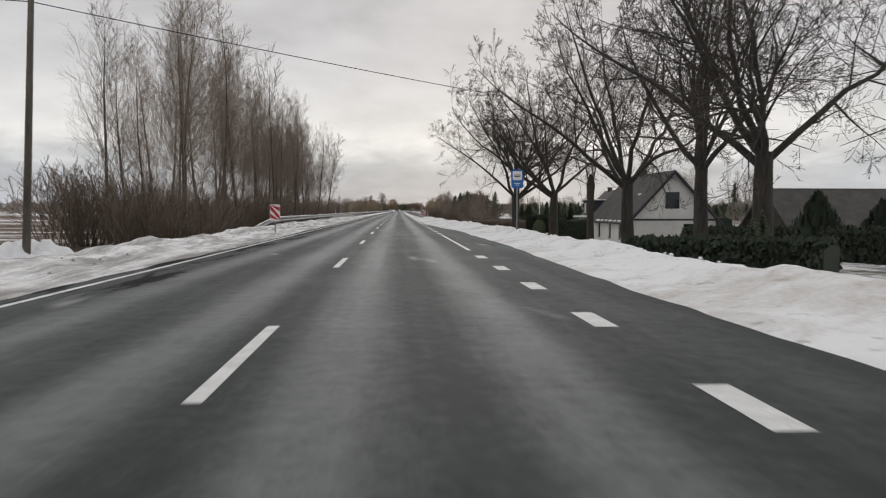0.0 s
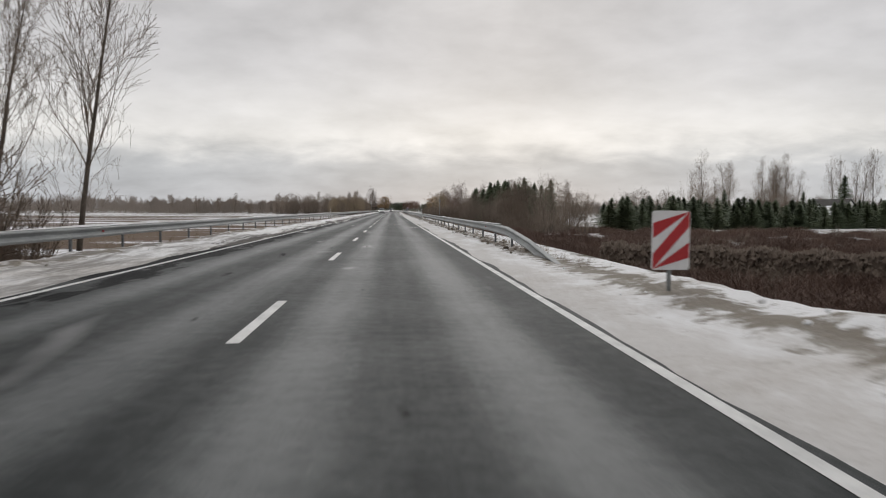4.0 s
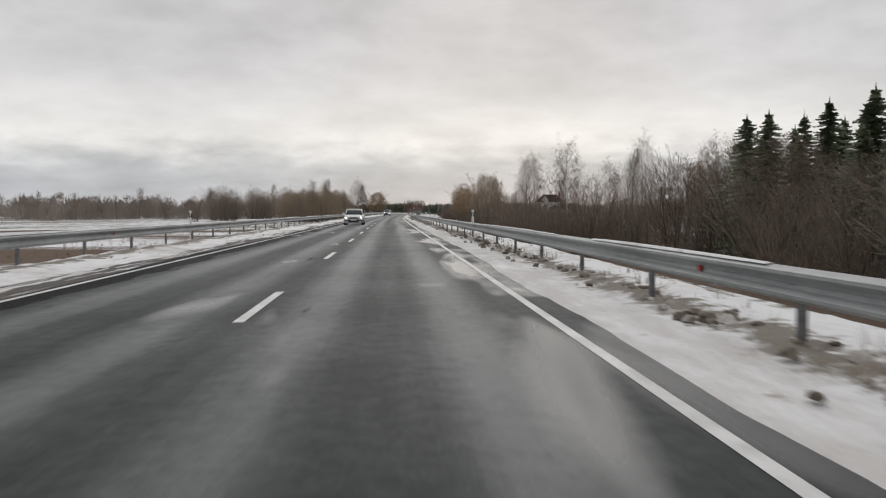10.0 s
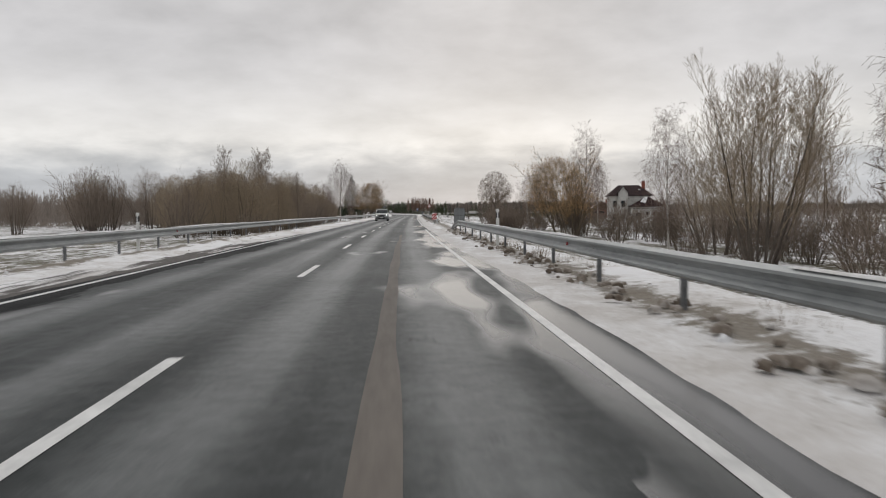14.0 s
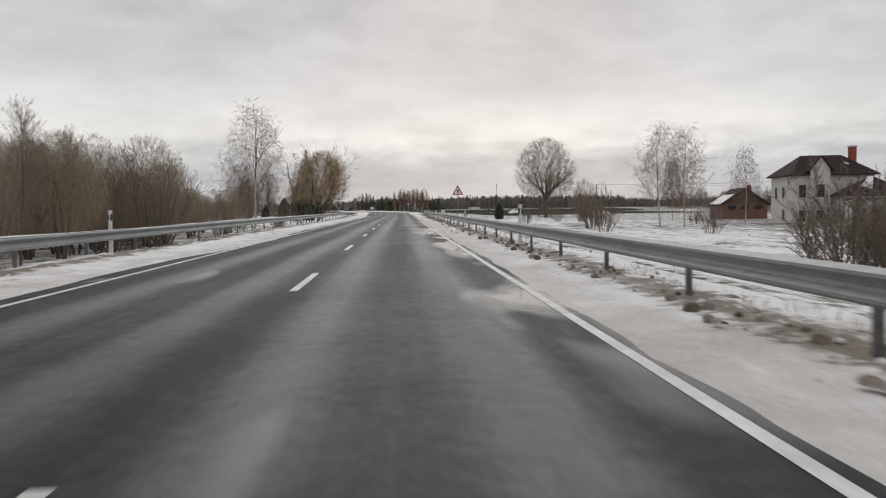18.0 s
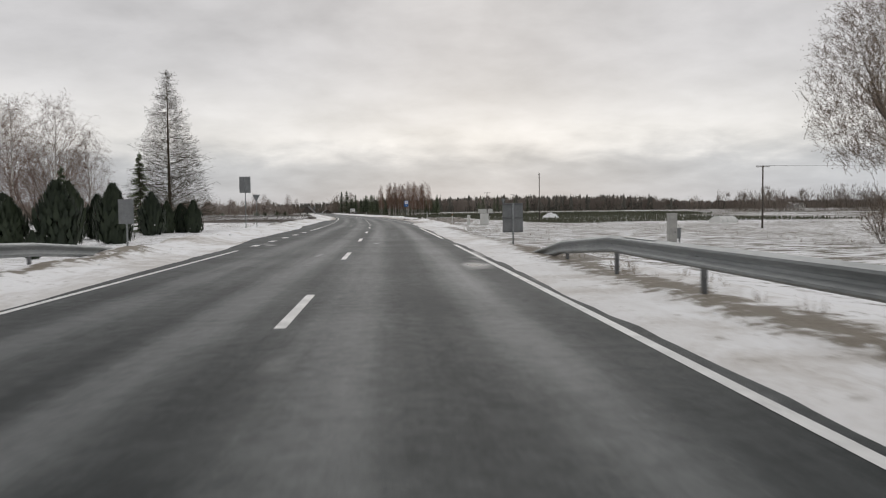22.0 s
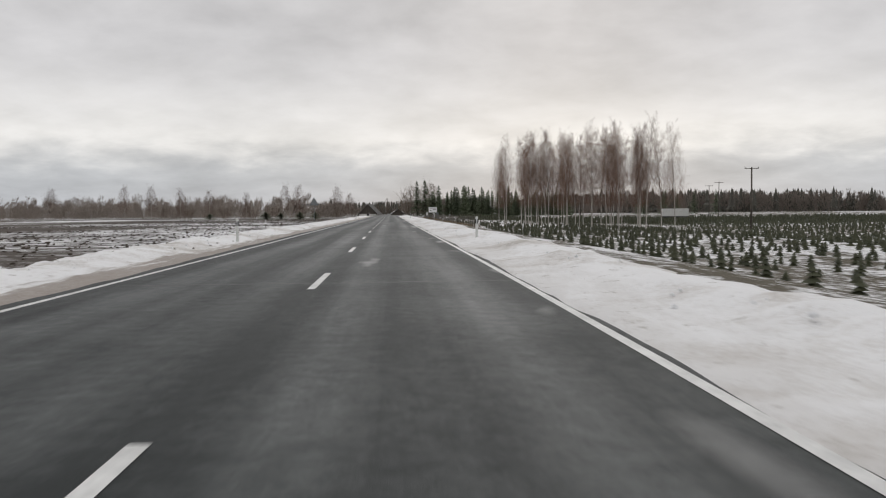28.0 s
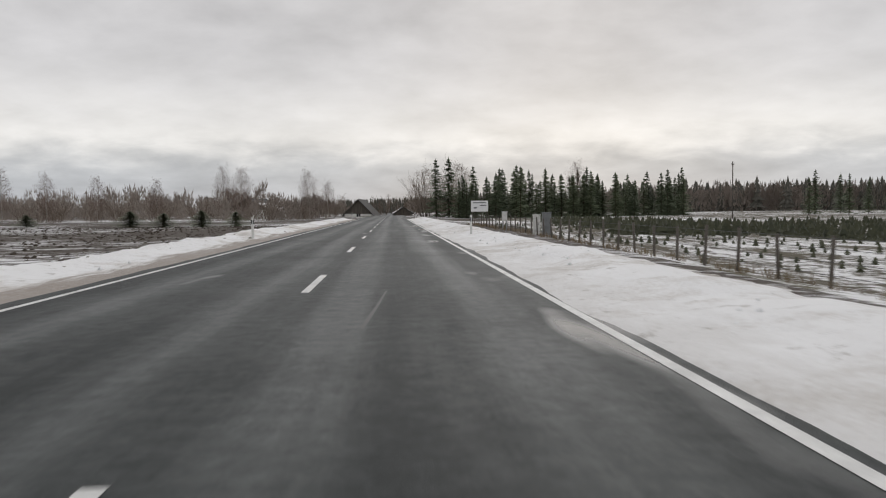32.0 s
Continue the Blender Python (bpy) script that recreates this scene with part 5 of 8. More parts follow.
thujas = [tree_thing("thuja", "dark evergreen thuja in a snowy garden", "shrub", make_thuja(s, 3.6, w), BARK_SPRUCE, NEEDLE_THUJA, group="garden evergreens") for s, w in ((1, 0.29), (2, 0.33))]
plant(thujas, [(-12.3, 688.0, 0.86), (-12.1, 653, 1.05), (-14.4, 652.5, 0.9), (-16.2, 656, 1.0), (-12.2, 663, 1.08), (-15.4, 673.0, 1.15), (-17.0, 674.5, 1.12), (-14.7, 687.4, 0.9), (-13.7, 689, 0.88),
                (-14.3, 680.5, 1.17), (-18.6, 672.5, 1.15), (-19, 684, 0.90), (-21, 660, 0.8), (21.1, 619.6, 0.74), (-10.2, 645, 0.37), (-16.5, 640, 0.29), (-20, 632, 0.33), (-24, 640, 0.37), (-16, 633, 0.29), (27.5, 40, 0.9), (26, 44, 0.95)])
for x, y, k, hgt in ((-63, 985, 1.6, 0.55), (-46, 978, 2.0, 0.7), (-42.5, 980, 1.7, 0.62), (-37, 978, 1.8, 0.72), (-33.5, 981, 1.6, 0.66)):
    c = copy_thing(spruces[1], pose(x, y, land(x, y), 0, 0, 40 * x))
    c.scale = (k * 0.40, k * 0.40, hgt * 0.30)
plant([tree_thing("garden_spruce", "small dark spruce behind a garden hedge", "tree", make_spruce(19, 6.5, 0.25, 20), BARK_SPRUCE, NEEDLE)], [(-17.9, 690, 1.2), (-24, 686, 0.98), (-17.5, 700, 0.66)])

# birch grove beside the young firs
grove = [tree_thing("grove_birch", "slim white-stemmed birch in a planted grove", "tree", make_birch(s, 11.9, True), BARK_BIRCH, TWIG_GROVE, group="birch grove") for s in (6, 16, 26)]
spots = [(9.3, 857.7, 0.82), (8.9, 864, 0.76), (9.8, 868.2, 0.72), (23.7, 847.9, 0.86), (21.1, 845.4, 0.82)]
for i in range(34):
    f = i / 33
    spots.append((22.5 - 11.5 * f + RNG.uniform(-0.8, 0.8), 846 + 17 * f + ((i * 7) % 11) - 5 + RNG.uniform(-0.6, 0.6), RNG.uniform(0.77, 0.88)))
plant(grove, spots + [(21.7, 904.5, 0.74)], 0.97, 1.03)

# evergreen row at the far end
spots = [(-9.3, 1046, 1.25), (-6.6, 1047, 1.3), (7.5, 1034, 0.95), (13.0, 1040, 0.92)]
for i in range(92):
    f = i / 91
    spots.append((-5 + 50 * f + RNG.uniform(-1.5, 1.5), 1036 + 16 * f + RNG.uniform(-4, 8), RNG.uniform(0.68, 1.0)))
for x, y in ((66, 1040), (69, 1044), (75, 1042), (81, 1046), (88, 1050), (95, 1048), (79, 1054)):
    spots.append((x, y, RNG.uniform(0.6, 0.9)))
plant([tree_thing("row_spruce", "dark spruce in a windbreak beyond the fields", "tree", make_spruce(s, 9.5, w, 20), BARK_SPRUCE, NEEDLE, group="windbreak spruces") for s, w in ((33, 0.27), (34, 0.33))], spots)
scatter(birches, [(-104, 1050, 0.85), (-92, 1046, 0.8), (-84, 1052, 0.85), (-70, 1050, 0.7), (-58, 1058, 0.9), (-52, 1052, 0.8), (-40, 1066, 0.85), (-36, 1070, 0.8), (-118, 1060, 0.9), (-150, 1070, 0.9), (20, 1046, 0.9)])
joined("distant_thicket", "brown bushes along the far field edge", FAR_BUSH, [(-100 + 3.2 * i + RNG.uniform(-2, 2), 1046 + RNG.uniform(-6, 8), RNG.uniform(0.8, 1.3)) for i in range(22)])
joined("distant_thicket", "brown bushes round a house at the road's end", FAR_BUSH, [(-46 + 2.6 * i + RNG.uniform(-2, 2), 1108 + RNG.uniform(-5, 9), RNG.uniform(1.0, 1.7)) for i in range(26)])


# ---- distant woods ----
def far_woods():
    """Belts of mixed wood on the horizon: spires and twiggy crowns, joined in one mesh for each kind."""
    r = random.Random(5)
    belts = [  # x0, x1, y0, y1, count, height, share of conifers
        (-150, -46, 585, 650, 230, 13.0, 0.0), (-420, -75, 610, 720, 420, 12.0, 0.0), (-700, -120, 760, 1100, 260, 7.5, 0.0), (-330, -50, 1055, 1130, 400, 8.4, 0.0), (-58, -38, 1040, 1075, 46, 6.5, 0.0), (-330, -60, 1200, 1300, 420, 12.5, 0.03),
        (-110, 30, 1350, 1480, 520, 14.0, 0.6), (40, 560, 1150, 1290, 2100, 14.0, 0.34), (185, 310, 960, 1045, 130, 15.5, 0.0), (240, 560, 800, 1050, 330, 9.5, 0.0), (110, 330, 640, 760, 260, 6.5, 0.0),
        (90, 420, 400, 560, 400, 9.5, 0.06), (-700, -330, 100, 620, 300, 7.5, 0.0), (400, 900, 0, 800, 160, 13.0, 0.1),
        (-330, -110, 540, 610, 320, 10.0, 0.0), (-140, -30, 562, 596, 120, 8.0, 0.0), (48, 140, 130, 200, 140, 4.5, 0.0), (110, 300, 160, 260, 160, 11.0, 0.05), (-400, -80, -200, -80, 40, 9.0, 0.1), (60, 400, -220, -60, 40, 9.0, 0.1)]
    for dark in (True, False):
        V, F, trees = [], [], []
        for x0, x1, y0, y1, n, h, con in belts:
            for _ in range(n):
                is_con = r.random() < con
                x, y = r.uniform(x0, x1), r.uniform(y0, y1)
                if is_con != dark:
                    continue
                z = land(x, y) - 0.3
                hh = h * (r.uniform(0.72, 0.92) if dark else 0.46 + 0.54 * r.random() ** 2.2) * (1 + 0.22 * math.sin(x * 0.016 + y * 0.009))
                if x0 == 40:
                    hh = h * r.uniform(0.8, 1.0) * (1.04 if dark else 1.0)
                    hh *= float(np.interp(x, [40, 90, 200, 240, 560], [0.75, 0.9, 0.9, 0.55, 0.45]))
                if dark:
                    for k in range(9):
                        f = 0.04 + 0.102 * k
                        w = hh * 0.23 * (1 - f * 0.93) * r.uniform(0.8, 1.2) + 0.08
                        b, m, a0 = len(V), 8, r.uniform(0, 6)
                        for j in range(m):
                            a = a0 + 6.283 * j / m
                            q = w * (r.uniform(0.9, 1.3) if j % 2 else r.uniform(0.4, 0.6))
                            V.append((x + math.cos(a) * q, y + math.sin(a) * q, z + hh * f - (0.035 * hh if j % 2 else 0)))
                        V.append((x, y, z + hh * min(1.0, f + 0.16)))
                        F += [(b + j, b + (j + 1) % m, b + m) for j in range(m)]
                    continue
                trees.append((x, y, z, hh, r.random() + (0.2 if x0 == 40 else 0), 1.9 if x0 == 40 else 1.0))
        if not dark:
            g = np.random.default_rng(17)
            T = np.array(trees)
            n, K = len(T), 108
            tall = (T[:, 4] < 0.12)[:, None]
            hh = T[:, 3:4] * np.where(tall, 1.28, 1.0)
            rx = hh * g.uniform(0.26, 0.44, (n, 1)) * np.where(tall, 0.5, 1.0)
            # four lobes a crown, the rest as undergrowth
            la, lq = g.uniform(0, 6.283, (n, 4)), g.uniform(0.15, 0.75, (n, 4)) * rx
            lz, lr = hh * g.uniform(0.45, 0.80, (n, 4)), rx * g.uniform(0.42, 0.62, (n, 4))
            k = g.integers(0, 4, (n, K))
            pick = lambda A: np.take_along_axis(A, k, 1)
            a, dz = g.uniform(0, 6.283, (n, K)), g.uniform(-1, 1, (n, K))
            c, q = np.sqrt(1 - dz * dz), g.uniform(0.25, 1.0, (n, K)) ** 0.5
            dx, dy = np.cos(a) * c, np.sin(a) * c
            R = pick(lr) * q
            px, py = T[:, 0:1] + np.cos(pick(la)) * pick(lq) + dx * R, T[:, 1:2] + np.sin(pick(la)) * pick(lq) + dy * R
            pz = np.minimum(pick(lz) + dz * R * 1.25, hh)
            low = g.random((n, K)) < 0.24
            px, py = np.where(low, T[:, 0:1] + dx * rx, px), np.where(low, T[:, 1:2] + dy * rx, py)
            pz = np.where(low, g.uniform(0.04, 0.42, (n, K)) * hh, pz) + T[:, 2:3]
            ln, ww = np.minimum(hh, 9.5) * g.uniform(0.07, 0.15, (n, K)), np.minimum(hh * 0.011, 0.085) * T[:, 5:6]
            P = np.stack([np.stack([px - ww * 1.4, py, pz - ln], -1), np.stack([px + ww, py + ww, pz - ln], -1), np.stack([px, py - ww, pz - ln * 0.8], -1), np.stack([px + dx * ln * 0.5, py + dy * ln * 0.5, pz + ln * 0.35], -1)], 2).reshape(-1, 3)
            V = P.tolist()
            F = [f_ for b in range(0, len(V), 4) for f_ in ((b, b + 1, b + 3), (b + 1, b + 2, b + 3))]
        nm = "conifer_wood" if dark else "leafless_wood"
        thing(nm, "distant dark conifer woods on the horizon" if dark else "distant leafless brown woods on the horizon", "woods", kind="stuff",
              data=mesh(nm, V, F, NEEDLE_HAZED if dark else TWIG_HAZED))


far_woods()

# ---- signs, posts, boxes ----
MAT_BLUE = plain("sign_blue", (0.010, 0.10, 0.36), (0.016, 0.15, 0.46), 2, 0.4, bump=0.03)
MAT_WHITE = plain("sign_white", (0.68, 0.68, 0.68), (0.80, 0.80, 0.80), 2, 0.45, bump=0.03)
MAT_RED = plain("sign_red", (0.36, 0.015, 0.02), (0.50, 0.03, 0.035), 2, 0.4, bump=0.03)
MAT_BLACK = plain("sign_black", (0.012, 0.012, 0.012), (0.03, 0.03, 0.03), 3, 0.5, bump=0.03)
MAT_ORANGE = plain("amber_reflector", (0.55, 0.20, 0.02), (0.70, 0.30, 0.04), 3, 0.3, bump=0.03)
MAT_BACK = plain("sign_back_grey", (0.15, 0.16, 0.165), (0.24, 0.25, 0.255), 3, 0.5, 0.3, 0.05)
MAT_PLASTIC = plain("post_white_plastic", (0.55, 0.55, 0.53), (0.72, 0.72, 0.70), 4, 0.5, bump=0.05)
MAT_CONC = plain("weathered_concrete", (0.28, 0.28, 0.265), (0.46, 0.455, 0.43), 3, 0.85, bump=0.3)
MAT_CABINET = plain("cabinet_grey", (0.56, 0.56, 0.54), (0.70, 0.70, 0.68), 1.5, 0.55, bump=0.05)
MAT_WOOD = plain("weathered_wood", (0.060, 0.052, 0.044), (0.15, 0.13, 0.11), 4, 0.85, bump=0.4, stretch=(1, 1, 0.12))
MAT_WIRE = plain("cable_black", (0.02, 0.02, 0.02), (0.04, 0.04, 0.04), 3, 0.6, bump=0)
MAT_SNOWCAP = plain("clean_snow", (0.78, 0.79, 0.80), (0.88, 0.88, 0.89), 1.2, 0.75, bump=0.4, dist=0.05)


def plate(w, h, t=0.02, r=0.03, z0=0.0):
    """An upright rounded plate facing -y, its foot at z0."""
    bm = bmesh.new()
    box(bm, -w / 2, w / 2, -t / 2, t / 2, z0, z0 + h)
    es = [e for e in bm.edges if abs(e.verts[0].co.y - e.verts[1].co.y) > t * 0.9]
    bmesh.ops.bevel(bm, geom=es, offset=r, segments=3, affect="EDGES")
    return bm


def poly_plate(pts, t=0.02):
    """An upright plate of any outline (x, z), facing -y."""
    bm = bmesh.new()
    a = [bm.verts.new((x, -t / 2, z)) for x, z in pts]
    b = [bm.verts.new((x, t / 2, z)) for x, z in pts]
    bm.faces.new(a)
    bm.faces.new(b[::-1])
    n = len(pts)
    for i in range(n):
        bm.faces.new((a[(i + 1) % n], a[i], b[i], b[(i + 1) % n]))
    bmesh.ops.recalc_face_normals(bm, faces=bm.faces)
    return bm


def pole_bm(z1, r=0.035, x=0.0, y=0.05):
    bm = bmesh.new()
    rod(bm, (x, y, -0.4), (x, y, z1), r, n=10)
    return bm


def bus_sign(x, y, ztop):
    m = pose(x, y, land(x, y) if abs(x - float(np.interp(y, _gy, _gx))) > 8 else 0.1, 0, 0, turn(y))
    g = m.translation.z
    top = ztop - g
    s = thing("bus_stop_sign", "blue and white bus stop sign on a grey pole", "road sign", m, group="bus stop signs")
    part("pole", from_bm("pole", pole_bm(top - 0.05), MAT_ZINC, True), s)
    p = part("panel", from_bm("panel", plate(0.60, 0.92, 0.025, 0.05, top - 0.92), MAT_BLUE), s, "blue panel")
    part("white_field", from_bm("white_field", plate(0.46, 0.44, 0.01, 0.02, top - 0.52), MAT_WHITE), p, m=pose(0, -0.019, 0))
    # a plain bus shape: body, window band and wheels
    bm = plate(0.30, 0.13, 0.008, 0.03, top - 0.37)
    part("bus_mark", from_bm("bus_mark", bm, MAT_BLACK), p, m=pose(0, -0.030, 0))
    part("window_band", from_bm("window_band", plate(0.24, 0.04, 0.006, 0.01, top - 0.30), MAT_WHITE), p, m=pose(0, -0.038, 0))
    for i, (w, z) in enumerate(((0.30, 0.70), (0.16, 0.78))):
        part("text_bar", from_bm("text_bar", plate(w, 0.035, 0.006, 0.008, top - z), MAT_WHITE), p, m=pose(0, -0.019, 0))
    return s


bus_sign(7.5, 38.1, 3.25)
bus_sign(10.8, 728.7, 2.75)


def hazard_marker(x, y, z0, w, h, lean, back=0.0):
    s = thing("hazard_marker", "red and white diagonally striped hazard marker board", "road sign", pose(x, y, 0.0, 0, 0, turn(y) + back), group="hazard markers")
    part("post", from_bm("post", pole_bm(z0 + h * 0.8, 0.03), MAT_ZINC, True), s)
    p = part("board", from_bm("board", plate(w, h, 0.02, 0.02, z0), MAT_WHITE), s)
    for k in range(-2, 3):
        c = z0 + h / 2 + k * h * 0.52
        b = h * 0.13
        q = w / 2 - 0.012
        dz = lean * w * 0.55
        pts = []
        for xx, zz in ((-q, c - b + dz), (q, c - b - dz), (q, c + b - dz), (-q, c + b + dz)):
            pts.append((xx, min(max(zz, z0 + 0.012), z0 + h - 0.012)))
        if max(p_[1] for p_ in pts) - min(p_[1] for p_ in pts) > 0.06:
            part("stripe", from_bm("stripe", poly_plate(pts, 0.006), MAT_RED), p, m=pose(0, -0.014, 0))
    return s


hazard_marker(-4.58, 39.3, 0.70, 0.50, 0.82, 1)
hazard_marker(4.95, 115.4, 0.45, 0.52, 0.80, -1)
hazard_marker(4.6, 459.5, 0.45, 0.45, 0.68, -1)


def sign_post(name, label, x, y, top, outline, mat, r=0.03, base=None, twist=0):
    g = land(x, y) if base is None else base
    s = thing(name, label, "road sign", pose(x, y, g, 0, 0, turn(y) + twist), group="road signs")
    part("pole", from_bm("pole", pole_bm(top - g, r), MAT_ZINC, True), s)
    part("panel", from_bm("panel", poly_plate([(a, b + top - g) for a, b in outline], 0.02), mat), s)
    return s


TRI = [(-0.45, -0.78), (0.45, -0.78), (0.0, 0.0)]
w = sign_post("warning_sign", "red-bordered white triangular warning sign on a pole", 8.5, 558.7, 3.05, TRI, MAT_RED)
top = 3.05 - w.matrix_basis.translation.z
pn = [c for c in w.children if c.name.startswith("panel")][0]
part("white_field", from_bm("white_field", poly_plate([(-0.32, top - 0.70), (0.32, top - 0.70), (0.0, top - 0.16)], 0.008), MAT_WHITE), pn, m=pose(0, -0.015, 0))
part("junction_mark", from_bm("junction_mark", poly_plate([(-0.04, top - 0.66), (0.04, top - 0.66), (0.04, top - 0.46), (0.14, top - 0.52), (0.14, top - 0.46), (0.04, top - 0.40), (0.0, top - 0.30), (-0.04, top - 0.40), (-0.14, top - 0.46), (-0.14, top - 0.52), (-0.04, top - 0.46)], 0.008), MAT_BLACK), pn, m=pose(0, -0.022, 0))
sign_post("warning_sign", "grey back of a triangular warning sign", -11.7, 857.3, 2.95, [(-0.5, -0.9), (0.5, -0.9), (0.0, 0.0)], MAT_BACK)
YIELD = [(-0.42, 0.0), (0.42, 0.0), (0.0, -0.74)]
sign_post("give_way_sign", "grey back of an inverted triangular give-way sign", -6.2, 688.4, 3.0, YIELD, MAT_BACK, twist=-20)
sign_post("give_way_sign", "inverted triangular give-way sign beside the side road", 20.8, 699.6, 2.5, [(-0.3, 0.0), (0.3, 0.0), (0.0, -0.8)], MAT_BACK, twist=30)
sg = sign_post("direction_sign", "two grey sign backs side by side on a pole", -2.6, 657.5, 3.45, [(-0.34, -1.0), (-0.02, -1.0), (-0.02, 0.0), (-0.34, 0.0)], MAT_BACK)
t0 = 3.45 - sg.matrix_basis.translation.z
part("panel", from_bm("panel", poly_plate([(0.02, t0 - 1.0), (0.34, t0 - 1.0), (0.34, t0), (0.02, t0)], 0.02), MAT_BACK), sg)
sign_post("direction_sign", "small grey sign back leaning by the road", -3.4, 636.0, 1.75, [(-0.26, -0.85), (0.26, -0.85), (0.26, 0.0), (-0.26, 0.0)], MAT_BACK)


def board_back(x, y, w, h, z0):
    """A low name board seen from behind, on two legs."""
    s = thing("name_board", "dark grey back of a low roadside name board", "road sign", pose(x, y, 0, 0, 0, turn(y)), group="name boards")
    part("board", from_bm("board", plate(w, h, 0.03, 0.01, z0), MAT_BACK), s)
    for z in (z0 + 0.04, z0 + h / 2, z0 + h - 0.04):
        bm = bmesh.new()
        box(bm, -w / 2, w / 2, -0.05, -0.016, z - 0.025, z + 0.025, 0.004)
        part("rail", from_bm("rail", bm, MAT_POST), s)
    bm = pole_bm(z0 + h, 0.03, 0.0, -0.07)
    part("post", from_bm("post", bm, MAT_ZINC, True), s)


board_back(9.6, 633.1, 0.66, 0.95, 0.5)
board_back(6.6, 455.0, 0.95, 1.35, 0.2)


def counter_post(x, y, h):
    """A grey steel post with a small box near its top, behind the rail."""
    s = thing("counter_post", "grey steel post with a small box behind a guard rail", "post", pose(x, y, -0.3, 0, 0, turn(y)))
    part("post", from_bm("post", pole_bm(h, 0.030, 0.0, 0.0), MAT_ZINC, True), s)
    bm = bmesh.new()
    box(bm, -0.10, 0.10, -0.15, -0.04, h - 0.55, h - 0.27, 0.012)
    b = part("box", from_bm("box", bm, MAT_BACK), s, "small grey steel box")
    bm = bmesh.new()
    box(bm, -0.075, 0.075, -0.157, -0.149, h - 0.52, h - 0.30, 0.003)
    part("lid", from_bm("lid", bm, MAT_ZINC), b)


counter_post(6.75, 203.1, 3.0)


def delineator(x, y, amber=False, z=0.0, h=0.98):
    d = thing("delineator_post", "white roadside delineator post with a black band", "road post", pose(x, y, z, 0, 0, turn(y)), group="delineator posts")
    bm = bmesh.new()
    box(bm, -0.055, 0.055, -0.035, 0.035, -0.3, h, 0.02)
    part("shaft", from_bm("shaft", bm, MAT_PLASTIC), d)
    bm = bmesh.new()
    box(bm, -0.058, 0.058, -0.038, 0.038, h - 0.32, h - 0.10, 0.02)
    b = part("band", from_bm("band", bm, MAT_BLACK), d, "black band")
    bm = bmesh.new()
    box(bm, -0.016, 0.016, -0.045, -0.036, h - 0.30, h - 0.12, 0.003)
    part("reflector", from_bm("reflector", bm, MAT_ORANGE if amber else MAT_WHITE), b)


for y, ur, ul in ((102.5, 5.3, None), (107, None, -7.0), (206, 5.34, None), (214, None, -6.9), (306, 5.34, -6.9), (412, 5.34, -6.9), (520, 5.34, -6.9), (612, 5.7, None), (714, 8.3, None), (711, None, -8.0), (804.9, 5.02, -5.2), (916, 5.0, -5.0), (1004, 5.0, -5.0)):
    for u in (ur, ul):
        if u:
            p = at(y, u)
            delineator(float(p[0]), float(p[1]), u > 0 and (y < 130 or 600 < y < 690), 0.05, 1.27 if 200 < y < 540 or u == -7.0 else 0.98)
p = at(695, 9.3)
delineator(float(p[0]), float(p[1]), True, -0.05)


def cabinet(x, y, w, d, h, mat, label, legs=0.0):
    c = thing("utility_cabinet", label, "cabinet", pose(x, y, land(x, y), 0, 0, turn(y)), group="utility cabinets")
    bm = bmesh.new()
    box(bm, -w / 2, w / 2, -d / 2, d / 2, -0.3 if not legs else legs, h, 0.015)
    part("body", from_bm("body", bm, mat), c)
    bm = bmesh.new()
    box(bm, -w / 2 - 0.03, w / 2 + 0.03, -d / 2 - 0.03, d / 2 + 0.03, h, h + 0.05, 0.012)
    part("roof", from_bm("roof", bm, mat), c)
    bm = bmesh.new()
    box(bm, -w / 2 + 0.05, w / 2 - 0.05, -d / 2 - 0.012, -d / 2, legs + 0.10, h - 0.08, 0.004)
    dr = part("door", from_bm("door", bm, mat), c)
    bm = bmesh.new()
    box(bm, w / 2 - 0.12, w / 2 - 0.09, -d / 2 - 0.03, -d / 2 - 0.012, h * 0.5, h * 0.5 + 0.1, 0.004)
    part("handle", from_bm("handle", bm, MAT_BLACK), dr)
    if legs:
        for sx in (-1, 1):
            part("leg", from_bm("leg", pole_bm(legs + 0.05, 0.03, sx * w * 0.35, 0.0), MAT_ZINC, True), c)
    return c


cabinet(18.0, 640.8, 0.36, 0.3, 1.65, MAT_CONC, "tall narrow pale utility post standing in snow")
cabinet(18.3, 640.9, 0.22, 0.2, 1.0, MAT_BACK, "small dark meter box fixed beside a pale post", 0.6)
cabinet(18.9, 702.0, 0.95, 0.6, 1.35, MAT_CABINET, "pale grey transformer cabinet at the junction")
cabinet(16.9, 701.2, 0.34, 0.3, 1.15, MAT_CABINET, "narrow pale grey cable cabinet at the junction")
cabinet(-1.9, 932, 0.34, 0.2, 1.25, MAT_PLASTIC, "small white meter box on legs beside a fence", 0.65)
cabinet(-0.4, 926, 0.40, 0.3, 1.15, MAT_PLASTIC, "white cable cabinet beside a wooden fence")
cabinet(0.3, 927, 0.5, 0.35, 1.30, MAT_BACK, "grey cable cabinet beside a wooden fence")


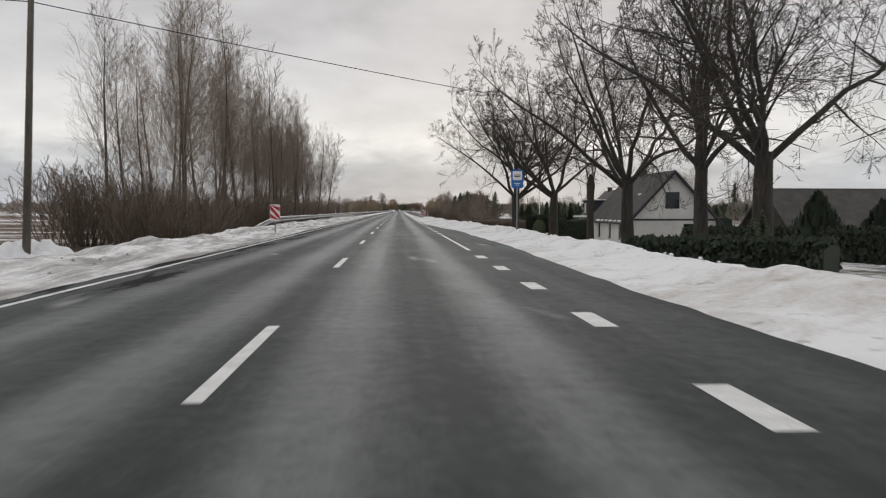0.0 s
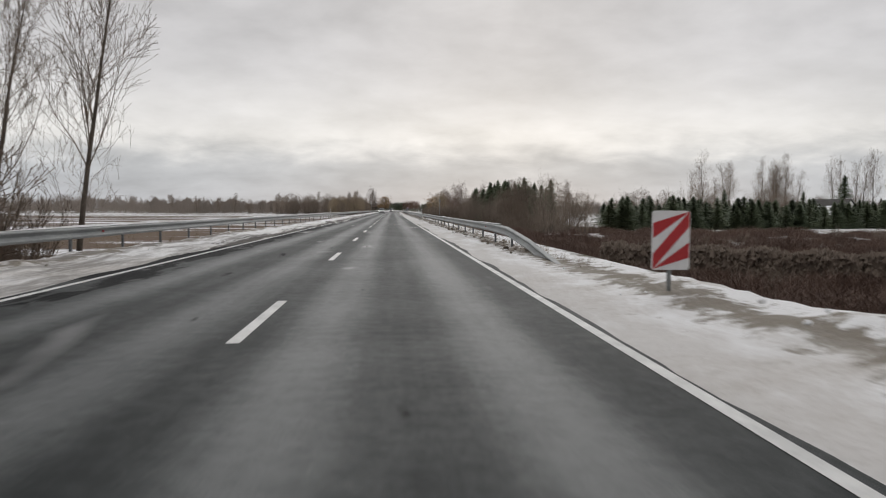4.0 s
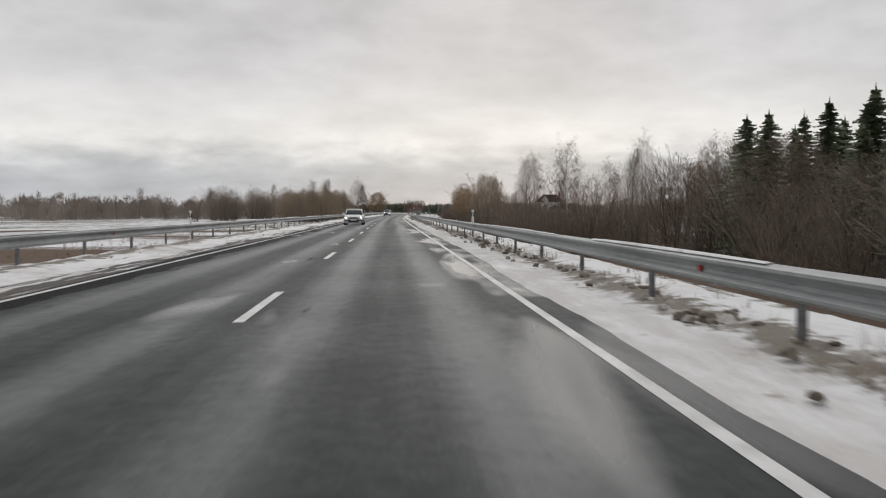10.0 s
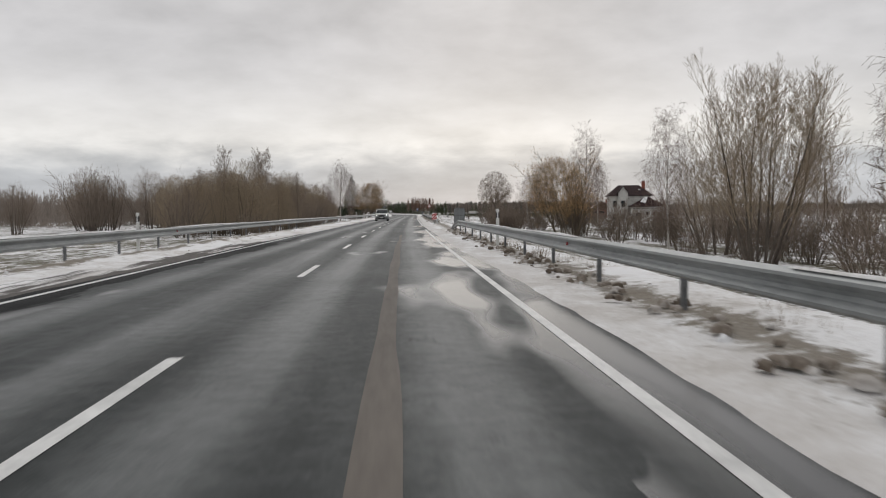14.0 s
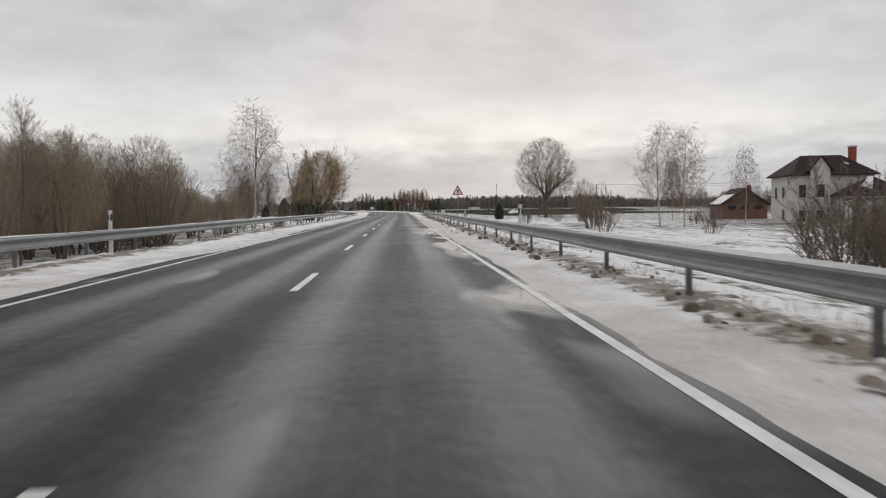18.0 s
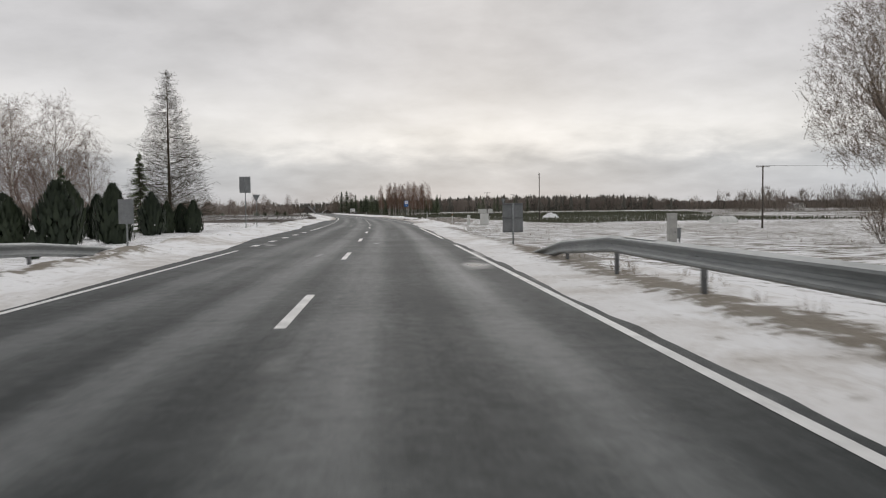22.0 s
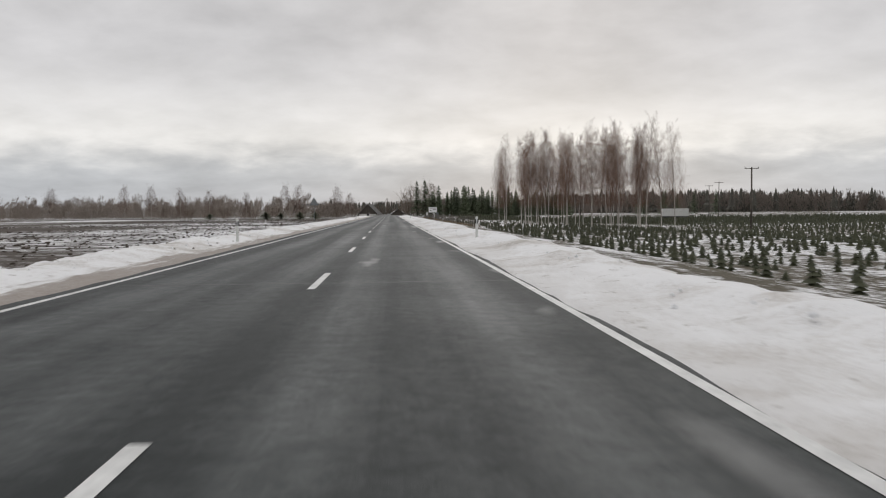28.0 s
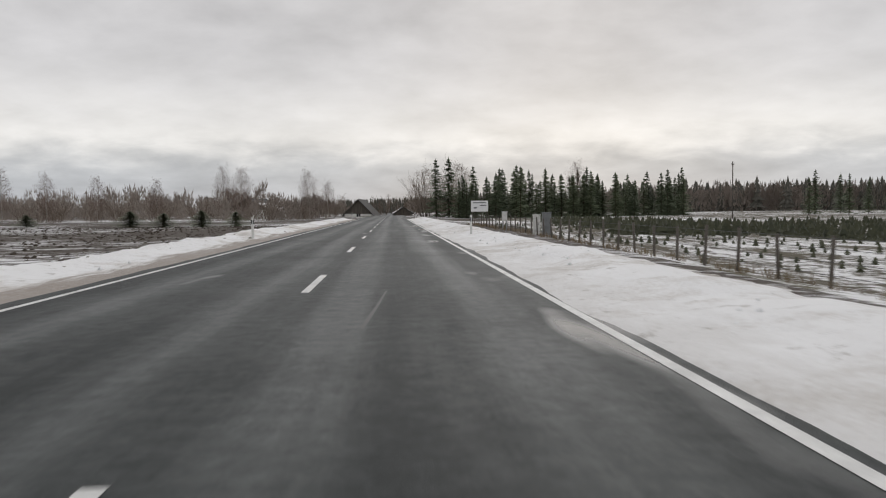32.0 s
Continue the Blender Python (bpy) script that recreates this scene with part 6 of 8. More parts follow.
def power_pole(x, y, ztop, arms, label, r=0.12, lean=0.0, legs=False):
    g = land(x, y)
    p = thing("power_pole", label, "utility pole", pose(x, y, g, 0, lean, turn(y)), group="power poles")
    h = ztop - g
    bm = bmesh.new()
    rod(bm, (0, 0, -0.5), (0, 0, h), r * 1.15, r * 0.75, 10)
    part("pole", from_bm("pole", bm, MAT_WOOD, True), p)
    if legs:
        bm = bmesh.new()
        rod(bm, (1.2, 0.6, -0.5), (0.1, 0, h * 0.92), r, r * 0.8, 8)
        part("stay", from_bm("stay", bm, MAT_WOOD, True), p)
    for z, wd in arms:
        bm = bmesh.new()
        box(bm, -wd / 2, wd / 2, -0.05, 0.05, h - z - 0.05, h - z + 0.05, 0.01)
        a = part("crossarm", from_bm("crossarm", bm, MAT_WOOD), p)
        for sx in (-0.46, 0.0, 0.46):
            bm = bmesh.new()
            rod(bm, (sx * wd, 0, h - z + 0.04), (sx * wd, 0, h - z + 0.22), 0.035, 0.05, 8)
            part("insulator", from_bm("insulator", bm, MAT_CONC, True), a)
    return p


power_pole(-13.45, 32.0, 11.5, [], "tall weathered wooden power pole in roadside snow", 0.145, 2.4)
power_pole(49.0, 808.0, 10.6, [(0.6, 0.5), (1.4, 0.5)], "tall thin wooden pole in an open field", 0.12)
power_pole(66.6, 726.3, 7.6, [(0.15, 2.2)], "wooden power pole with a crossarm in a field", 0.14)
power_pole(47.7, 888.8, 7.4, [(0.15, 2.2)], "wooden power pole with a crossarm beyond young firs", 0.14)
power_pole(43.0, 1018.0, 9.2, [(0.5, 0.5)], "thin wooden pole behind the plantation", 0.11)
power_pole(75.0, 985.0, 8.6, [(0.15, 2.4)], "wooden power pole with a crossarm beyond young firs", 0.13)
power_pole(82.0, 1015.0, 8.6, [(0.15, 2.4)], "wooden power pole with a crossarm beyond young firs", 0.13)
power_pole(88.0, 540.0, 9.5, [], "leaning wooden pole with a raking stay", 0.12, 0, True)
power_pole(52.0, 180.0, 5.6, [], "pale thin pole beside a distant house", 0.09)


def wire(name, a, b, sag, label, r=0.012):
    n = 24
    pts = [Vector(a).lerp(Vector(b), i / n) - Vector((0, 0, sag * 4 * (i / n) * (1 - i / n))) for i in range(n + 1)]
    W = Wood(1)
    W.tube(pts, [r] * (n + 1), 4, W.thick)
    thing(name, label, "cable", data=mesh(name, *clean(W.thick), MAT_WIRE))


wire("overhead_cable", (-13.0, 32.0, 9.55), (36.0, 79.0, 9.3), 0.5, "thin black overhead cable crossing above the road", 0.022)
wire("overhead_cable", (-13.0, 32.0, 9.55), (-52.0, 10.0, 9.9), 0.8, "thin black overhead cable crossing above the road", 0.022)
for dx in (-1.0, 0.0, 1.0):
    wire("power_line", (66.6 + dx, 726.3, 7.65), (140.0 + dx, 690.0, 8.4), 1.0, "thin power line between wooden poles", 0.012)


# ---- fence and young firs by the grove ----
def fence():
    f = thing("field_fence", "weathered wooden post fence with thin wires", "fence")
    bm = bmesh.new()
    rod(bm, (0, 0, -0.4), (0, 0, 1.02), 0.045, 0.04, 8)
    pm = from_bm("post", bm, MAT_WOOD, True)
    r = random.Random(3)
    ys = np.arange(846, 962, 2.0)
    tops = []
    for y in ys:
        p = at(y, 9.6)
        g = land(float(p[0]), float(p[1]))
        part("post", pm, f, m=pose(float(p[0]), float(p[1]), g + r.uniform(-0.05, 0.06), r.uniform(-3, 3), r.uniform(-3, 3), 0))
        tops.append(Vector((float(p[0]), float(p[1]), g)))
    for hgt in (0.25, 0.5, 0.75, 0.95):
        W = Wood(1)
        W.tube([t + Vector((-0.05, 0, hgt)) for t in tops], [0.006] * len(tops), 3, W.thick)
        part("wire", mesh("wire", *clean(W.thick), MAT_WIRE), f)


fence()


def young_firs():
    """Rows of small fir trees, knee to waist high, each a few whorls of needle tufts."""
    r = random.Random(9)
    V, F = [], []

    def fir(x, y, h, whorls):
        z = land(x, y) - 0.05
        for k in range(whorls):
            f = k / whorls
            w = h * 0.36 * (1 - f) + 0.05
            m, a0 = 5, r.uniform(0, 6)
            b = len(V)
            for j in range(m):
                a = a0 + 6.283 * j / m
                q = w * r.uniform(0.6, 1.2)
                V.append((x + math.cos(a) * q, y + math.sin(a) * q, z + h * f + r.uniform(0, 0.1) * h))
            V.append((x, y, z + h * min(1, f + 1.6 / whorls)))
            F.extend((b + j, b + (j + 1) % m, b + m) for j in range(m))
    for i in range(108 + 82):
        y = 785 + 0.75 * i if i < 108 else 866 + 1.15 * (i - 108)
        c = float(np.interp(y, _gy, _gx))
        for j in range(29):
            x = c + 10.3 + 1.72 * j + r.uniform(-0.15, 0.15)
            if r.random() < (0.34 if y < 866 else 0.4) or (y > 840 and x < c + 10.4):
                continue
            fir(x, y + r.uniform(-0.15, 0.15), r.uniform(0.28, 0.58) if y < 866 else r.uniform(0.18, 0.42), 5 if y < 866 else 3)
    for i in range(80):
        y = 790 + 2.4 * i
        for j in range(44):
            x = 44 + 1.9 * j + r.uniform(-0.4, 0.4)
            fir(x, y + r.uniform(-0.4, 0.4), r.uniform(0.45, 0.85), 3)
    for i in range(3):
        p = at(875 + 3.2 * i + r.uniform(-1, 1), 10.6 + r.uniform(0, 1.5))
        fir(float(p[0]), float(p[1]), r.uniform(0.6, 1.1), 6)
    thing("young_firs", "rows of small green firs planted in snow", "plantation", kind="stuff", data=mesh("young_firs", V, F, NEEDLE_YOUNG))


young_firs()


def fir_field():
    """Close-set young firs covering the ground beyond the fence."""
    r = random.Random(77)
    V, F = [], []
    for _ in range(3200):
        y = 928 + 62 * r.random() ** 1.4
        x = r.uniform(5, 150)
        h, z = r.uniform(0.6, 1.15), land(x, y) - 0.05
        for k, (f, w) in enumerate(((0.0, 0.42), (0.3, 0.32), (0.58, 0.2))):
            b, a0 = len(V), r.uniform(0, 6)
            for j in range(6):
                q = h * w * (r.uniform(0.9, 1.3) if j % 2 else r.uniform(0.4, 0.65))
                V.append((x + math.cos(a0 + 1.047 * j) * q, y + math.sin(a0 + 1.047 * j) * q, z + h * f))
            V.append((x, y, z + h * min(1.0, f + 0.46)))
            F += [(b + j, b + (j + 1) % 6, b + 6) for j in range(6)]
    thing("fir_field", "close-set young firs beyond a snowy strip", "plantation", kind="stuff", data=mesh("fir_field", V, F, NEEDLE_YOUNG))


fir_field()


def dry_grass():
    """Tufts of last year's grass along the rails, the fence and the ditch."""
    r = random.Random(12)
    V, F = [], []

    def tuft(x, y, z, h, n):
        for _ in range(n):
            a, q = r.uniform(0, 6.28), r.uniform(0.02, 0.13)
            bx, by = x + math.cos(a) * q, y + math.sin(a) * q
            l, g = r.uniform(0.1, 0.5) * h, r.uniform(0.6, 1.1) * h
            b = len(V)
            V.extend([(bx - 0.008, by, z - 0.05), (bx + 0.008, by + 0.006, z - 0.05), (bx, by - 0.01, z - 0.05), (bx + math.cos(a) * l, by + math.sin(a) * l, z + g)])
            F.extend([(b, b + 1, b + 3), (b + 1, b + 2, b + 3), (b + 2, b, b + 3)])
    for i in range(1500):
        side = 1 if r.random() < 0.62 else -1
        y = r.uniform(120, 630)
        if side > 0 and 436 < y < 464:
            continue
        u = side * ((5.4 if side > 0 else 6.9) + abs(r.gauss(0, 0.5)))
        p = at(y, u)
        tuft(float(p[0]), float(p[1]), 0.02 - max(0, abs(u) - 6.4) * 0.25, r.uniform(0.12, 0.34), 7)
    for i in range(420):
        p = at(r.uniform(846, 962), 9.6 + r.gauss(0, 0.35))
        tuft(float(p[0]), float(p[1]), land(float(p[0]), float(p[1])), r.uniform(0.15, 0.4), 8)
    for i in range(900):
        x, y = r.uniform(10, 60), r.uniform(540, 780)
        tuft(x, y, land(x, y), r.uniform(0.1, 0.3), 6)
    for i in range(900):
        x, y = r.uniform(-40, -9), r.uniform(120, 430)
        tuft(x, y, land(x, y), r.uniform(0.25, 0.6), 8)
    thing("dry_grass", "tufts of dry straw-coloured grass poking through snow", "grass", kind="stuff", data=mesh("dry_grass", V, F, twig_mat("dry_grass_blades", (0.14, 0.10, 0.055), (0.27, 0.205, 0.12))))


dry_grass()


# ---- houses ----
MAT_RENDERW = plain("whitewashed_wall", (0.66, 0.65, 0.62), (0.82, 0.81, 0.78), 0.7, 0.85, bump=0.2)
MAT_ETERNIT = plain("dark_roof_sheets", (0.045, 0.042, 0.040), (0.095, 0.088, 0.082), 1.2, 0.8, bump=0.3)
MAT_ROOFRED = plain("dark_red_roof_tiles", (0.022, 0.014, 0.015), (0.050, 0.028, 0.028), 2.2, 0.8, bump=0.4, spec=0.15)
MAT_BOARDS = plain("dark_blue_boards", (0.026, 0.030, 0.042), (0.050, 0.056, 0.072), 2, 0.7, bump=0.2, stretch=(6, 6, 0.2))
MAT_GLASS = plain("dark_window_glass", (0.012, 0.014, 0.016), (0.03, 0.034, 0.04), 1, 0.08, bump=0)
MAT_TRIM = plain("white_trim", (0.60, 0.60, 0.58), (0.74, 0.74, 0.72), 3, 0.6, bump=0.05)
MAT_CHIM = plain("red_chimney_brick", (0.20, 0.055, 0.035), (0.32, 0.095, 0.06), 3, 0.85, bump=0.4)
MAT_STONE = plain("dark_stone", (0.05, 0.048, 0.046), (0.12, 0.115, 0.11), 9.0, 0.8, bump=0.4)
MAT_DARKWOOD = plain("brown_timber", (0.060, 0.036, 0.022), (0.13, 0.085, 0.052), 3, 0.8, bump=0.3, stretch=(4, 4, 0.3))


def brick_mat(name, a, b, mortar):
    M = Mat(name, 0.88)
    g = M.n("ShaderNodeTexCoord")
    sep, comb = M.n("ShaderNodeSeparateXYZ"), M.n("ShaderNodeCombineXYZ")
    M.link(g.outputs["Object"], sep.inputs[0])
    M.link(M.math("ADD", sep.outputs[0], sep.outputs[1]), comb.inputs[0])
    M.link(sep.outputs[2], comb.inputs[1])
    br = M.n("ShaderNodeTexBrick", Scale=1.0)
    br.inputs["Color1"].default_value, br.inputs["Color2"].default_value, br.inputs["Mortar"].default_value = (*a, 1), (*b, 1), (*mortar, 1)
    br.inputs["Brick Width"].default_value, br.inputs["Row Height"].default_value, br.inputs["Mortar Size"].default_value = 0.26, 0.085, 0.008
    M.link(comb.outputs[0], br.inputs["Vector"])
    n = M.noise(M.coords("Object"), 0.9, 5, 0.6)
    M.colour(M.mix(0.35, br.outputs[0], M.ramp(n, [(0.3, 0.25), (0.7, 0.9)]), "MULTIPLY"))
    M.bump(br.outputs[1], -0.3, 0.01)
    return M.m


MAT_SILICATE = brick_mat("white_silicate_brick", (0.62, 0.61, 0.58), (0.74, 0.73, 0.70), (0.5, 0.49, 0.47))
MAT_REDBRICK = brick_mat("red_brick", (0.17, 0.060, 0.042), (0.23, 0.085, 0.058), (0.30, 0.27, 0.24))


def wall_with_holes(L, H, T, holes):
    """A wall along x from 0 to L, of thickness T towards +y, with openings (x0, x1, z0, z1) cut right through."""
    bm = bmesh.new()
    xs = sorted({0, L, *[h[0] for h in holes], *[h[1] for h in holes]})
    zs = sorted({0, H, *[h[2] for h in holes], *[h[3] for h in holes]})
    for x0, x1 in zip(xs, xs[1:]):
        for z0, z1 in zip(zs, zs[1:]):
            if not any(h[0] - 1e-6 <= x0 and x1 <= h[1] + 1e-6 and h[2] - 1e-6 <= z0 and z1 <= h[3] + 1e-6 for h in holes):
                box(bm, x0, x1, 0, T, z0, z1)
    bmesh.ops.remove_doubles(bm, verts=bm.verts, dist=1e-4)
    return bm


def window(parent, m, w, h, frame_mat, T=0.3):
    """A window in an opening: frame, crossbar, sill and pane; origin at the opening's lower corner on the outer face."""
    bm = bmesh.new()
    fw = 0.07
    for a in ((0, fw, 0, h), (w - fw, w, 0, h), (fw, w - fw, 0, fw), (fw, w - fw, h - fw, h), (w / 2 - 0.025, w / 2 + 0.025, fw, h - fw)):
        box(bm, a[0], a[1], 0.08, 0.14, a[2], a[3])
    wd = part("window", from_bm("window", bm, frame_mat), parent, m=m)
    bm = bmesh.new()
    box(bm, fw * 0.5, w - fw * 0.5, 0.10, 0.115, fw * 0.5, h - fw * 0.5)
    part("pane", from_bm("pane", bm, MAT_GLASS), wd)
    bm = bmesh.new()
    box(bm, -0.05, w + 0.05, -0.06, 0.08, -0.05, 0.0)
    part("sill", from_bm("sill", bm, frame_mat), wd)


def gable_roof(w, l, h, over, t):
    """Two roof slabs over a plan w by l (ridge along y), rising h above the eaves."""
    out = []
    for s in (-1, 1):
        bm = bmesh.new()
        d = Vector((s * (w / 2 + over), 0, -h * over / (w / 2)))
        r = Vector((0, 0, h))
        n = Vector((s * h, 0, w / 2)).normalized() * t
        P = [r, d]
        v = []
        for yy in (-over, l + over):
            for p in P:
                v.append(bm.verts.new(p + Vector((0, yy, 0))))
                v.append(bm.verts.new(p + Vector((0, yy, 0)) + n))
        for q in ((0, 2, 3, 1), (4, 5, 7, 6), (0, 4, 6, 2), (1, 3, 7, 5), (0, 1, 5, 4), (2, 6, 7, 3)):
            bm.faces.new([v[i] for i in q])
        bmesh.ops.recalc_face_normals(bm, faces=bm.faces)
        out.append(bm)
    return out


def gable(w, h, T):
    """The triangle of wall under a gable."""
    bm = bmesh.new()
    a = [bm.verts.new(p) for p in ((0, 0, 0), (w, 0, 0), (w / 2, 0, h))]
    b = [bm.verts.new(p) for p in ((0, T, 0), (w, T, 0), (w / 2, T, h))]
    bm.faces.new(a)
    bm.faces.new(b[::-1])
    for i in range(3):
        bm.faces.new((a[(i + 1) % 3], a[i], b[i], b[(i + 1) % 3]))
    bmesh.ops.recalc_face_normals(bm, faces=bm.faces)
    return bm


def house(name, label, x, y, z, rot, w, l, wall_h, roof_h, wall_mat, roof_mat, gable_mat=None, front=(), side=(), over=0.4, chimney=None, frame_mat=None, snow=(), far_side=()):
    """A gabled house: plan w (x) by l (y), front gable at y = 0. front and side: openings (x0, x1, z0, z1)."""
    T = 0.3
    hs = thing(name, label, "house", pose(x, y, z, 0, 0, rot), group="houses")
    frame_mat = frame_mat or MAT_TRIM
    for nm, m, L, holes in (("front_wall", pose(0, 0, 0), w, front), ("rear_wall", pose(w, l, 0, 0, 0, 180), w, ()),
                            ("side_wall", pose(0, l - T, 0, 0, 0, -90), l - 2 * T, side), ("side_wall", pose(w, T, 0, 0, 0, 90), l - 2 * T, far_side)):
        wl = part(nm, from_bm(nm, wall_with_holes(L, wall_h, T, list(holes)), wall_mat), hs, m=m)
        for a, b, c, d in holes:
            window(wl, pose(a, 0, c), b - a, d - c, frame_mat)
    for yy, r in ((0, 0), (l, 180)):
        part("gable", from_bm("gable", gable(w, roof_h, T), gable_mat or wall_mat), hs, m=pose(0 if r == 0 else w, yy, wall_h, 0, 0, r))
    bm = bmesh.new()
    box(bm, T, w - T, T, l - T, 0.0, 0.1)
    part("floor", from_bm("floor", bm, MAT_DARKWOOD), hs)
    for k, bm in enumerate(gable_roof(w, l, roof_h, over, 0.16)):
        rf = part("roof", from_bm("roof", bm, roof_mat), hs, m=pose(w / 2, 0, wall_h))
        if k in snow:
            s = -1 if k == 0 else 1
            V, F = [], []
            rr = random.Random(4)
            hp = Vector((s * roof_h, 0, w / 2)).normalized()
            n, mm = 10, 14
            for i in range(n + 1):
                for j in range(mm + 1):
                    f = 0.35 + 0.62 * i / n
                    yy = l * (0.04 + 0.9 * j / mm)
                    p = Vector((s * (w / 2 + over) * f, yy, roof_h - (roof_h + roof_h * over / (w / 2)) * f)) + hp * (0.165 + (0.09 if 0 < i < n and 0 < j < mm and rr.random() < 0.8 else -0.02))
                    V.append(p)
            F = [(i * (mm + 1) + j, i * (mm + 1) + j + 1, (i + 1) * (mm + 1) + j + 1, (i + 1) * (mm + 1) + j) for i in range(n) for j in range(mm)]
            part("snow_patch", mesh("snow_patch", V, F, MAT_SNOWCAP, smooth=True), rf)
    bm = bmesh.new()
    box(bm, w / 2 - 0.09, w / 2 + 0.09, -over, l + over, wall_h + roof_h + 0.06, wall_h + roof_h + 0.2, 0.03)
    part("ridge_cap", from_bm("ridge_cap", bm, roof_mat), hs)
    if chimney:
        cx, cy, cz, cm = chimney
        bm = bmesh.new()
        box(bm, cx - 0.3, cx + 0.3, cy - 0.3, cy + 0.3, wall_h, cz, 0.02)
        ch = part("chimney", from_bm("chimney", bm, cm), hs)
        bm = bmesh.new()
        box(bm, cx - 0.37, cx + 0.37, cy - 0.37, cy + 0.37, cz, cz + 0.12, 0.02)
        part("chimney_cap", from_bm("chimney_cap", bm, MAT_CONC), ch)
    return hs


wh = house("white_house", "low whitewashed old house with a dark sheet roof", 21.2, 65.4, -2.1, 0, 7.4, 13.6, 2.55, 4.0, MAT_RENDERW, MAT_ETERNIT, MAT_RENDERW,
      front=((4.6, 5.9, 0.7, 2.2),), side=((2.2, 3.0, 0.8, 2.1), (6.2, 7.0, 0.8, 2.1), (9.6, 10.4, 0.8, 2.1)), chimney=(3.7, 8.6, 7.2, MAT_STONE), frame_mat=MAT_DARKWOOD)
# dark band and window on the white gable, barge boards, snow left along the eaves
bm = bmesh.new()
box(bm, -0.02, 7.42, -0.05, -0.004, 2.48, 2.62, 0.01)
part("band", from_bm("band", bm, MAT_BOARDS), wh, "dark board across the gable")
bm = bmesh.new()
box(bm, 3.0, 4.2, -0.05, -0.004, 3.5, 4.9, 0.01)
part("gable_window", from_bm("gable_window", bm, MAT_GLASS), wh, "dark attic window")
for s_ in (-1, 1):
    bm = bmesh.new()
    rod(bm, (3.7, -0.38, 6.62), (3.7 + s_ * 4.1, -0.38, 2.16), 0.11, n=4)
    part("barge_board", from_bm("barge_board", bm, MAT_BOARDS), wh)
rr_ = random.Random(8)
for k in range(9):
    f_, y_ = (0.985, 0.6 + 1.5 * k) if k < 7 else (0.45 + 0.2 * (k - 7), 3.5 + 2.0 * (k - 7))
    bm = bmesh.new()
    bmesh.ops.create_icosphere(bm, subdivisions=2, radius=1.0, matrix=Matrix.Translation((3.7 - 4.1 * f_, y_, 6.75 - 4.43 * f_)) @ Matrix.Diagonal((0.16, rr_.uniform(0.35, 0.8), 0.11, 1)))
    part("snow_patch", from_bm("snow_patch", bm, MAT_SNOWCAP, True), wh)
dh = house("dark_house", "dark boarded house with a steep snowy roof", 28.6, 109.5, -2.4, -4, 7.8, 11.0, 2.5, 3.9, MAT_BOARDS, MAT_ETERNIT, MAT_BOARDS,
           front=((4.3, 5.4, 0.8, 2.0),), chimney=(3.9, 7.5, 7.0, MAT_ETERNIT))
# porch roof with snow round its front, and a dormer
bm = bmesh.new()
box(bm, -2.6, 10.2, -2.4, 0.1, 2.5, 2.67, 0.04)
pr = part("porch_roof", from_bm("porch_roof", bm, MAT_ETERNIT), dh)
bm = bmesh.new()
box(bm, -2.7, 10.3, -2.5, 0.0, 2.68, 2.90, 0.08)
part("snow_cover", from_bm("snow_cover", bm, MAT_SNOWCAP, True), pr)
for px in (-2.3, 2.0, 6.0, 9.9):
    bm = bmesh.new()
    box(bm, px - 0.07, px + 0.07, -2.3, -2.16, 0.0, 2.5)
    part("porch_post", from_bm("porch_post", bm, MAT_BOARDS), dh)
bm = bmesh.new()
box(bm, -0.4, 1.8, 2.2, 4.8, 3.0, 4.9)
dm = part("dormer", from_bm("dormer", bm, MAT_BOARDS), dh)
bm = bmesh.new()
box(bm, -0.42, -0.38, 2.7, 4.3, 3.2, 4.7)
part("dormer_window", from_bm("dormer_window", bm, MAT_TRIM), dm)
bm = bmesh.new()
box(bm, -0.7, 3.0, 2.0, 5.0, 4.9, 5.05, 0.03)
part("dormer_roof", from_bm("dormer_roof", bm, MAT_ETERNIT), dm)
bm = bmesh.new()
box(bm, -0.75, 2.6, 2.0, 5.0, 5.06, 5.22, 0.07)
part("dormer_snow", from_bm("dormer_snow", bm, MAT_SNOWCAP, True), dm)
bm = bmesh.new()
box(bm, 3.2, 4.2, -0.04, -0.005, 3.3, 4.5)
part("gable_window", from_bm("gable_window", bm, MAT_TRIM), dh)


def hip_roof(w, l, h, over, ridge, t=0.14):
    """A hipped roof over w by l, ridge along x of the given length."""
    bm = bmesh.new()
    x0, x1, y0, y1 = -over, w + over, -over, l + over
    lo = [bm.verts.new(p) for p in ((x0, y0, 0), (x1, y0, 0), (x1, y1, 0), (x0, y1, 0))]
    dn = [bm.verts.new((v.co.x, v.co.y, -t)) for v in lo]
    r0, r1 = bm.verts.new(((w - ridge) / 2, l / 2, h)), bm.verts.new(((w + ridge) / 2, l / 2, h))
    for q in ((lo[0], lo[1], r1, r0), (lo[2], lo[3], r0, r1), (lo[1], lo[2], r1), (lo[3], lo[0], r0), tuple(dn[::-1])):
        bm.faces.new(q)
    for i in range(4):
        bm.faces.new((lo[(i + 1) % 4], lo[i], dn[i], dn[(i + 1) % 4]))
    bmesh.ops.recalc_face_normals(bm, faces=bm.faces)
    return bm


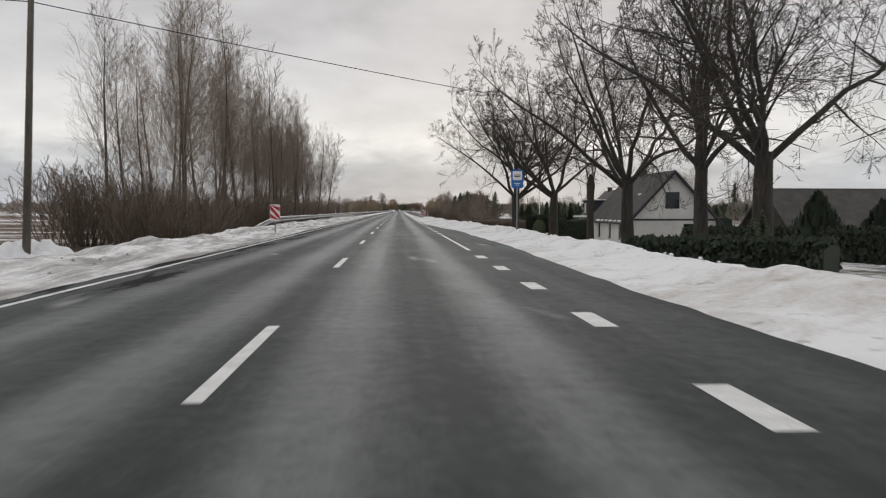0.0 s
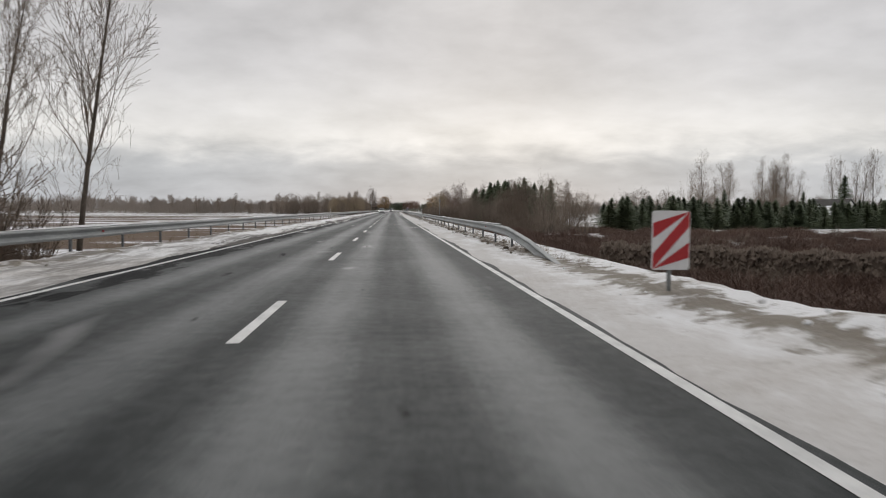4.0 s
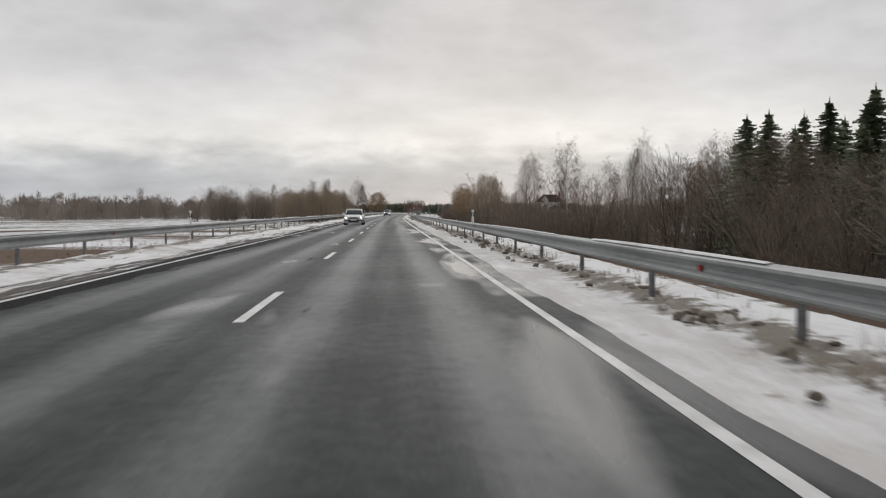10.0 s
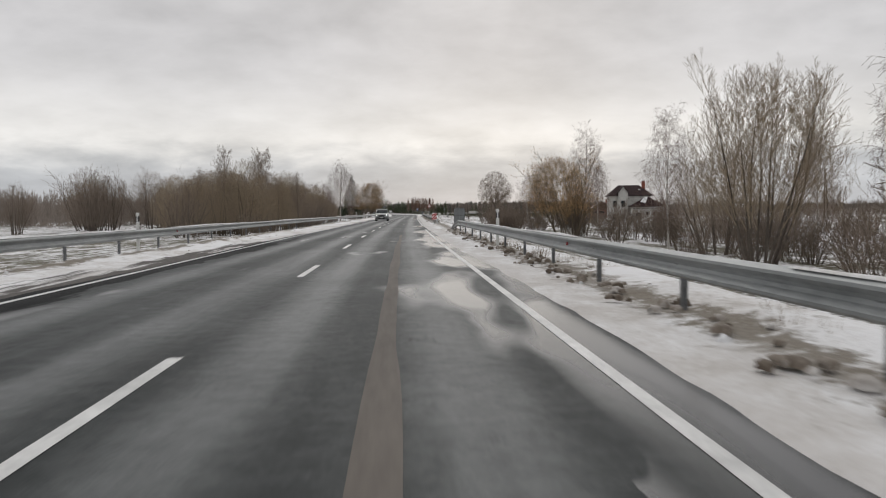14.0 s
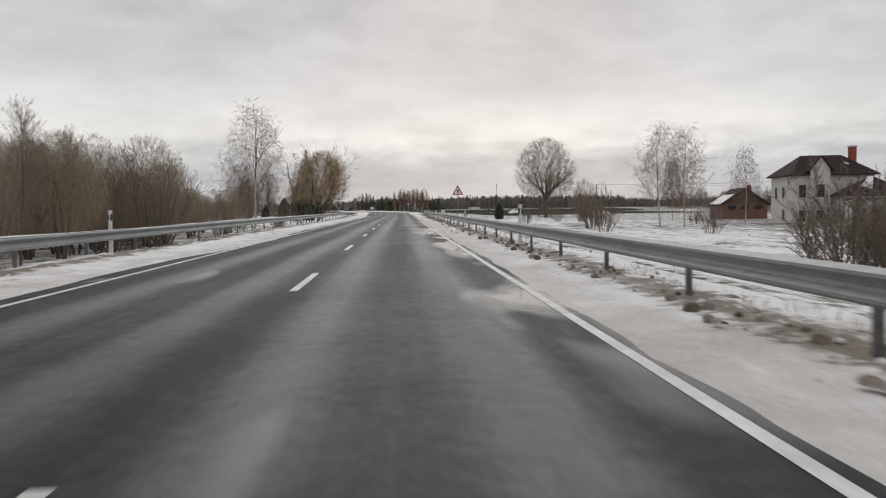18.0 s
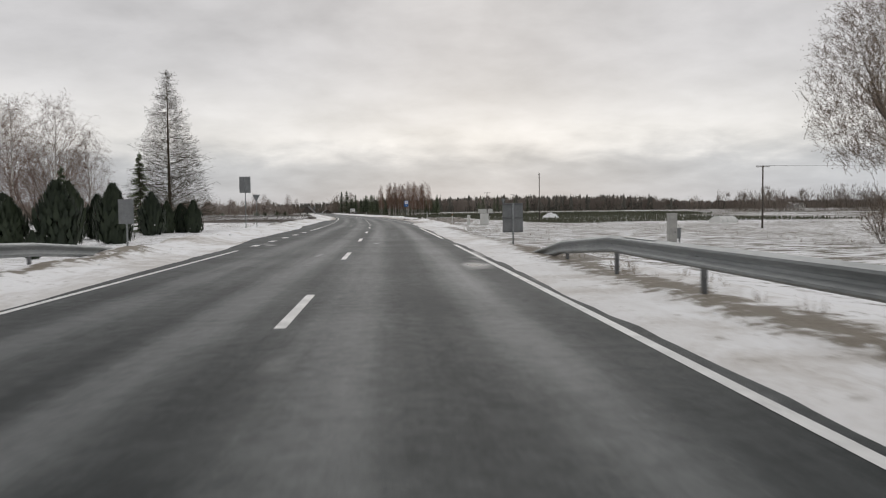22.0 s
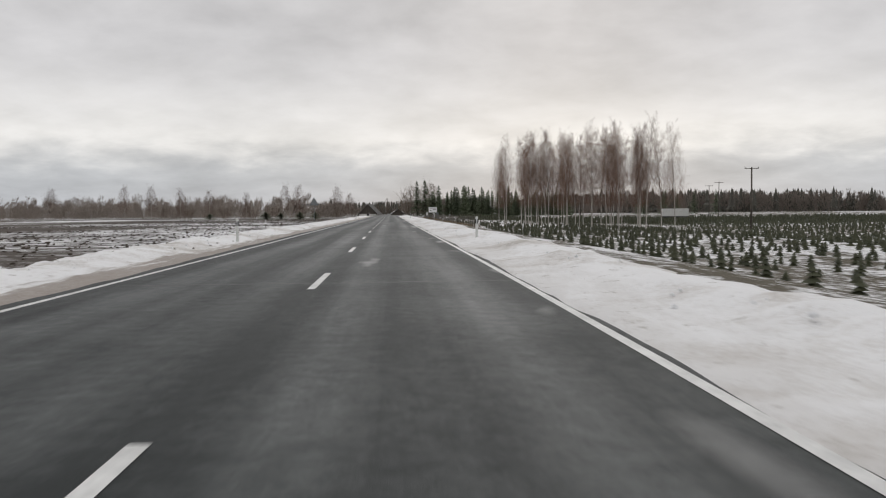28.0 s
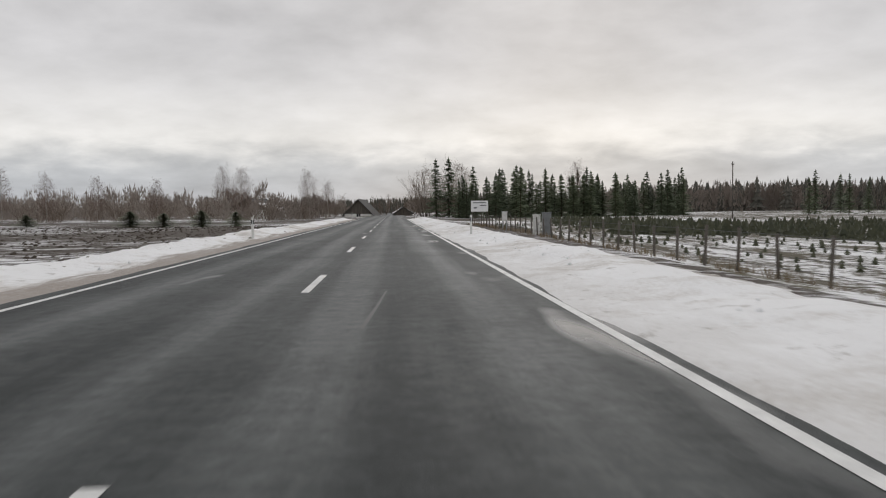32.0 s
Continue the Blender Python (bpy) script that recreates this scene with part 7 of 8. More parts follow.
def unfinished_house():
    T = 0.35
    hs = thing("brick_house", "unfinished two-storey white brick house with dark red roofs", "house", pose(62.3, 606.5, -2.45, 0, 0, -10) @ Matrix.Diagonal((0.9, 0.95, 1.12, 1)), group="houses")

    def block(x, y, w, l, h, holes_front, holes_left=(), holes_right=()):
        for nm, m, L, holes in (("wall", pose(x, y, 0), w, holes_front), ("wall", pose(x + w, y + l, 0, 0, 0, 180), w, ()),
                                ("wall", pose(x, y + l - T, 0, 0, 0, -90), l - 2 * T, holes_left), ("wall", pose(x + w, y + T, 0, 0, 0, 90), l - 2 * T, holes_right)):
            wl = part(nm, from_bm(nm, wall_with_holes(L, h, T, list(holes)), MAT_SILICATE), hs, m=m)
            for a, b, c, d in holes:
                window(wl, pose(a, 0, c), b - a, d - c, MAT_DARKWOOD)
    block(0, 0, 12.5, 10.5, 6.9, ((0.9, 2.0, 4.0, 5.6), (3.4, 4.8, 4.0, 5.6), (0.9, 2.0, 0.9, 2.3), (3.4, 4.8, 0.9, 2.3)), ((1.5, 2.7, 4.0, 5.4), (5.0, 6.2, 4.0, 5.4), (5.0, 6.2, 1.0, 2.4)))
    rf = part("roof", from_bm("roof", hip_roof(12.5, 10.5, 2.7, 0.7, 6.5), MAT_ROOFRED), hs, m=pose(0, 0, 6.92))
    # snow lying beside the chimney and under the ridge
    for a, b, c in (((8.6, 3.4, 8.4), (9.9, 2.0, 7.85), 0.35), ((4.2, 3.9, 8.75), (5.0, 3.6, 8.6), 0.22)):
        W = Wood(2)
        W.tube([Vector(a), Vector(a).lerp(Vector(b), 0.5) + Vector((0.1, -0.05, 0.05)), Vector(b)], [c * 0.7, c, c * 0.5], 7, W.thick)
        part("snow_patch", mesh("snow_patch", *clean(W.thick), MAT_SNOWCAP, smooth=True), hs)
    # gabled bay on the front
    bm = bmesh.new()
    box(bm, 2.4, 5.4, -0.9, -0.02, 0.0, 7.6, 0.02)
    by = part("bay", from_bm("bay", bm, MAT_SILICATE), hs)
    part("bay_gable", from_bm("bay_gable", gable(3.0, 1.6, 0.9), MAT_SILICATE), by, m=pose(2.4, -0.9, 7.6))
    for bm in gable_roof(3.0, 4.2, 1.6, 0.35, 0.14):
        part("bay_roof", from_bm("bay_roof", bm, MAT_ROOFRED), by, m=pose(3.9, -0.9, 7.62))
    for za, zb in ((0.9, 2.3), (4.0, 5.6)):
        bm = bmesh.new()
        box(bm, 3.3, 4.5, -0.97, -0.88, za, zb, 0.01)
        part("window", from_bm("window", bm, MAT_GLASS), by, "dark empty window opening")
    block(6.2, -4.6, 9.6, 4.5, 4.1, ((1.0, 2.9, 0.2, 2.5), (4.2, 4.95, 1.9, 2.75), (6.3, 7.05, 1.9, 2.75), (8.2, 9.0, 0.3, 2.5)), (), ((1.5, 2.2, 1.8, 2.7),))
    part("wing_roof", from_bm("wing_roof", hip_roof(9.6, 4.5, 2.3, 0.6, 1.0), MAT_ROOFRED), hs, m=pose(6.2, -4.6, 4.12))
    # snow on the wing's slope
    bm = bmesh.new()
    v = [bm.verts.new(p) for p in ((8.0, -4.3, 4.55), (10.2, -4.4, 4.55), (11.2, -2.5, 6.35), (10.4, -2.5, 6.4))]
    w2 = [bm.verts.new((a.co.x, a.co.y - 0.06, a.co.z + 0.14)) for a in v]
    bm.faces.new(v[::-1])
    bm.faces.new(w2)
    for i in range(4):
        bm.faces.new((v[i], v[(i + 1) % 4], w2[(i + 1) % 4], w2[i]))
    bmesh.ops.recalc_face_normals(bm, faces=bm.faces)
    part("snow_patch", from_bm("snow_patch", bm, MAT_SNOWCAP), hs)
    bm = bmesh.new()
    box(bm, 10.3, 11.3, 3.6, 4.6, 7.6, 10.6, 0.02)
    ch = part("chimney", from_bm("chimney", bm, MAT_CHIM), hs)
    bm = bmesh.new()
    box(bm, 10.2, 11.4, 3.5, 4.7, 10.6, 10.8, 0.03)
    part("chimney_cap", from_bm("chimney_cap", bm, MAT_TRIM), ch)
    for i in range(7):
        bm = bmesh.new()
        box(bm, 6.4 + i * 1.35, 7.4 + i * 1.35, -4.64, -4.61, 3.55, 3.75)
        part("vent_slot", from_bm("vent_slot", bm, MAT_GLASS), hs)


unfinished_house()
house("brick_garage", "red brick garage with timber gable and snowy roof", 62.2, 630.0, -2.1, -10, 7.6, 9.0, 3.3, 2.6, MAT_REDBRICK, MAT_ROOFRED, MAT_DARKWOOD,
      front=((0.8, 2.4, 2.3, 3.1), (3.0, 4.6, 2.3, 3.1), (5.2, 6.8, 2.3, 3.1)), frame_mat=MAT_DARKWOOD, chimney=(5.6, 4.0, 6.6, MAT_CHIM), snow=(0,))
house("old_house", "low old house with a broad dark roof behind a hedge", 29.0, 60.5, -2.0, -90, 7.5, 11.0, 2.0, 2.7, MAT_WOOD, MAT_ETERNIT, MAT_WOOD, side=((3.0, 4.0, 0.8, 1.7), (7.0, 8.0, 0.8, 1.7)), far_side=((2.0, 3.0, 0.8, 1.7), (6.0, 7.0, 0.8, 1.7)))
house("small_white_house", "small white house with a brown roof beyond the meadow", -62.5, 604.0, -1.5, 12, 7.5, 8.0, 2.6, 3.2, MAT_RENDERW, MAT_ETERNIT, MAT_RENDERW, front=((1.4, 2.6, 0.9, 2.1), (4.6, 5.8, 0.9, 2.1)), snow=(0,))
house("end_house", "timber-gabled house with a steep roof beside the road", -35.6, 1095.0, -0.6, -3, 7.6, 12.0, 1.1, 3.9, MAT_RENDERW, MAT_ETERNIT, MAT_WOOD, front=((3.2, 4.4, 0.3, 1.2),), over=0.6)
house("end_barn", "grey barn with a snowy roof behind bare trees", -22.5, 1102.0, -0.6, 8, 5.0, 8.0, 1.2, 1.6, MAT_WOOD, MAT_ETERNIT, MAT_WOOD, snow=(0, 1))
house("distant_house", "distant brick house with a snow-covered roof", 112.0, 297.0, -2.6, 20, 9.5, 12.0, 2.6, 4.2, MAT_CHIM, MAT_ETERNIT, MAT_RENDERW, front=((2, 3.2, 1, 2.2), (5.5, 6.7, 1, 2.2)), snow=(0, 1))
house("distant_house", "distant white house with a snow-covered roof", 245.0, 1028.0, 0.0, 30, 7.0, 8.0, 2.0, 2.0, MAT_PLASTIC, MAT_ETERNIT, MAT_PLASTIC, front=((2, 3.2, 1, 2.2), (5, 6.2, 1, 2.2)), snow=(0, 1))
house("distant_house", "distant farmhouse with a snow-covered roof among bushes", -62.0, 1075.0, -0.5, -20, 12.0, 8.0, 2.4, 2.6, MAT_RENDERW, MAT_ETERNIT, MAT_WOOD, snow=(0, 1))
house("distant_house", "low red-walled farmhouse beyond a snowy field", 190.0, 800.0, -0.6, 25, 8.0, 12.0, 2.6, 2.8, MAT_REDBRICK, MAT_ETERNIT, MAT_REDBRICK, snow=(0,))


def greenhouse():
    g = thing("greenhouse", "white arched tunnel greenhouse in a snowy field", "greenhouse", pose(77.5, 767.0, land(77.5, 767.0), 0, 0, -58))
    bm = bmesh.new()
    n, L, r = 12, 6.0, 1.35
    ring = []
    for y in (0, L):
        ring.append([bm.verts.new((math.cos(math.pi * i / n) * r * 1.2, y, math.sin(math.pi * i / n) * r)) for i in range(n + 1)])
    for i in range(n):
        bm.faces.new((ring[0][i], ring[0][i + 1], ring[1][i + 1], ring[1][i]))
    bm.faces.new(ring[0])
    bm.faces.new(ring[1][::-1])
    part("cover", from_bm("cover", bm, MAT_TRIM, False), g)
    for k in range(4):
        W = Wood(1)
        W.tube([Vector((math.cos(math.pi * i / n) * r * 1.22, L * (0.05 + 0.3 * k), math.sin(math.pi * i / n) * r * 1.02)) for i in range(n + 1)], [0.03] * (n + 1), 4, W.thick)
        part("hoop", mesh("hoop", *clean(W.thick), MAT_ZINC), g)


greenhouse()


def trailer():
    t = thing("white_trailer", "long white box trailer parked beyond the plantation", "trailer", pose(59.5, 972.0, land(59.5, 972), 0, 0, 0))
    bm = bmesh.new()
    box(bm, -3.2, 3.2, -1.2, 1.2, 0.75, 2.7, 0.05)
    part("body", from_bm("body", bm, MAT_PLASTIC), t)
    bm = bmesh.new()
    box(bm, -3.1, 3.1, -1.0, 1.0, 0.5, 0.74)
    part("chassis", from_bm("chassis", bm, MAT_BLACK), t)
    for x in (-2.6, -1.6, 2.2):
        for y in (-1.05, 1.05):
            bm = bmesh.new()
            rod(bm, (x, y - 0.14, 0.42), (x, y + 0.14, 0.42), 0.45, n=16)
            part("wheel", from_bm("wheel", bm, MAT_BLACK, True), t)


trailer()


def billboard():
    b = thing("billboard", "white roadside information board on two posts", "billboard", pose(-2.1, 981.0, land(-2.1, 981), 0, 0, turn(981)))
    g = land(-2.1, 981)
    for sx in (-0.95, 0.95):
        bm = bmesh.new()
        box(bm, sx - 0.06, sx + 0.06, 0.02, 0.14, -0.4, 2.5 - g, 0.01)
        part("post", from_bm("post", bm, MAT_WOOD), b)
    p = part("panel", from_bm("panel", plate(2.2, 1.4, 0.04, 0.03, 1.05 - g), MAT_WHITE), b)
    for w_, x, z in ((1.7, 0.0, 2.12), (0.8, 0.45, 1.78)):
        bm = bmesh.new()
        box(bm, x - w_ / 2, x + w_ / 2, -0.034, -0.022, z - g, z + 0.13 - g)
        part("text_bar", from_bm("text_bar", bm, MAT_BACK), p)
    bm = bmesh.new()
    box(bm, -0.75, -0.35, -0.034, -0.022, 1.45 - g, 1.65 - g, 0.004)
    part("emblem", from_bm("emblem", bm, MAT_BACK), p)


billboard()


def hedge(x0, y0, x1, y1, h, w, n, label, mat):
    """A dense evergreen hedge of many short tufts over a dark core."""
    r = random.Random(int(x0 * 7 + y0))
    a, b = Vector((x0, y0, 0)), Vector((x1, y1, 0))
    d = (b - a)
    nn = Vector((-d.y, d.x, 0)).normalized()
    root = thing("hedge", label, "hedge")
    V, F = [], []
    for i in range(int(n * 1.8)):
        f = r.random()
        s = r.choice((-1, 1, 0))
        q = a + d * f
        g = land(q.x, q.y)
        if s:
            p = q + nn * s * w / 2 * r.uniform(0.75, 1.1) + Vector((0, 0, g + h * r.random()))
        else:
            p = q + nn * w * r.uniform(-0.5, 0.5) + Vector((0, 0, g + h * (0.99 + 0.07 * math.sin(f * 41) + r.uniform(-0.06, 0.07))))
        t = r.uniform(0.09, 0.19)
        u = Vector((r.gauss(0, 1), r.gauss(0, 1), r.gauss(0, 0.5))).normalized() * t
        v = u.cross(Vector((r.gauss(0, 1), r.gauss(0, 1), r.gauss(0, 1)))).normalized() * t * 0.8
        k = len(V)
        V += [p - u, p + v, p + u, p - v, p + Vector((0, 0, t * 1.3))]
        F += [(k, k + 1, k + 4), (k + 1, k + 2, k + 4), (k + 2, k + 3, k + 4), (k + 3, k, k + 4)]
    part("foliage", mesh("foliage", V, F, mat), root)
    bm = bmesh.new()
    n2 = 10
    rings = []
    for i in range(n2 + 1):
        q = a + d * (i / n2)
        g = land(q.x, q.y)
        rings.append([bm.verts.new(q + nn * s * w * 0.42 + Vector((0, 0, g + z))) for s, z in ((-1, -0.2), (-1, h * 0.93), (1, h * 0.93), (1, -0.2))])
    for i in range(n2):
        for j in range(3):
            bm.faces.new((rings[i][j], rings[i][j + 1], rings[i + 1][j + 1], rings[i + 1][j]))
    bm.faces.new(rings[0][::-1])
    bm.faces.new(rings[-1])
    part("core", from_bm("core", bm, mat), root)


hedge(20.5, 96, 42, 94, 2.15, 1.3, 3000, "dense dark evergreen hedge before a house", NEEDLE_THUJA)
hedge(25.0, 60.5, 27.5, 34, 1.7, 2.2, 2600, "ragged dark evergreen hedge in a snowy yard", NEEDLE_THUJA)
hedge(13.5, 150, 26, 137, 1.5, 1.6, 2600, "low brown hedge at the edge of a garden", TWIG_BROWN)
hedge(12.6, 35.0, 18.5, 29.0, 1.15, 2.4, 1500, "low ragged evergreen bushes behind a snow bank", NEEDLE_THUJA)
scatter(spruces, [(14.2, 33.4, 0.2), (16.3, 31.2, 0.23), (17.8, 33.5, 0.26)], 0.9, 1.1)


def clipped(x, y, rad, h, label, mat, flat=0.85):
    """One clipped evergreen: a round-shouldered body of short upright sprays."""
    r = random.Random(int(x * 31 + y))
    root = thing("clipped_thuja", label, "shrub", pose(x, y, land(x, y)), group="clipped evergreens")

    def reach(f):
        return rad * min(1.0, 0.86 + f * 0.6) * math.sqrt(max(1 - max(0.0, (f - flat) / (1.02 - flat)) ** 2, 0.02))
    bm = bmesh.new()
    rings = []
    for i in range(9):
        f = i / 8
        rings.append([bm.verts.new((math.cos(6.283 * j / 12) * reach(f) * 0.9, math.sin(6.283 * j / 12) * reach(f) * 0.9, f * h * 0.96)) for j in range(12)])
    for i in range(8):
        for j in range(12):
            bm.faces.new((rings[i][j], rings[i][(j + 1) % 12], rings[i + 1][(j + 1) % 12], rings[i + 1][j]))
    bm.faces.new(rings[8])
    part("core", from_bm("core", bm, mat), root)
    V, F = [], []
    for _ in range(2600):
        f = r.random()
        a = r.uniform(0, 6.283)
        q = reach(f) * (r.uniform(0.86, 1.05) if r.random() < 0.85 or f < flat else r.random())
        p = Vector((math.cos(a) * q, math.sin(a) * q, f * h))
        t = r.uniform(0.05, 0.11)
        o, e = Vector((math.cos(a), math.sin(a), 0)), Vector((-math.sin(a), math.cos(a), 0))
        k = len(V)
        V += [p - Vector((0, 0, t)), p + e * t * 0.5 + o * t * 0.2, p - e * t * 0.5 + o * t * 0.2, p + Vector((0, 0, t * 1.5)) + o * t * 0.5]
        F += [(k, k + 1, k + 3), (k, k + 3, k + 2), (k, k + 2, k + 1)]
    part("foliage", mesh("foliage", V, F, mat), root)


clipped(22.5, 125.0, 0.92, 2.95, "tall clipped dark green thuja in a garden", NEEDLE_THUJA, 0.9)
clipped(24.0, 123.4, 0.98, 2.75, "broad clipped dark green thuja in a garden", NEEDLE_THUJA, 0.88)
clipped(27.0, 129.0, 0.95, 3.3, "clipped thuja standing behind two others", NEEDLE_THUJA, 0.85)
clipped(22.6, 118.3, 1.0, 2.0, "round blue-green juniper in a garden", NEEDLE, 0.3)


def garden_post(x, y):
    """A dark post with one cross-arm and a thin drop."""
    root = thing("garden_post", "dark wooden post with a cross-arm behind a snow bank", "post", pose(x, y, land(x, y), 0, 0, 12))
    bm = bmesh.new()
    box(bm, -0.09, 0.09, -0.09, 0.09, -0.3, 0.35 - land(x, y), 0.015)
    part("shaft", from_bm("shaft", bm, MAT_WOOD), root)
    bm = bmesh.new()
    box(bm, 0.09, 1.05, -0.045, 0.045, -0.02 - land(x, y), 0.10 - land(x, y), 0.01)
    part("arm", from_bm("arm", bm, MAT_WOOD), root)


garden_post(11.6, 109.6)


def lattice_fence(x0, y0, x1, y1, top):
    """Weathered slatted panel between two posts."""
    g = land((x0 + x1) / 2, (y0 + y1) / 2)
    L = math.hypot(x1 - x0, y1 - y0)
    root = thing("garden_fence", "weathered grey slatted fence panel in a yard", "fence", pose(x0, y0, g, 0, 0, math.degrees(math.atan2(y1 - y0, x1 - x0))), group="yard fence")
    for px in (0.0, L):
        bm = bmesh.new()
        box(bm, px - 0.05, px + 0.05, -0.05, 0.05, -0.3, top - g + 0.08, 0.008)
        part("post", from_bm("post", bm, MAT_POST), root)
    n = 9
    for i in range(n):
        z = 0.25 + (top - g - 0.3) * i / (n - 1)
        bm = bmesh.new()
        box(bm, 0.05, L - 0.05, -0.065, -0.04, z - 0.06, z + 0.06, 0.004)
        part("slat", from_bm("slat", bm, MAT_WOOD), root)


lattice_fence(12.9, 110.6, 14.9, 110.9, -0.95)
lattice_fence(16.0, 111.2, 17.9, 111.5, -0.9)


def kennel(x, y):
    g = land(x, y)
    root = thing("kennel", "small dark wooden hut with a reddish pitched roof", "hut", pose(x, y, g, 0, 0, 15))
    h = -1.1 - g
    bm = bmesh.new()
    box(bm, -0.42, 0.42, -0.4, 0.4, -0.1, h, 0.01)
    part("body", from_bm("body", bm, MAT_WOOD), root)
    for s in (-1, 1):
        bm = bmesh.new()
        v = [bm.verts.new(p) for p in ((0, -0.5, h + 0.42), (s * 0.56, -0.5, h - 0.02), (s * 0.56, 0.5, h - 0.02), (0, 0.5, h + 0.42))]
        w = [bm.verts.new(q.co + Vector((0, 0, 0.04))) for q in v]
        for f in ((v[0], v[1], v[2], v[3]), (w[3], w[2], w[1], w[0])) + tuple((v[i], w[i], w[(i + 1) % 4], v[(i + 1) % 4]) for i in range(4)):
            bm.faces.new(f)
        bmesh.ops.recalc_face_normals(bm, faces=bm.faces)
        part("roof_slope", from_bm("roof_slope", bm, MAT_REDBRICK if s < 0 else MAT_ETERNIT), root)


kennel(15.45, 111.0)


def garden_stone(x, y):
    g = land(x, y)
    root = thing("garden_stone", "dark rounded stone with a little snow on top", "stone", pose(x, y, g))
    bm = bmesh.new()
    bmesh.ops.create_icosphere(bm, subdivisions=3, radius=1.0)
    for v in bm.verts:
        k = 1 + 0.16 * float(fbm(v.co.x * 1.7 + 4, v.co.y * 1.7 + v.co.z, 1.0, 3))
        v.co = Vector((v.co.x * 0.36 * k, v.co.y * 0.3 * k, (v.co.z * 0.5 + 0.5) * (-0.5 - g) * (0.94 + 0.06 * k)))
    part("stone", from_bm("stone", bm, MAT_STONE, True), root)
    bm = bmesh.new()
    bmesh.ops.create_icosphere(bm, subdivisions=2, radius=1.0)
    for v in bm.verts:
        v.co = Vector((v.co.x * 0.2, v.co.y * 0.17, v.co.z * 0.06 - 0.53 - g))
    part("snow_cap", from_bm("snow_cap", bm, MAT_SNOWCAP, True), root)


garden_stone(12.3, 110.2)


def flag_pole(x, y, top):
    g = land(x, y)
    root = thing("flag_pole", "plain white pole standing in a garden", "pole", pose(x, y, g))
    part("shaft", from_bm("shaft", pole_bm(top - g, 0.085, 0.0, -0.3), MAT_RENDERW, True), root)
    bm = bmesh.new()
    bmesh.ops.create_uvsphere(bm, u_segments=12, v_segments=8, radius=0.11)
    for v in bm.verts:
        v.co.z += top - g
    part("finial", from_bm("finial", bm, MAT_RENDERW, True), root)


flag_pole(24.8, 131.0, 3.5)


joined("bramble", "low reddish-brown brambles in an overgrown yard", FAR_BUSH, [(15.5 + 42 * RNG.random() ** 1.2, 126 + 62 * RNG.random(), RNG.uniform(0.26, 0.42)) for _ in range(20)])


def bramble_patch(seed, rad=2.4, h=1.15, n=1500):
    """Arching thin canes crowded over a patch of ground."""
    r = random.Random(seed)
    V, F = [], []
    for _ in range(n):
        a, q = r.uniform(0, 6.283), rad * math.sqrt(r.random())
        p = Vector((math.cos(a) * q, math.sin(a) * q, -0.1))
        top = h * r.uniform(0.45, 1.1) * (1.05 - 0.45 * (q / rad) ** 2)
        o = Vector((r.gauss(0, 0.35), r.gauss(0, 0.35), 0))
        e = Vector((r.gauss(0, 1), r.gauss(0, 1), 0)).normalized() * r.uniform(0.008, 0.016)
        k = len(V)
        V += [p - e, p + e, p + o * 0.6 + Vector((0, 0, top * 0.7)) + e, p + o * 0.6 + Vector((0, 0, top * 0.7)) - e, p + o * 1.5 + Vector((0, 0, top))]
        F += [(k, k + 1, k + 2, k + 3), (k + 3, k + 2, k + 4)]
    return V, F


canes = []
for s in range(3):
    b = thing("bramble_patch", "dense reddish-brown bramble canes over a yard", "bramble", pose(14 + s, 118, land(14 + s, 118)), group="brambles")
    part("growth", mesh("growth", *bramble_patch(s), TWIG_BRAMBLE), b)
    canes.append(b)
spots = []
while len(spots) < 190:
    y = 108 + 118 * RNG.random() ** 1.15
    x = 11.2 + (y - 96) * 0.62 * RNG.random()
    if abs(x - 18) < 7.5 and y < 128 and x > 11.6:
        continue
    if x < 13 and y > 160:
        continue
    spots.append((x, y, RNG.uniform(0.75, 1.15)))
scatter(canes, spots)

# ---- heaps and far mounds ----
def heap(name, label, x, y, rx, ry, h, mat, seed):
    n, m = 16, 44
    V, F = [], []
    g = land(x, y)
    u = abs(x - float(np.interp(y, _gy, _gx)))
    g = max(g, -0.1) if u < 12 else g
    for i in range(n + 1):
        f = i / n
        for j in range(m):
            a = 2 * math.pi * j / m
            q = f * (1 + 0.25 * float(fbm(math.cos(a) * 2 + seed, math.sin(a) * 2, 1.0, 3)))
            z = h * (1 - f * f) ** 0.8 * (0.8 + 0.55 * float(fbm(math.cos(a) * f * 3 + seed, math.sin(a) * f * 3, 0.8, 4))) + 0.16 * h * float(fbm(math.cos(a) * f * 9 + seed, math.sin(a) * f * 9, 0.7, 3)) - 0.12 * f
            V.append((x + math.cos(a) * rx * q, y + math.sin(a) * ry * q, g + z))
    F = [(i * m + j, i * m + (j + 1) % m, (i + 1) * m + (j + 1) % m, (i + 1) * m + j) for i in range(n) for j in range(m)]
    thing(name, label, "snow heap", group="snow heaps", data=mesh(name, V, F, mat, smooth=True))


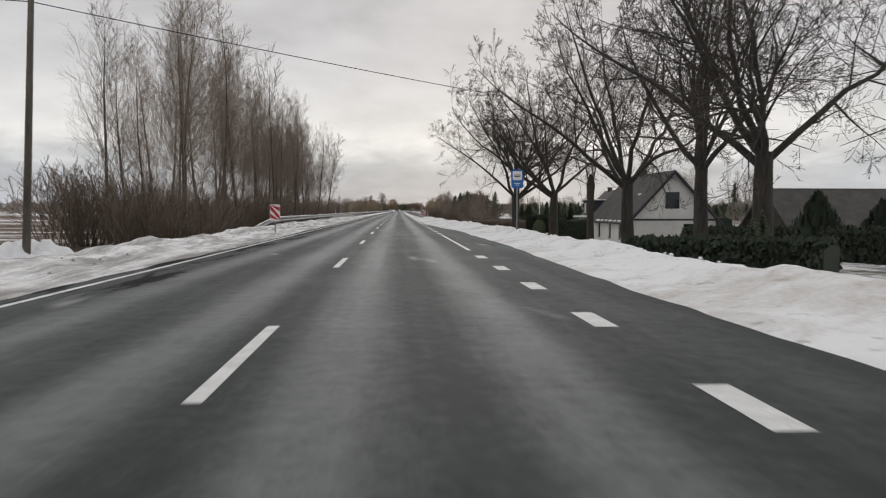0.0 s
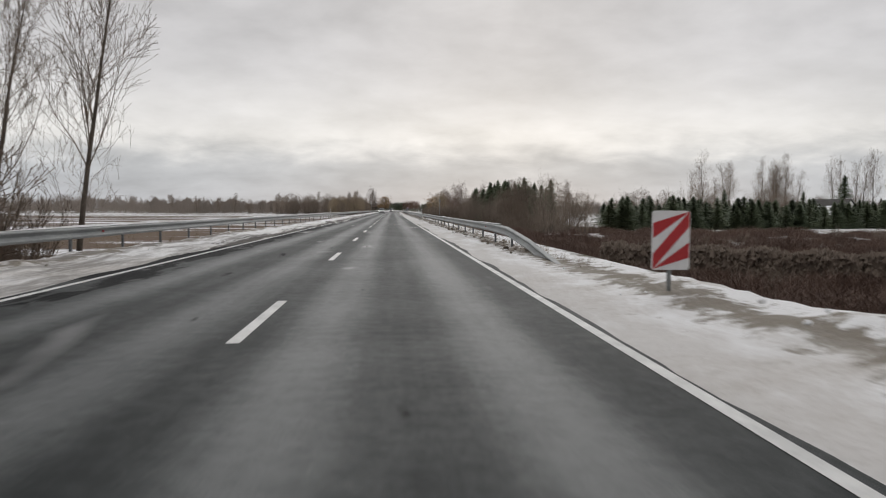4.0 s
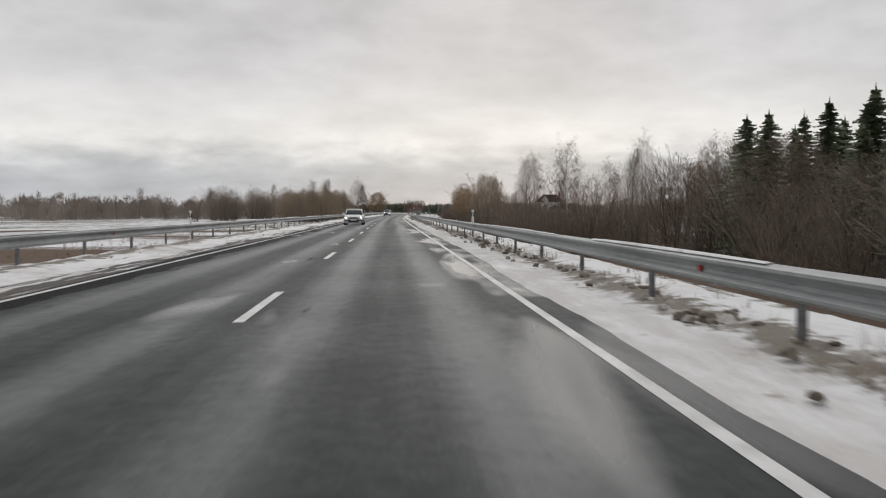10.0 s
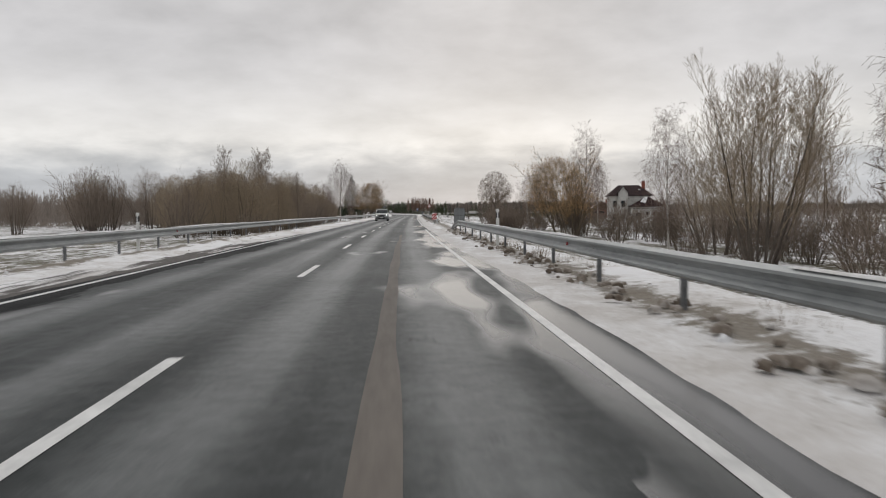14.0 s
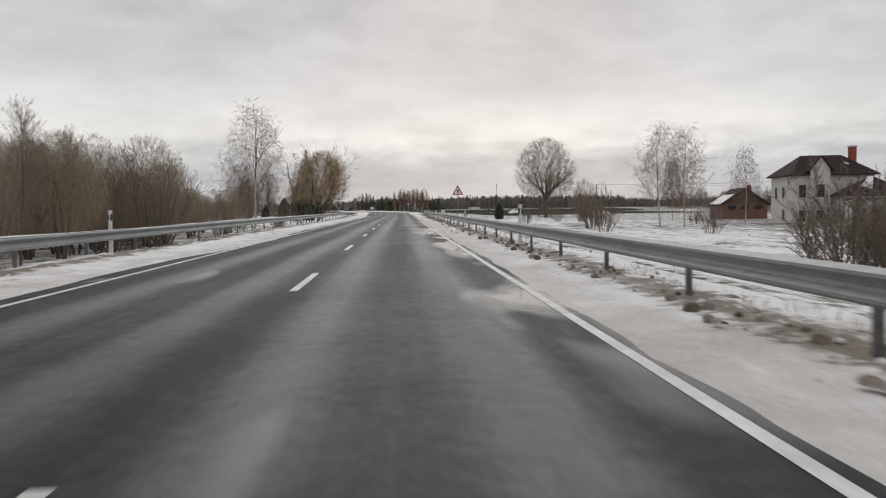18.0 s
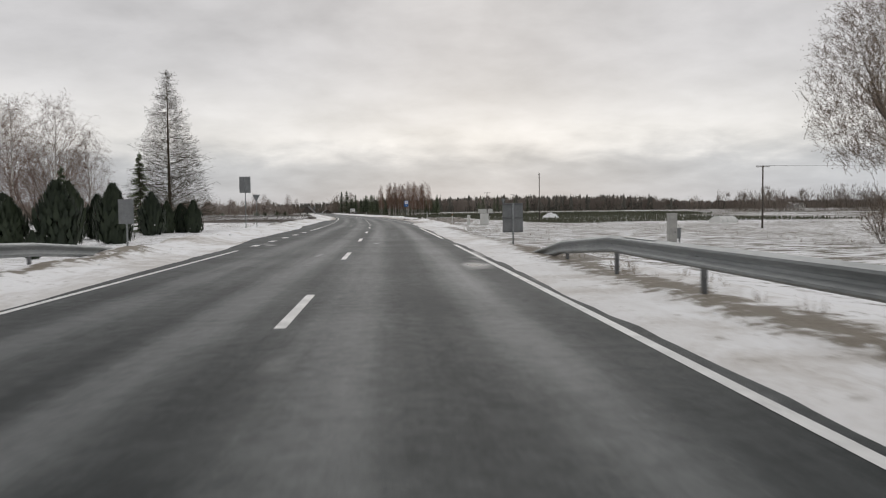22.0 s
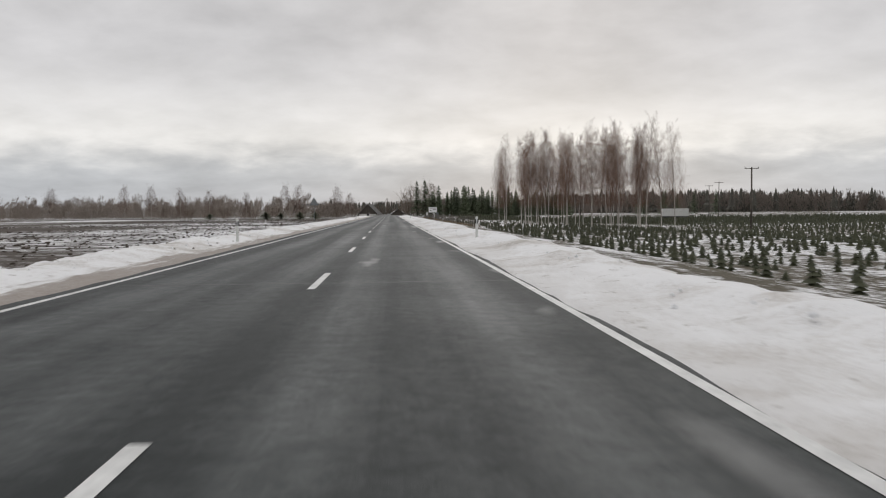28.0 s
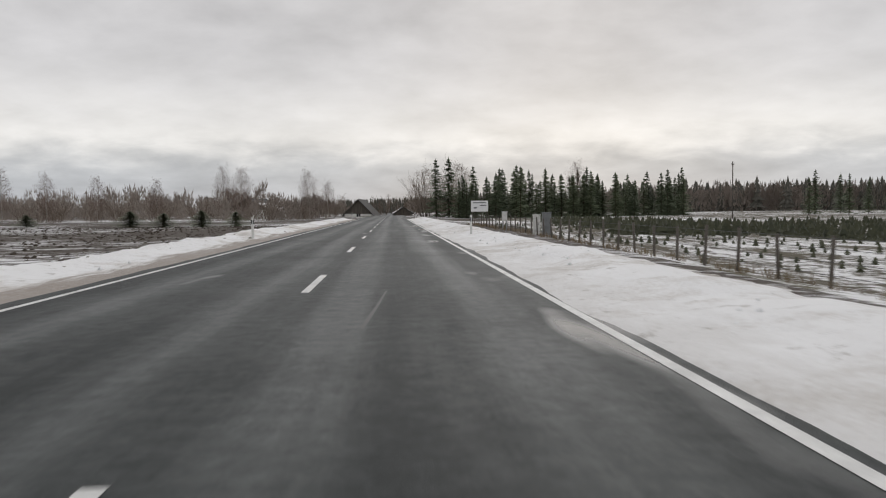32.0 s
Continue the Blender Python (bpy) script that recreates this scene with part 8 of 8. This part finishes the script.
MAT_SLUSH = plain("dirty_slush", (0.11, 0.09, 0.07), (0.46, 0.435, 0.40), 2.6, 0.85, bump=0.6, dist=0.06)
heap("snow_mound", "dirty heap of ploughed snow at the junction", 14.2, 702.5, 2.4, 1.3, 0.42, MAT_SLUSH, 1)
heap("snow_mound", "dirty heap of ploughed snow at the junction", 12.6, 693.0, 1.2, 0.9, 0.40, MAT_SLUSH, 2)
for k, (hx, hy, hr, hh) in enumerate(((9.9, 708.5, 1.1, 0.3), (11.4, 706.6, 1.3, 0.38), (10.4, 712.5, 0.9, 0.26), (13.0, 709.0, 1.5, 0.42), (16.2, 705.5, 1.6, 0.45), (9.6, 716.5, 0.8, 0.22))):
    heap("snow_mound", "low rough heap of dirty ploughed snow beside the verge", hx, hy, hr, hr * 0.8, hh, MAT_SLUSH, 20 + k)
heap("snow_mound", "snow-covered mound beyond the plantation", 66.0, 868.0, 3.2, 2.4, 1.7, MAT_SNOWCAP, 3)
heap("snow_mound", "snow heap round the foot of a pole", -13.6, 32.6, 2.2, 1.6, 1.0, MAT_SNOWCAP, 6)
heap("snow_mound", "snow heap beside the side road", -7.5, 700.0, 1.6, 3.0, 0.5, MAT_SNOWCAP, 7)


# ---- snow lumps thrown up by the plough ----
def snow_lumps():
    r = random.Random(21)
    for mat, nm, label, n in ((MAT_SLUSH, "dirty_snow_lumps", "dirty frozen snow lumps thrown up along the verge", 700), (MAT_SNOWCAP, "snow_lumps", "white snow lumps lying along the verge", 1300)):
        V, F = [], []
        for _ in range(n):
            side = 1 if r.random() < 0.6 else -1
            y = r.choice((r.uniform(-10, 110), r.uniform(110, 640), r.uniform(640, 930)))
            e = float(edges(np.array([y]))[0 if side < 0 else 1][0])
            u = e + side * (0.35 + abs(r.gauss(0.5, 0.8)))
            if side > 0 and (686 < y < 706 or ((y > 590 or y < 135) and mat is MAT_SLUSH)):
                continue
            p = at(y, u)
            s = r.uniform(0.018, 0.05) * (1.5 if r.random() < 0.05 else 1.0)
            x, yy = float(p[0]), float(p[1])
            off = abs(u) - abs(e) + 0.5
            hp = float(bank(y, side)) * float(np.interp(off, [0, 0.35, 1.1, 1.5, 1.95, 2.7, 3.8], [0, 0.16, 0.36, 0.72, 1.0, 0.75, 0.0])) * 0.8
            b = len(V)
            m = 6
            for ring, (f, z) in enumerate(((1.0, -0.6), (0.9, 0.35), (0.45, 0.85))):
                for j in range(m):
                    a = 6.283 * j / m + ring * 0.4
                    q = s * f * r.uniform(0.7, 1.25)
                    V.append((x + math.cos(a) * q, yy + math.sin(a) * q * 1.4, hp + z * s * 0.8 * r.uniform(0.8, 1.15)))
            V.append((x, yy, hp + s * 0.85))
            for ring in range(2):
                for j in range(m):
                    F.append((b + ring * m + j, b + ring * m + (j + 1) % m, b + (ring + 1) * m + (j + 1) % m, b + (ring + 1) * m + j))
            F += [(b + 2 * m + j, b + 2 * m + (j + 1) % m, b + 3 * m) for j in range(m)]
        thing(nm, label, "snow", kind="stuff", data=mesh(nm, V, F, mat, smooth=True))


snow_lumps()


def rail_rubble():
    """Rough dirty snow and turf lumps lying under the right-hand rail."""
    r = random.Random(77)
    V, F = [], []
    for _ in range(2100):
        y = r.uniform(126, 600)
        if 436 < y < 464:
            continue
        u = 5.2 + r.gauss(0, 0.26)
        p = at(y, u)
        x, yy, s = float(p[0]), float(p[1]), r.uniform(0.03, 0.095)
        b, m = len(V), 6
        for f, h in ((1.0, -0.5), (0.9, 0.15), (0.5, 0.45)):
            for j in range(m):
                a = 6.283 * j / m + h
                q = s * f * r.uniform(0.65, 1.35)
                V.append((x + math.cos(a) * q, yy + math.sin(a) * q * 1.5, 0.10 + h * s * r.uniform(0.7, 1.3)))
        V.append((x, yy, 0.10 + s * 0.52))
        for g in range(2):
            F += [(b + g * m + j, b + g * m + (j + 1) % m, b + (g + 1) * m + (j + 1) % m, b + (g + 1) * m + j) for j in range(m)]
        F += [(b + 2 * m + j, b + 2 * m + (j + 1) % m, b + 3 * m) for j in range(m)]
    M = Mat("turf_and_old_snow", 0.9)
    n = M.noise(M.world(), 3.0, 6, 0.7)
    M.colour(M.ramp(M.math("MULTIPLY_ADD", M.island(), 0.35, M.math("MULTIPLY", n, 0.7)), [(0.38, (0.11, 0.085, 0.062)), (0.55, (0.27, 0.23, 0.19)), (0.74, (0.70, 0.68, 0.66))]))
    M.bump(n, 0.6, 0.05)
    thing("rail_rubble", "dirty snow and turf lumps under the guard rail", "snow", kind="stuff", data=mesh("rail_rubble", V, F, M.m, smooth=True))


rail_rubble()


def soil_clods():
    """Clods of turned earth standing out of the snow on the ploughed land."""
    r = random.Random(33)
    V, F = [], []
    for _ in range(7000):
        y = r.uniform(745, 985)
        u = -7.2 - 46 * r.random() ** 1.5
        u = round(u / 0.9) * 0.9 + r.gauss(0, 0.26)
        p = at(y, u)
        x, yy = float(p[0]), float(p[1])
        z, s = land(x, yy), r.uniform(0.04, 0.13)
        b, m = len(V), 5
        for f, h in ((1.0, -0.3), (0.75, 0.5)):
            for j in range(m):
                a = 6.283 * j / m + h
                q = s * f * r.uniform(0.6, 1.4)
                V.append((x + math.cos(a) * q, yy + math.sin(a) * q * 1.6, z + h * s * r.uniform(0.6, 1.3)))
        V.append((x + r.uniform(-0.3, 0.3) * s, yy, z + s * r.uniform(0.6, 1.0)))
        F += [(b + j, b + (j + 1) % m, b + m + (j + 1) % m, b + m + j) for j in range(m)]
        F += [(b + m + j, b + m + (j + 1) % m, b + 2 * m) for j in range(m)]
    thing("soil_clods", "dark clods of ploughed earth poking out of snow", "soil", kind="stuff", data=mesh("soil_clods", V, F, plain("turned_earth", (0.030, 0.023, 0.017), (0.075, 0.056, 0.040), 3, 0.95, bump=0.5)))


soil_clods()

# ---- repairs in the asphalt ----
MAT_TAR = plain("old_tar_strip", (0.085, 0.072, 0.060), (0.150, 0.130, 0.110), 1.5, 0.8, bump=0.3, stretch=(1, 0.1, 1))
MAT_JOINT = plain("worn_joint", (0.075, 0.076, 0.074), (0.14, 0.14, 0.137), 2.5, 0.7, bump=0.2)
MAT_CRACK = plain("sealed_crack", (0.008, 0.008, 0.008), (0.018, 0.018, 0.018), 3, 0.5, bump=0.1)


def strip(name, y0, y1, u0, u1, w0, w1, mat, label, wob=0.05):
    ys = np.arange(y0, y1 + 0.01, 1.0)
    f = (ys - y0) / (y1 - y0)
    c = u0 + (u1 - u0) * f + wob * fbm(ys, 1.0, 6, 3, y0)
    w = (w0 + (w1 - w0) * f) * (1 + 0.3 * fbm(ys, 7.0, 3, 3, y0))
    thing(name, label, "road repair", kind="structure", data=ribbon(name, ys, np.stack([c - w / 2, c + w / 2], 1), np.full((len(ys), 2), 0.003), mat))


strip("tar_strip", 372, 428, 1.75, 1.95, 0.34, 0.10, MAT_TAR, "long worn brownish tar strip in the lane")
strip("tar_strip", 556, 577, 2.0, 1.95, 0.09, 0.08, MAT_TAR, "thin worn brownish scrape in the lane")
strip("tar_strip", 92, 104, 0.05, 0.0, 0.22, 0.16, MAT_TAR, "old brownish line mark on the asphalt", 0.02)
strip("tar_strip", 167, 174, 1.75, 1.8, 0.09, 0.05, MAT_TAR, "thin worn brownish scrape in the lane")
for y, u, l in ((592, 0.15, 6), (588, 0.1, 5), (820, 0.1, 9), (246, 2.2, 4), (888, 1.0, 4), (868, 0.2, 6)):
    strip("sealed_crack", y, y + l, u, u + 0.25, 0.05, 0.03, MAT_CRACK, "thin black sealed crack in the asphalt", 0.12)

def cross_joint(y, u0, u1, w, mat, label):
    us = np.linspace(u0, u1, 14)
    ys = y + 0.05 * fbm(us, y, 0.8, 3)
    P = np.concatenate([at(ys, us, 0.003), at(ys + w, us, 0.003)])
    F = [(i, i + 1, i + 15, i + 14) for i in range(13)]
    thing("cross_joint", label, "road repair", kind="structure", data=mesh("cross_joint", P, F, mat))


for y, u0, u1, w in ((684.5, -0.2, 3.7, 0.16), (96.0, 0.3, 3.4, 0.07), (232.0, -0.1, 3.5, 0.10), (204.5, 0.2, 3.4, 0.06), (641.0, 0.3, 3.4, 0.08), (785.0, -3.5, 3.5, 0.06), (540.0, -0.2, 2.6, 0.06), (18.0, -3.4, 3.4, 0.05)):
    cross_joint(y, u0, u1, w, MAT_JOINT, "pale worn joint across the asphalt")

# ---- cars coming the other way, standing still ----
MAT_SILVER = plain("silver_car_paint", (0.52, 0.525, 0.53), (0.58, 0.585, 0.59), 0.6, 0.30, 0.3, 0.0)
MAT_GREYCAR = plain("grey_car_paint", (0.30, 0.318, 0.318), (0.36, 0.378, 0.378), 0.6, 0.32, 0.3, 0.0)
MAT_TYRE = plain("tyre_rubber", (0.012, 0.012, 0.012), (0.028, 0.027, 0.026), 6, 0.85, bump=0.2)
MAT_RIM = plain("alloy_rim", (0.28, 0.28, 0.29), (0.42, 0.42, 0.43), 3, 0.35, 0.8, 0.02)
MAT_CARGLASS = plain("car_glass", (0.018, 0.022, 0.024), (0.035, 0.04, 0.042), 0.8, 0.06, bump=0)
MAT_TRIMBLACK = plain("black_car_plastic", (0.012, 0.012, 0.013), (0.026, 0.026, 0.027), 4, 0.55, bump=0.05)
MAT_LENS = plain("headlamp_lens", (0.55, 0.56, 0.57), (0.68, 0.68, 0.69), 2, 0.12, 0.3, 0)
LAMP = Mat("lit_headlamp", 0.2)
LAMP.colour((0.9, 0.9, 0.88))
LAMP.b.inputs["Emission Color"].default_value = (1.0, 0.97, 0.90, 1)
LAMP.b.inputs["Emission Strength"].default_value = 9.0


def loft(sections, mat, name):
    """A closed skin through half-outlines (y, [(x, z), ...]), mirrored left to right, capped at both ends."""
    bm = bmesh.new()
    rings = []
    for y, half in sections:
        pts = [(-x, z) for x, z in half] + [(x, z) for x, z in reversed(half)]
        rings.append([bm.verts.new((x, y, z)) for x, z in pts])
    n = len(rings[0])
    for a, b in zip(rings, rings[1:]):
        for i in range(n):
            bm.faces.new((a[i], a[(i + 1) % n], b[(i + 1) % n], b[i]))
    bm.faces.new(rings[0][::-1])
    bm.faces.new(rings[-1])
    bmesh.ops.remove_doubles(bm, verts=bm.verts, dist=1e-4)
    bmesh.ops.recalc_face_normals(bm, faces=bm.faces)
    return from_bm(name, bm, mat, True)


def car(name, label, y, u, L, Wd, H, paint, bonnet, clearance, boxy):
    p = at(y, u)
    # nose towards the walker: local -y is forward
    c = thing(name, label, "car", pose(float(p[0]), float(p[1]), 0, 0, 0, turn(y)), group="oncoming cars")
    hw = Wd / 2
    z0, belt = clearance, bonnet
    sec = []
    for f, ww, lo, mid, top in ((0.0, 0.70, z0 + 0.10, 0.52, belt - 0.30), (0.02, 0.84, z0 + 0.02, 0.55, belt - 0.20), (0.06, 0.94, z0, 0.58, belt - 0.13), (0.14, 0.985, z0, 0.62, belt - 0.06), (0.24, 1.0, z0, 0.64, belt + 0.0), (0.30, 1.0, z0, 0.66, belt + 0.03),
                               (0.55, 1.0, z0, 0.68, belt + 0.06), (0.85, 0.99, z0, 0.70, belt + 0.09), (0.95, 0.96, z0 + 0.05, 0.72, belt + 0.08), (1.0, 0.88, z0 + 0.15, 0.74, belt)):
        w = hw * ww
        sec.append((f * L, [(w * 0.90, lo), (w, lo + 0.10), (w, mid), (w * 0.97, top - 0.07), (w * 0.88, top - 0.01), (w * 0.45, top + 0.02)]))
    body = part("body", loft(sec, paint, "body"), c)
    # cabin: glass all round, roof and pillars over it
    cab = []
    b2 = belt + 0.02
    for f, ww, z in ((0.235, 0.84, b2), (0.395, 0.74, H - 0.045), (0.50, 0.73, H - 0.02), (0.78, 0.72, H - 0.03), (0.90 if boxy else 0.93, 0.66, H - 0.12), (0.985, 0.78, b2)):
        w = hw * ww
        cab.append((f * L, [(hw * 0.86, b2 - 0.06), (hw * 0.86, b2), (w, max(z - 0.05, b2)), (w * 0.8, max(z, b2 + 0.005))]))
    part("glass", loft(cab, MAT_CARGLASS, "glass"), c, "dark tinted glass")
    roof = [(f * L, [(hw * 0.765, z - 0.05), (hw * 0.745, z - 0.005), (hw * 0.58, z + 0.03), (hw * 0.2, z + 0.04)]) for f, z in ((0.385, H - 0.06), (0.42, H - 0.035), (0.50, H - 0.015), (0.78, H - 0.025), (0.91, H - 0.10))]
    part("roof", loft(roof, paint, "roof"), c)
    for s in (-1, 1):
        for f0, f1, za, zb, xa, xb in ((0.235, 0.395, b2 - 0.02, H - 0.05, 0.865, 0.755), (0.60, 0.585, b2 - 0.02, H - 0.05, 0.875, 0.75), (0.97, 0.90, b2, H - 0.13, 0.82, 0.68)):
            bm = bmesh.new()
            rod(bm, (s * hw * xa, f0 * L, za), (s * hw * xb, f1 * L, zb), 0.045, n=6)
            part("pillar", from_bm("pillar", bm, paint if f0 != 0.60 else MAT_TRIMBLACK, True), c)
        bm = bmesh.new()
        box(bm, s * hw * 1.14 - 0.10, s * hw * 1.14 + 0.10, 0.295 * L, 0.295 * L + 0.10, b2 + 0.02, b2 + 0.17, 0.04)
        part("mirror", from_bm("mirror", bm, paint, True), c)
        # headlamp wrapping round the wing, fog lamp
        bm = bmesh.new()
        rows = []
        for fx, yy, za, zb in ((0.46, -0.035, 0.36, 0.30), (0.60, -0.03, 0.36, 0.25), (0.78, 0.010 * L - 0.01, 0.34, 0.19), (0.90, 0.035 * L - 0.01, 0.30, 0.15), (0.965, 0.075 * L, 0.23, 0.12)):
            rows.append([bm.verts.new((s * hw * fx, yy + d, belt - z)) for d, z in ((0, za), (0, zb), (0.09, zb), (0.09, za))])
        for a, b in zip(rows, rows[1:]):
            for k in range(4):
                bm.faces.new((a[k], a[(k + 1) % 4], b[(k + 1) % 4], b[k]))
        bm.faces.new(rows[0])
        bm.faces.new(rows[-1][::-1])
        bmesh.ops.recalc_face_normals(bm, faces=bm.faces)
        hl = part("headlight", from_bm("headlight", bm, MAT_LENS), c, "clear headlight, lit")
        bm = bmesh.new()
        bmesh.ops.create_uvsphere(bm, u_segments=14, v_segments=8, radius=0.058, matrix=Matrix.Translation((s * hw * 0.76, -0.012, belt - 0.27)) @ Matrix.Diagonal((1.5, 0.6, 0.75, 1)))
        part("bulb", from_bm("bulb", bm, LAMP.m, True), hl, "glowing lamp")
        bm = bmesh.new()
        box(bm, s * hw * 0.72 - 0.14, s * hw * 0.72 + 0.14, 0.0, 0.10, z0 + 0.16, z0 + 0.28, 0.02)
        part("fog_lamp", from_bm("fog_lamp", bm, MAT_TRIMBLACK), c)
        for f in (0.19, 0.79):
            R = 0.335 if not boxy else 0.365
            bm = bmesh.new()
            rod(bm, (s * (hw - 0.22), f * L, R), (s * (hw - 0.005), f * L, R), R, n=24)
            es = [e for e in bm.edges if len(e.link_faces) == 2 and any(len(fc.verts) > 4 for fc in e.link_faces)]
            bmesh.ops.bevel(bm, geom=es, offset=0.03, segments=2, affect="EDGES")
            wh = part("wheel", from_bm("tyre", bm, MAT_TYRE, False), c)
            bm = bmesh.new()
            rod(bm, (s * (hw - 0.03), f * L, R), (s * (hw + 0.004), f * L, R), R * 0.16, n=12)
            for k in range(5):
                a = k * 1.2566
                rod(bm, (s * (hw - 0.008), f * L + math.cos(a) * R * 0.1, R + math.sin(a) * R * 0.1), (s * (hw - 0.004), f * L + math.cos(a) * R * 0.66, R + math.sin(a) * R * 0.66), 0.035, 0.03, 6)
            part("rim", from_bm("rim", bm, MAT_RIM, True), wh)
    # grille, lower intake, plate as a plain bar, bumper lip
    def mask(nm, pts, yy, mt, label=""):
        part(nm, from_bm(nm, poly_plate(pts, 0.05), mt), c, label, m=pose(0, yy, 0))
    g0, g1 = (belt - 0.50, belt - 0.26) if boxy else (belt - 0.37, belt - 0.27)
    mask("grille", [(-hw * 0.42, g0), (hw * 0.42, g0), (hw * 0.48, g1), (hw * 0.30, g1 + 0.03), (-hw * 0.30, g1 + 0.03), (-hw * 0.48, g1)], -0.025, MAT_TRIMBLACK)
    bm = bmesh.new()
    box(bm, -hw * 0.40, hw * 0.40, -0.065, -0.045, (g0 + g1) / 2 - 0.012, (g0 + g1) / 2 + 0.012, 0.004)
    part("grille_bar", from_bm("grille_bar", bm, MAT_RIM), c)
    i0, i1 = z0 + 0.08, belt - (0.56 if boxy else 0.44)
    mask("intake", [(-hw * 0.46, i0), (hw * 0.46, i0), (hw * 0.66, i1), (-hw * 0.66, i1)], -0.02, MAT_TRIMBLACK)
    for nm, w, za, zb, yy, mt in (("number_plate", 0.26, belt - 0.53 if not boxy else belt - 0.62, belt - 0.42 if not boxy else belt - 0.51, -0.065, MAT_WHITE), ("bumper_lip", hw * 0.84, z0 - 0.02, z0 + 0.06, -0.03, MAT_RIM)):
        bm = bmesh.new()
        box(bm, -w, w, yy, yy + 0.05, za, zb, 0.012)
        part(nm, from_bm(nm, bm, mt), c)
    for s in (-1, 1):
        bm = bmesh.new()
        box(bm, s * hw * 0.60 - 0.22, s * hw * 0.60 + 0.22, 0.24 * L - 0.02, 0.24 * L, b2 + 0.005, b2 + 0.03, 0.005)
        part("wiper", from_bm("wiper", bm, MAT_TRIMBLACK), c)


car("silver_estate_car", "silver estate car with lit headlights on the road", 344.4, -1.72, 4.75, 1.84, 1.49, MAT_SILVER, 0.96, 0.19, False)
car("grey_off_roader", "silver-grey off-road car with lit headlights on the road", 496.0, -1.62, 4.60, 1.86, 1.69, MAT_GREYCAR, 1.10, 0.22, True)
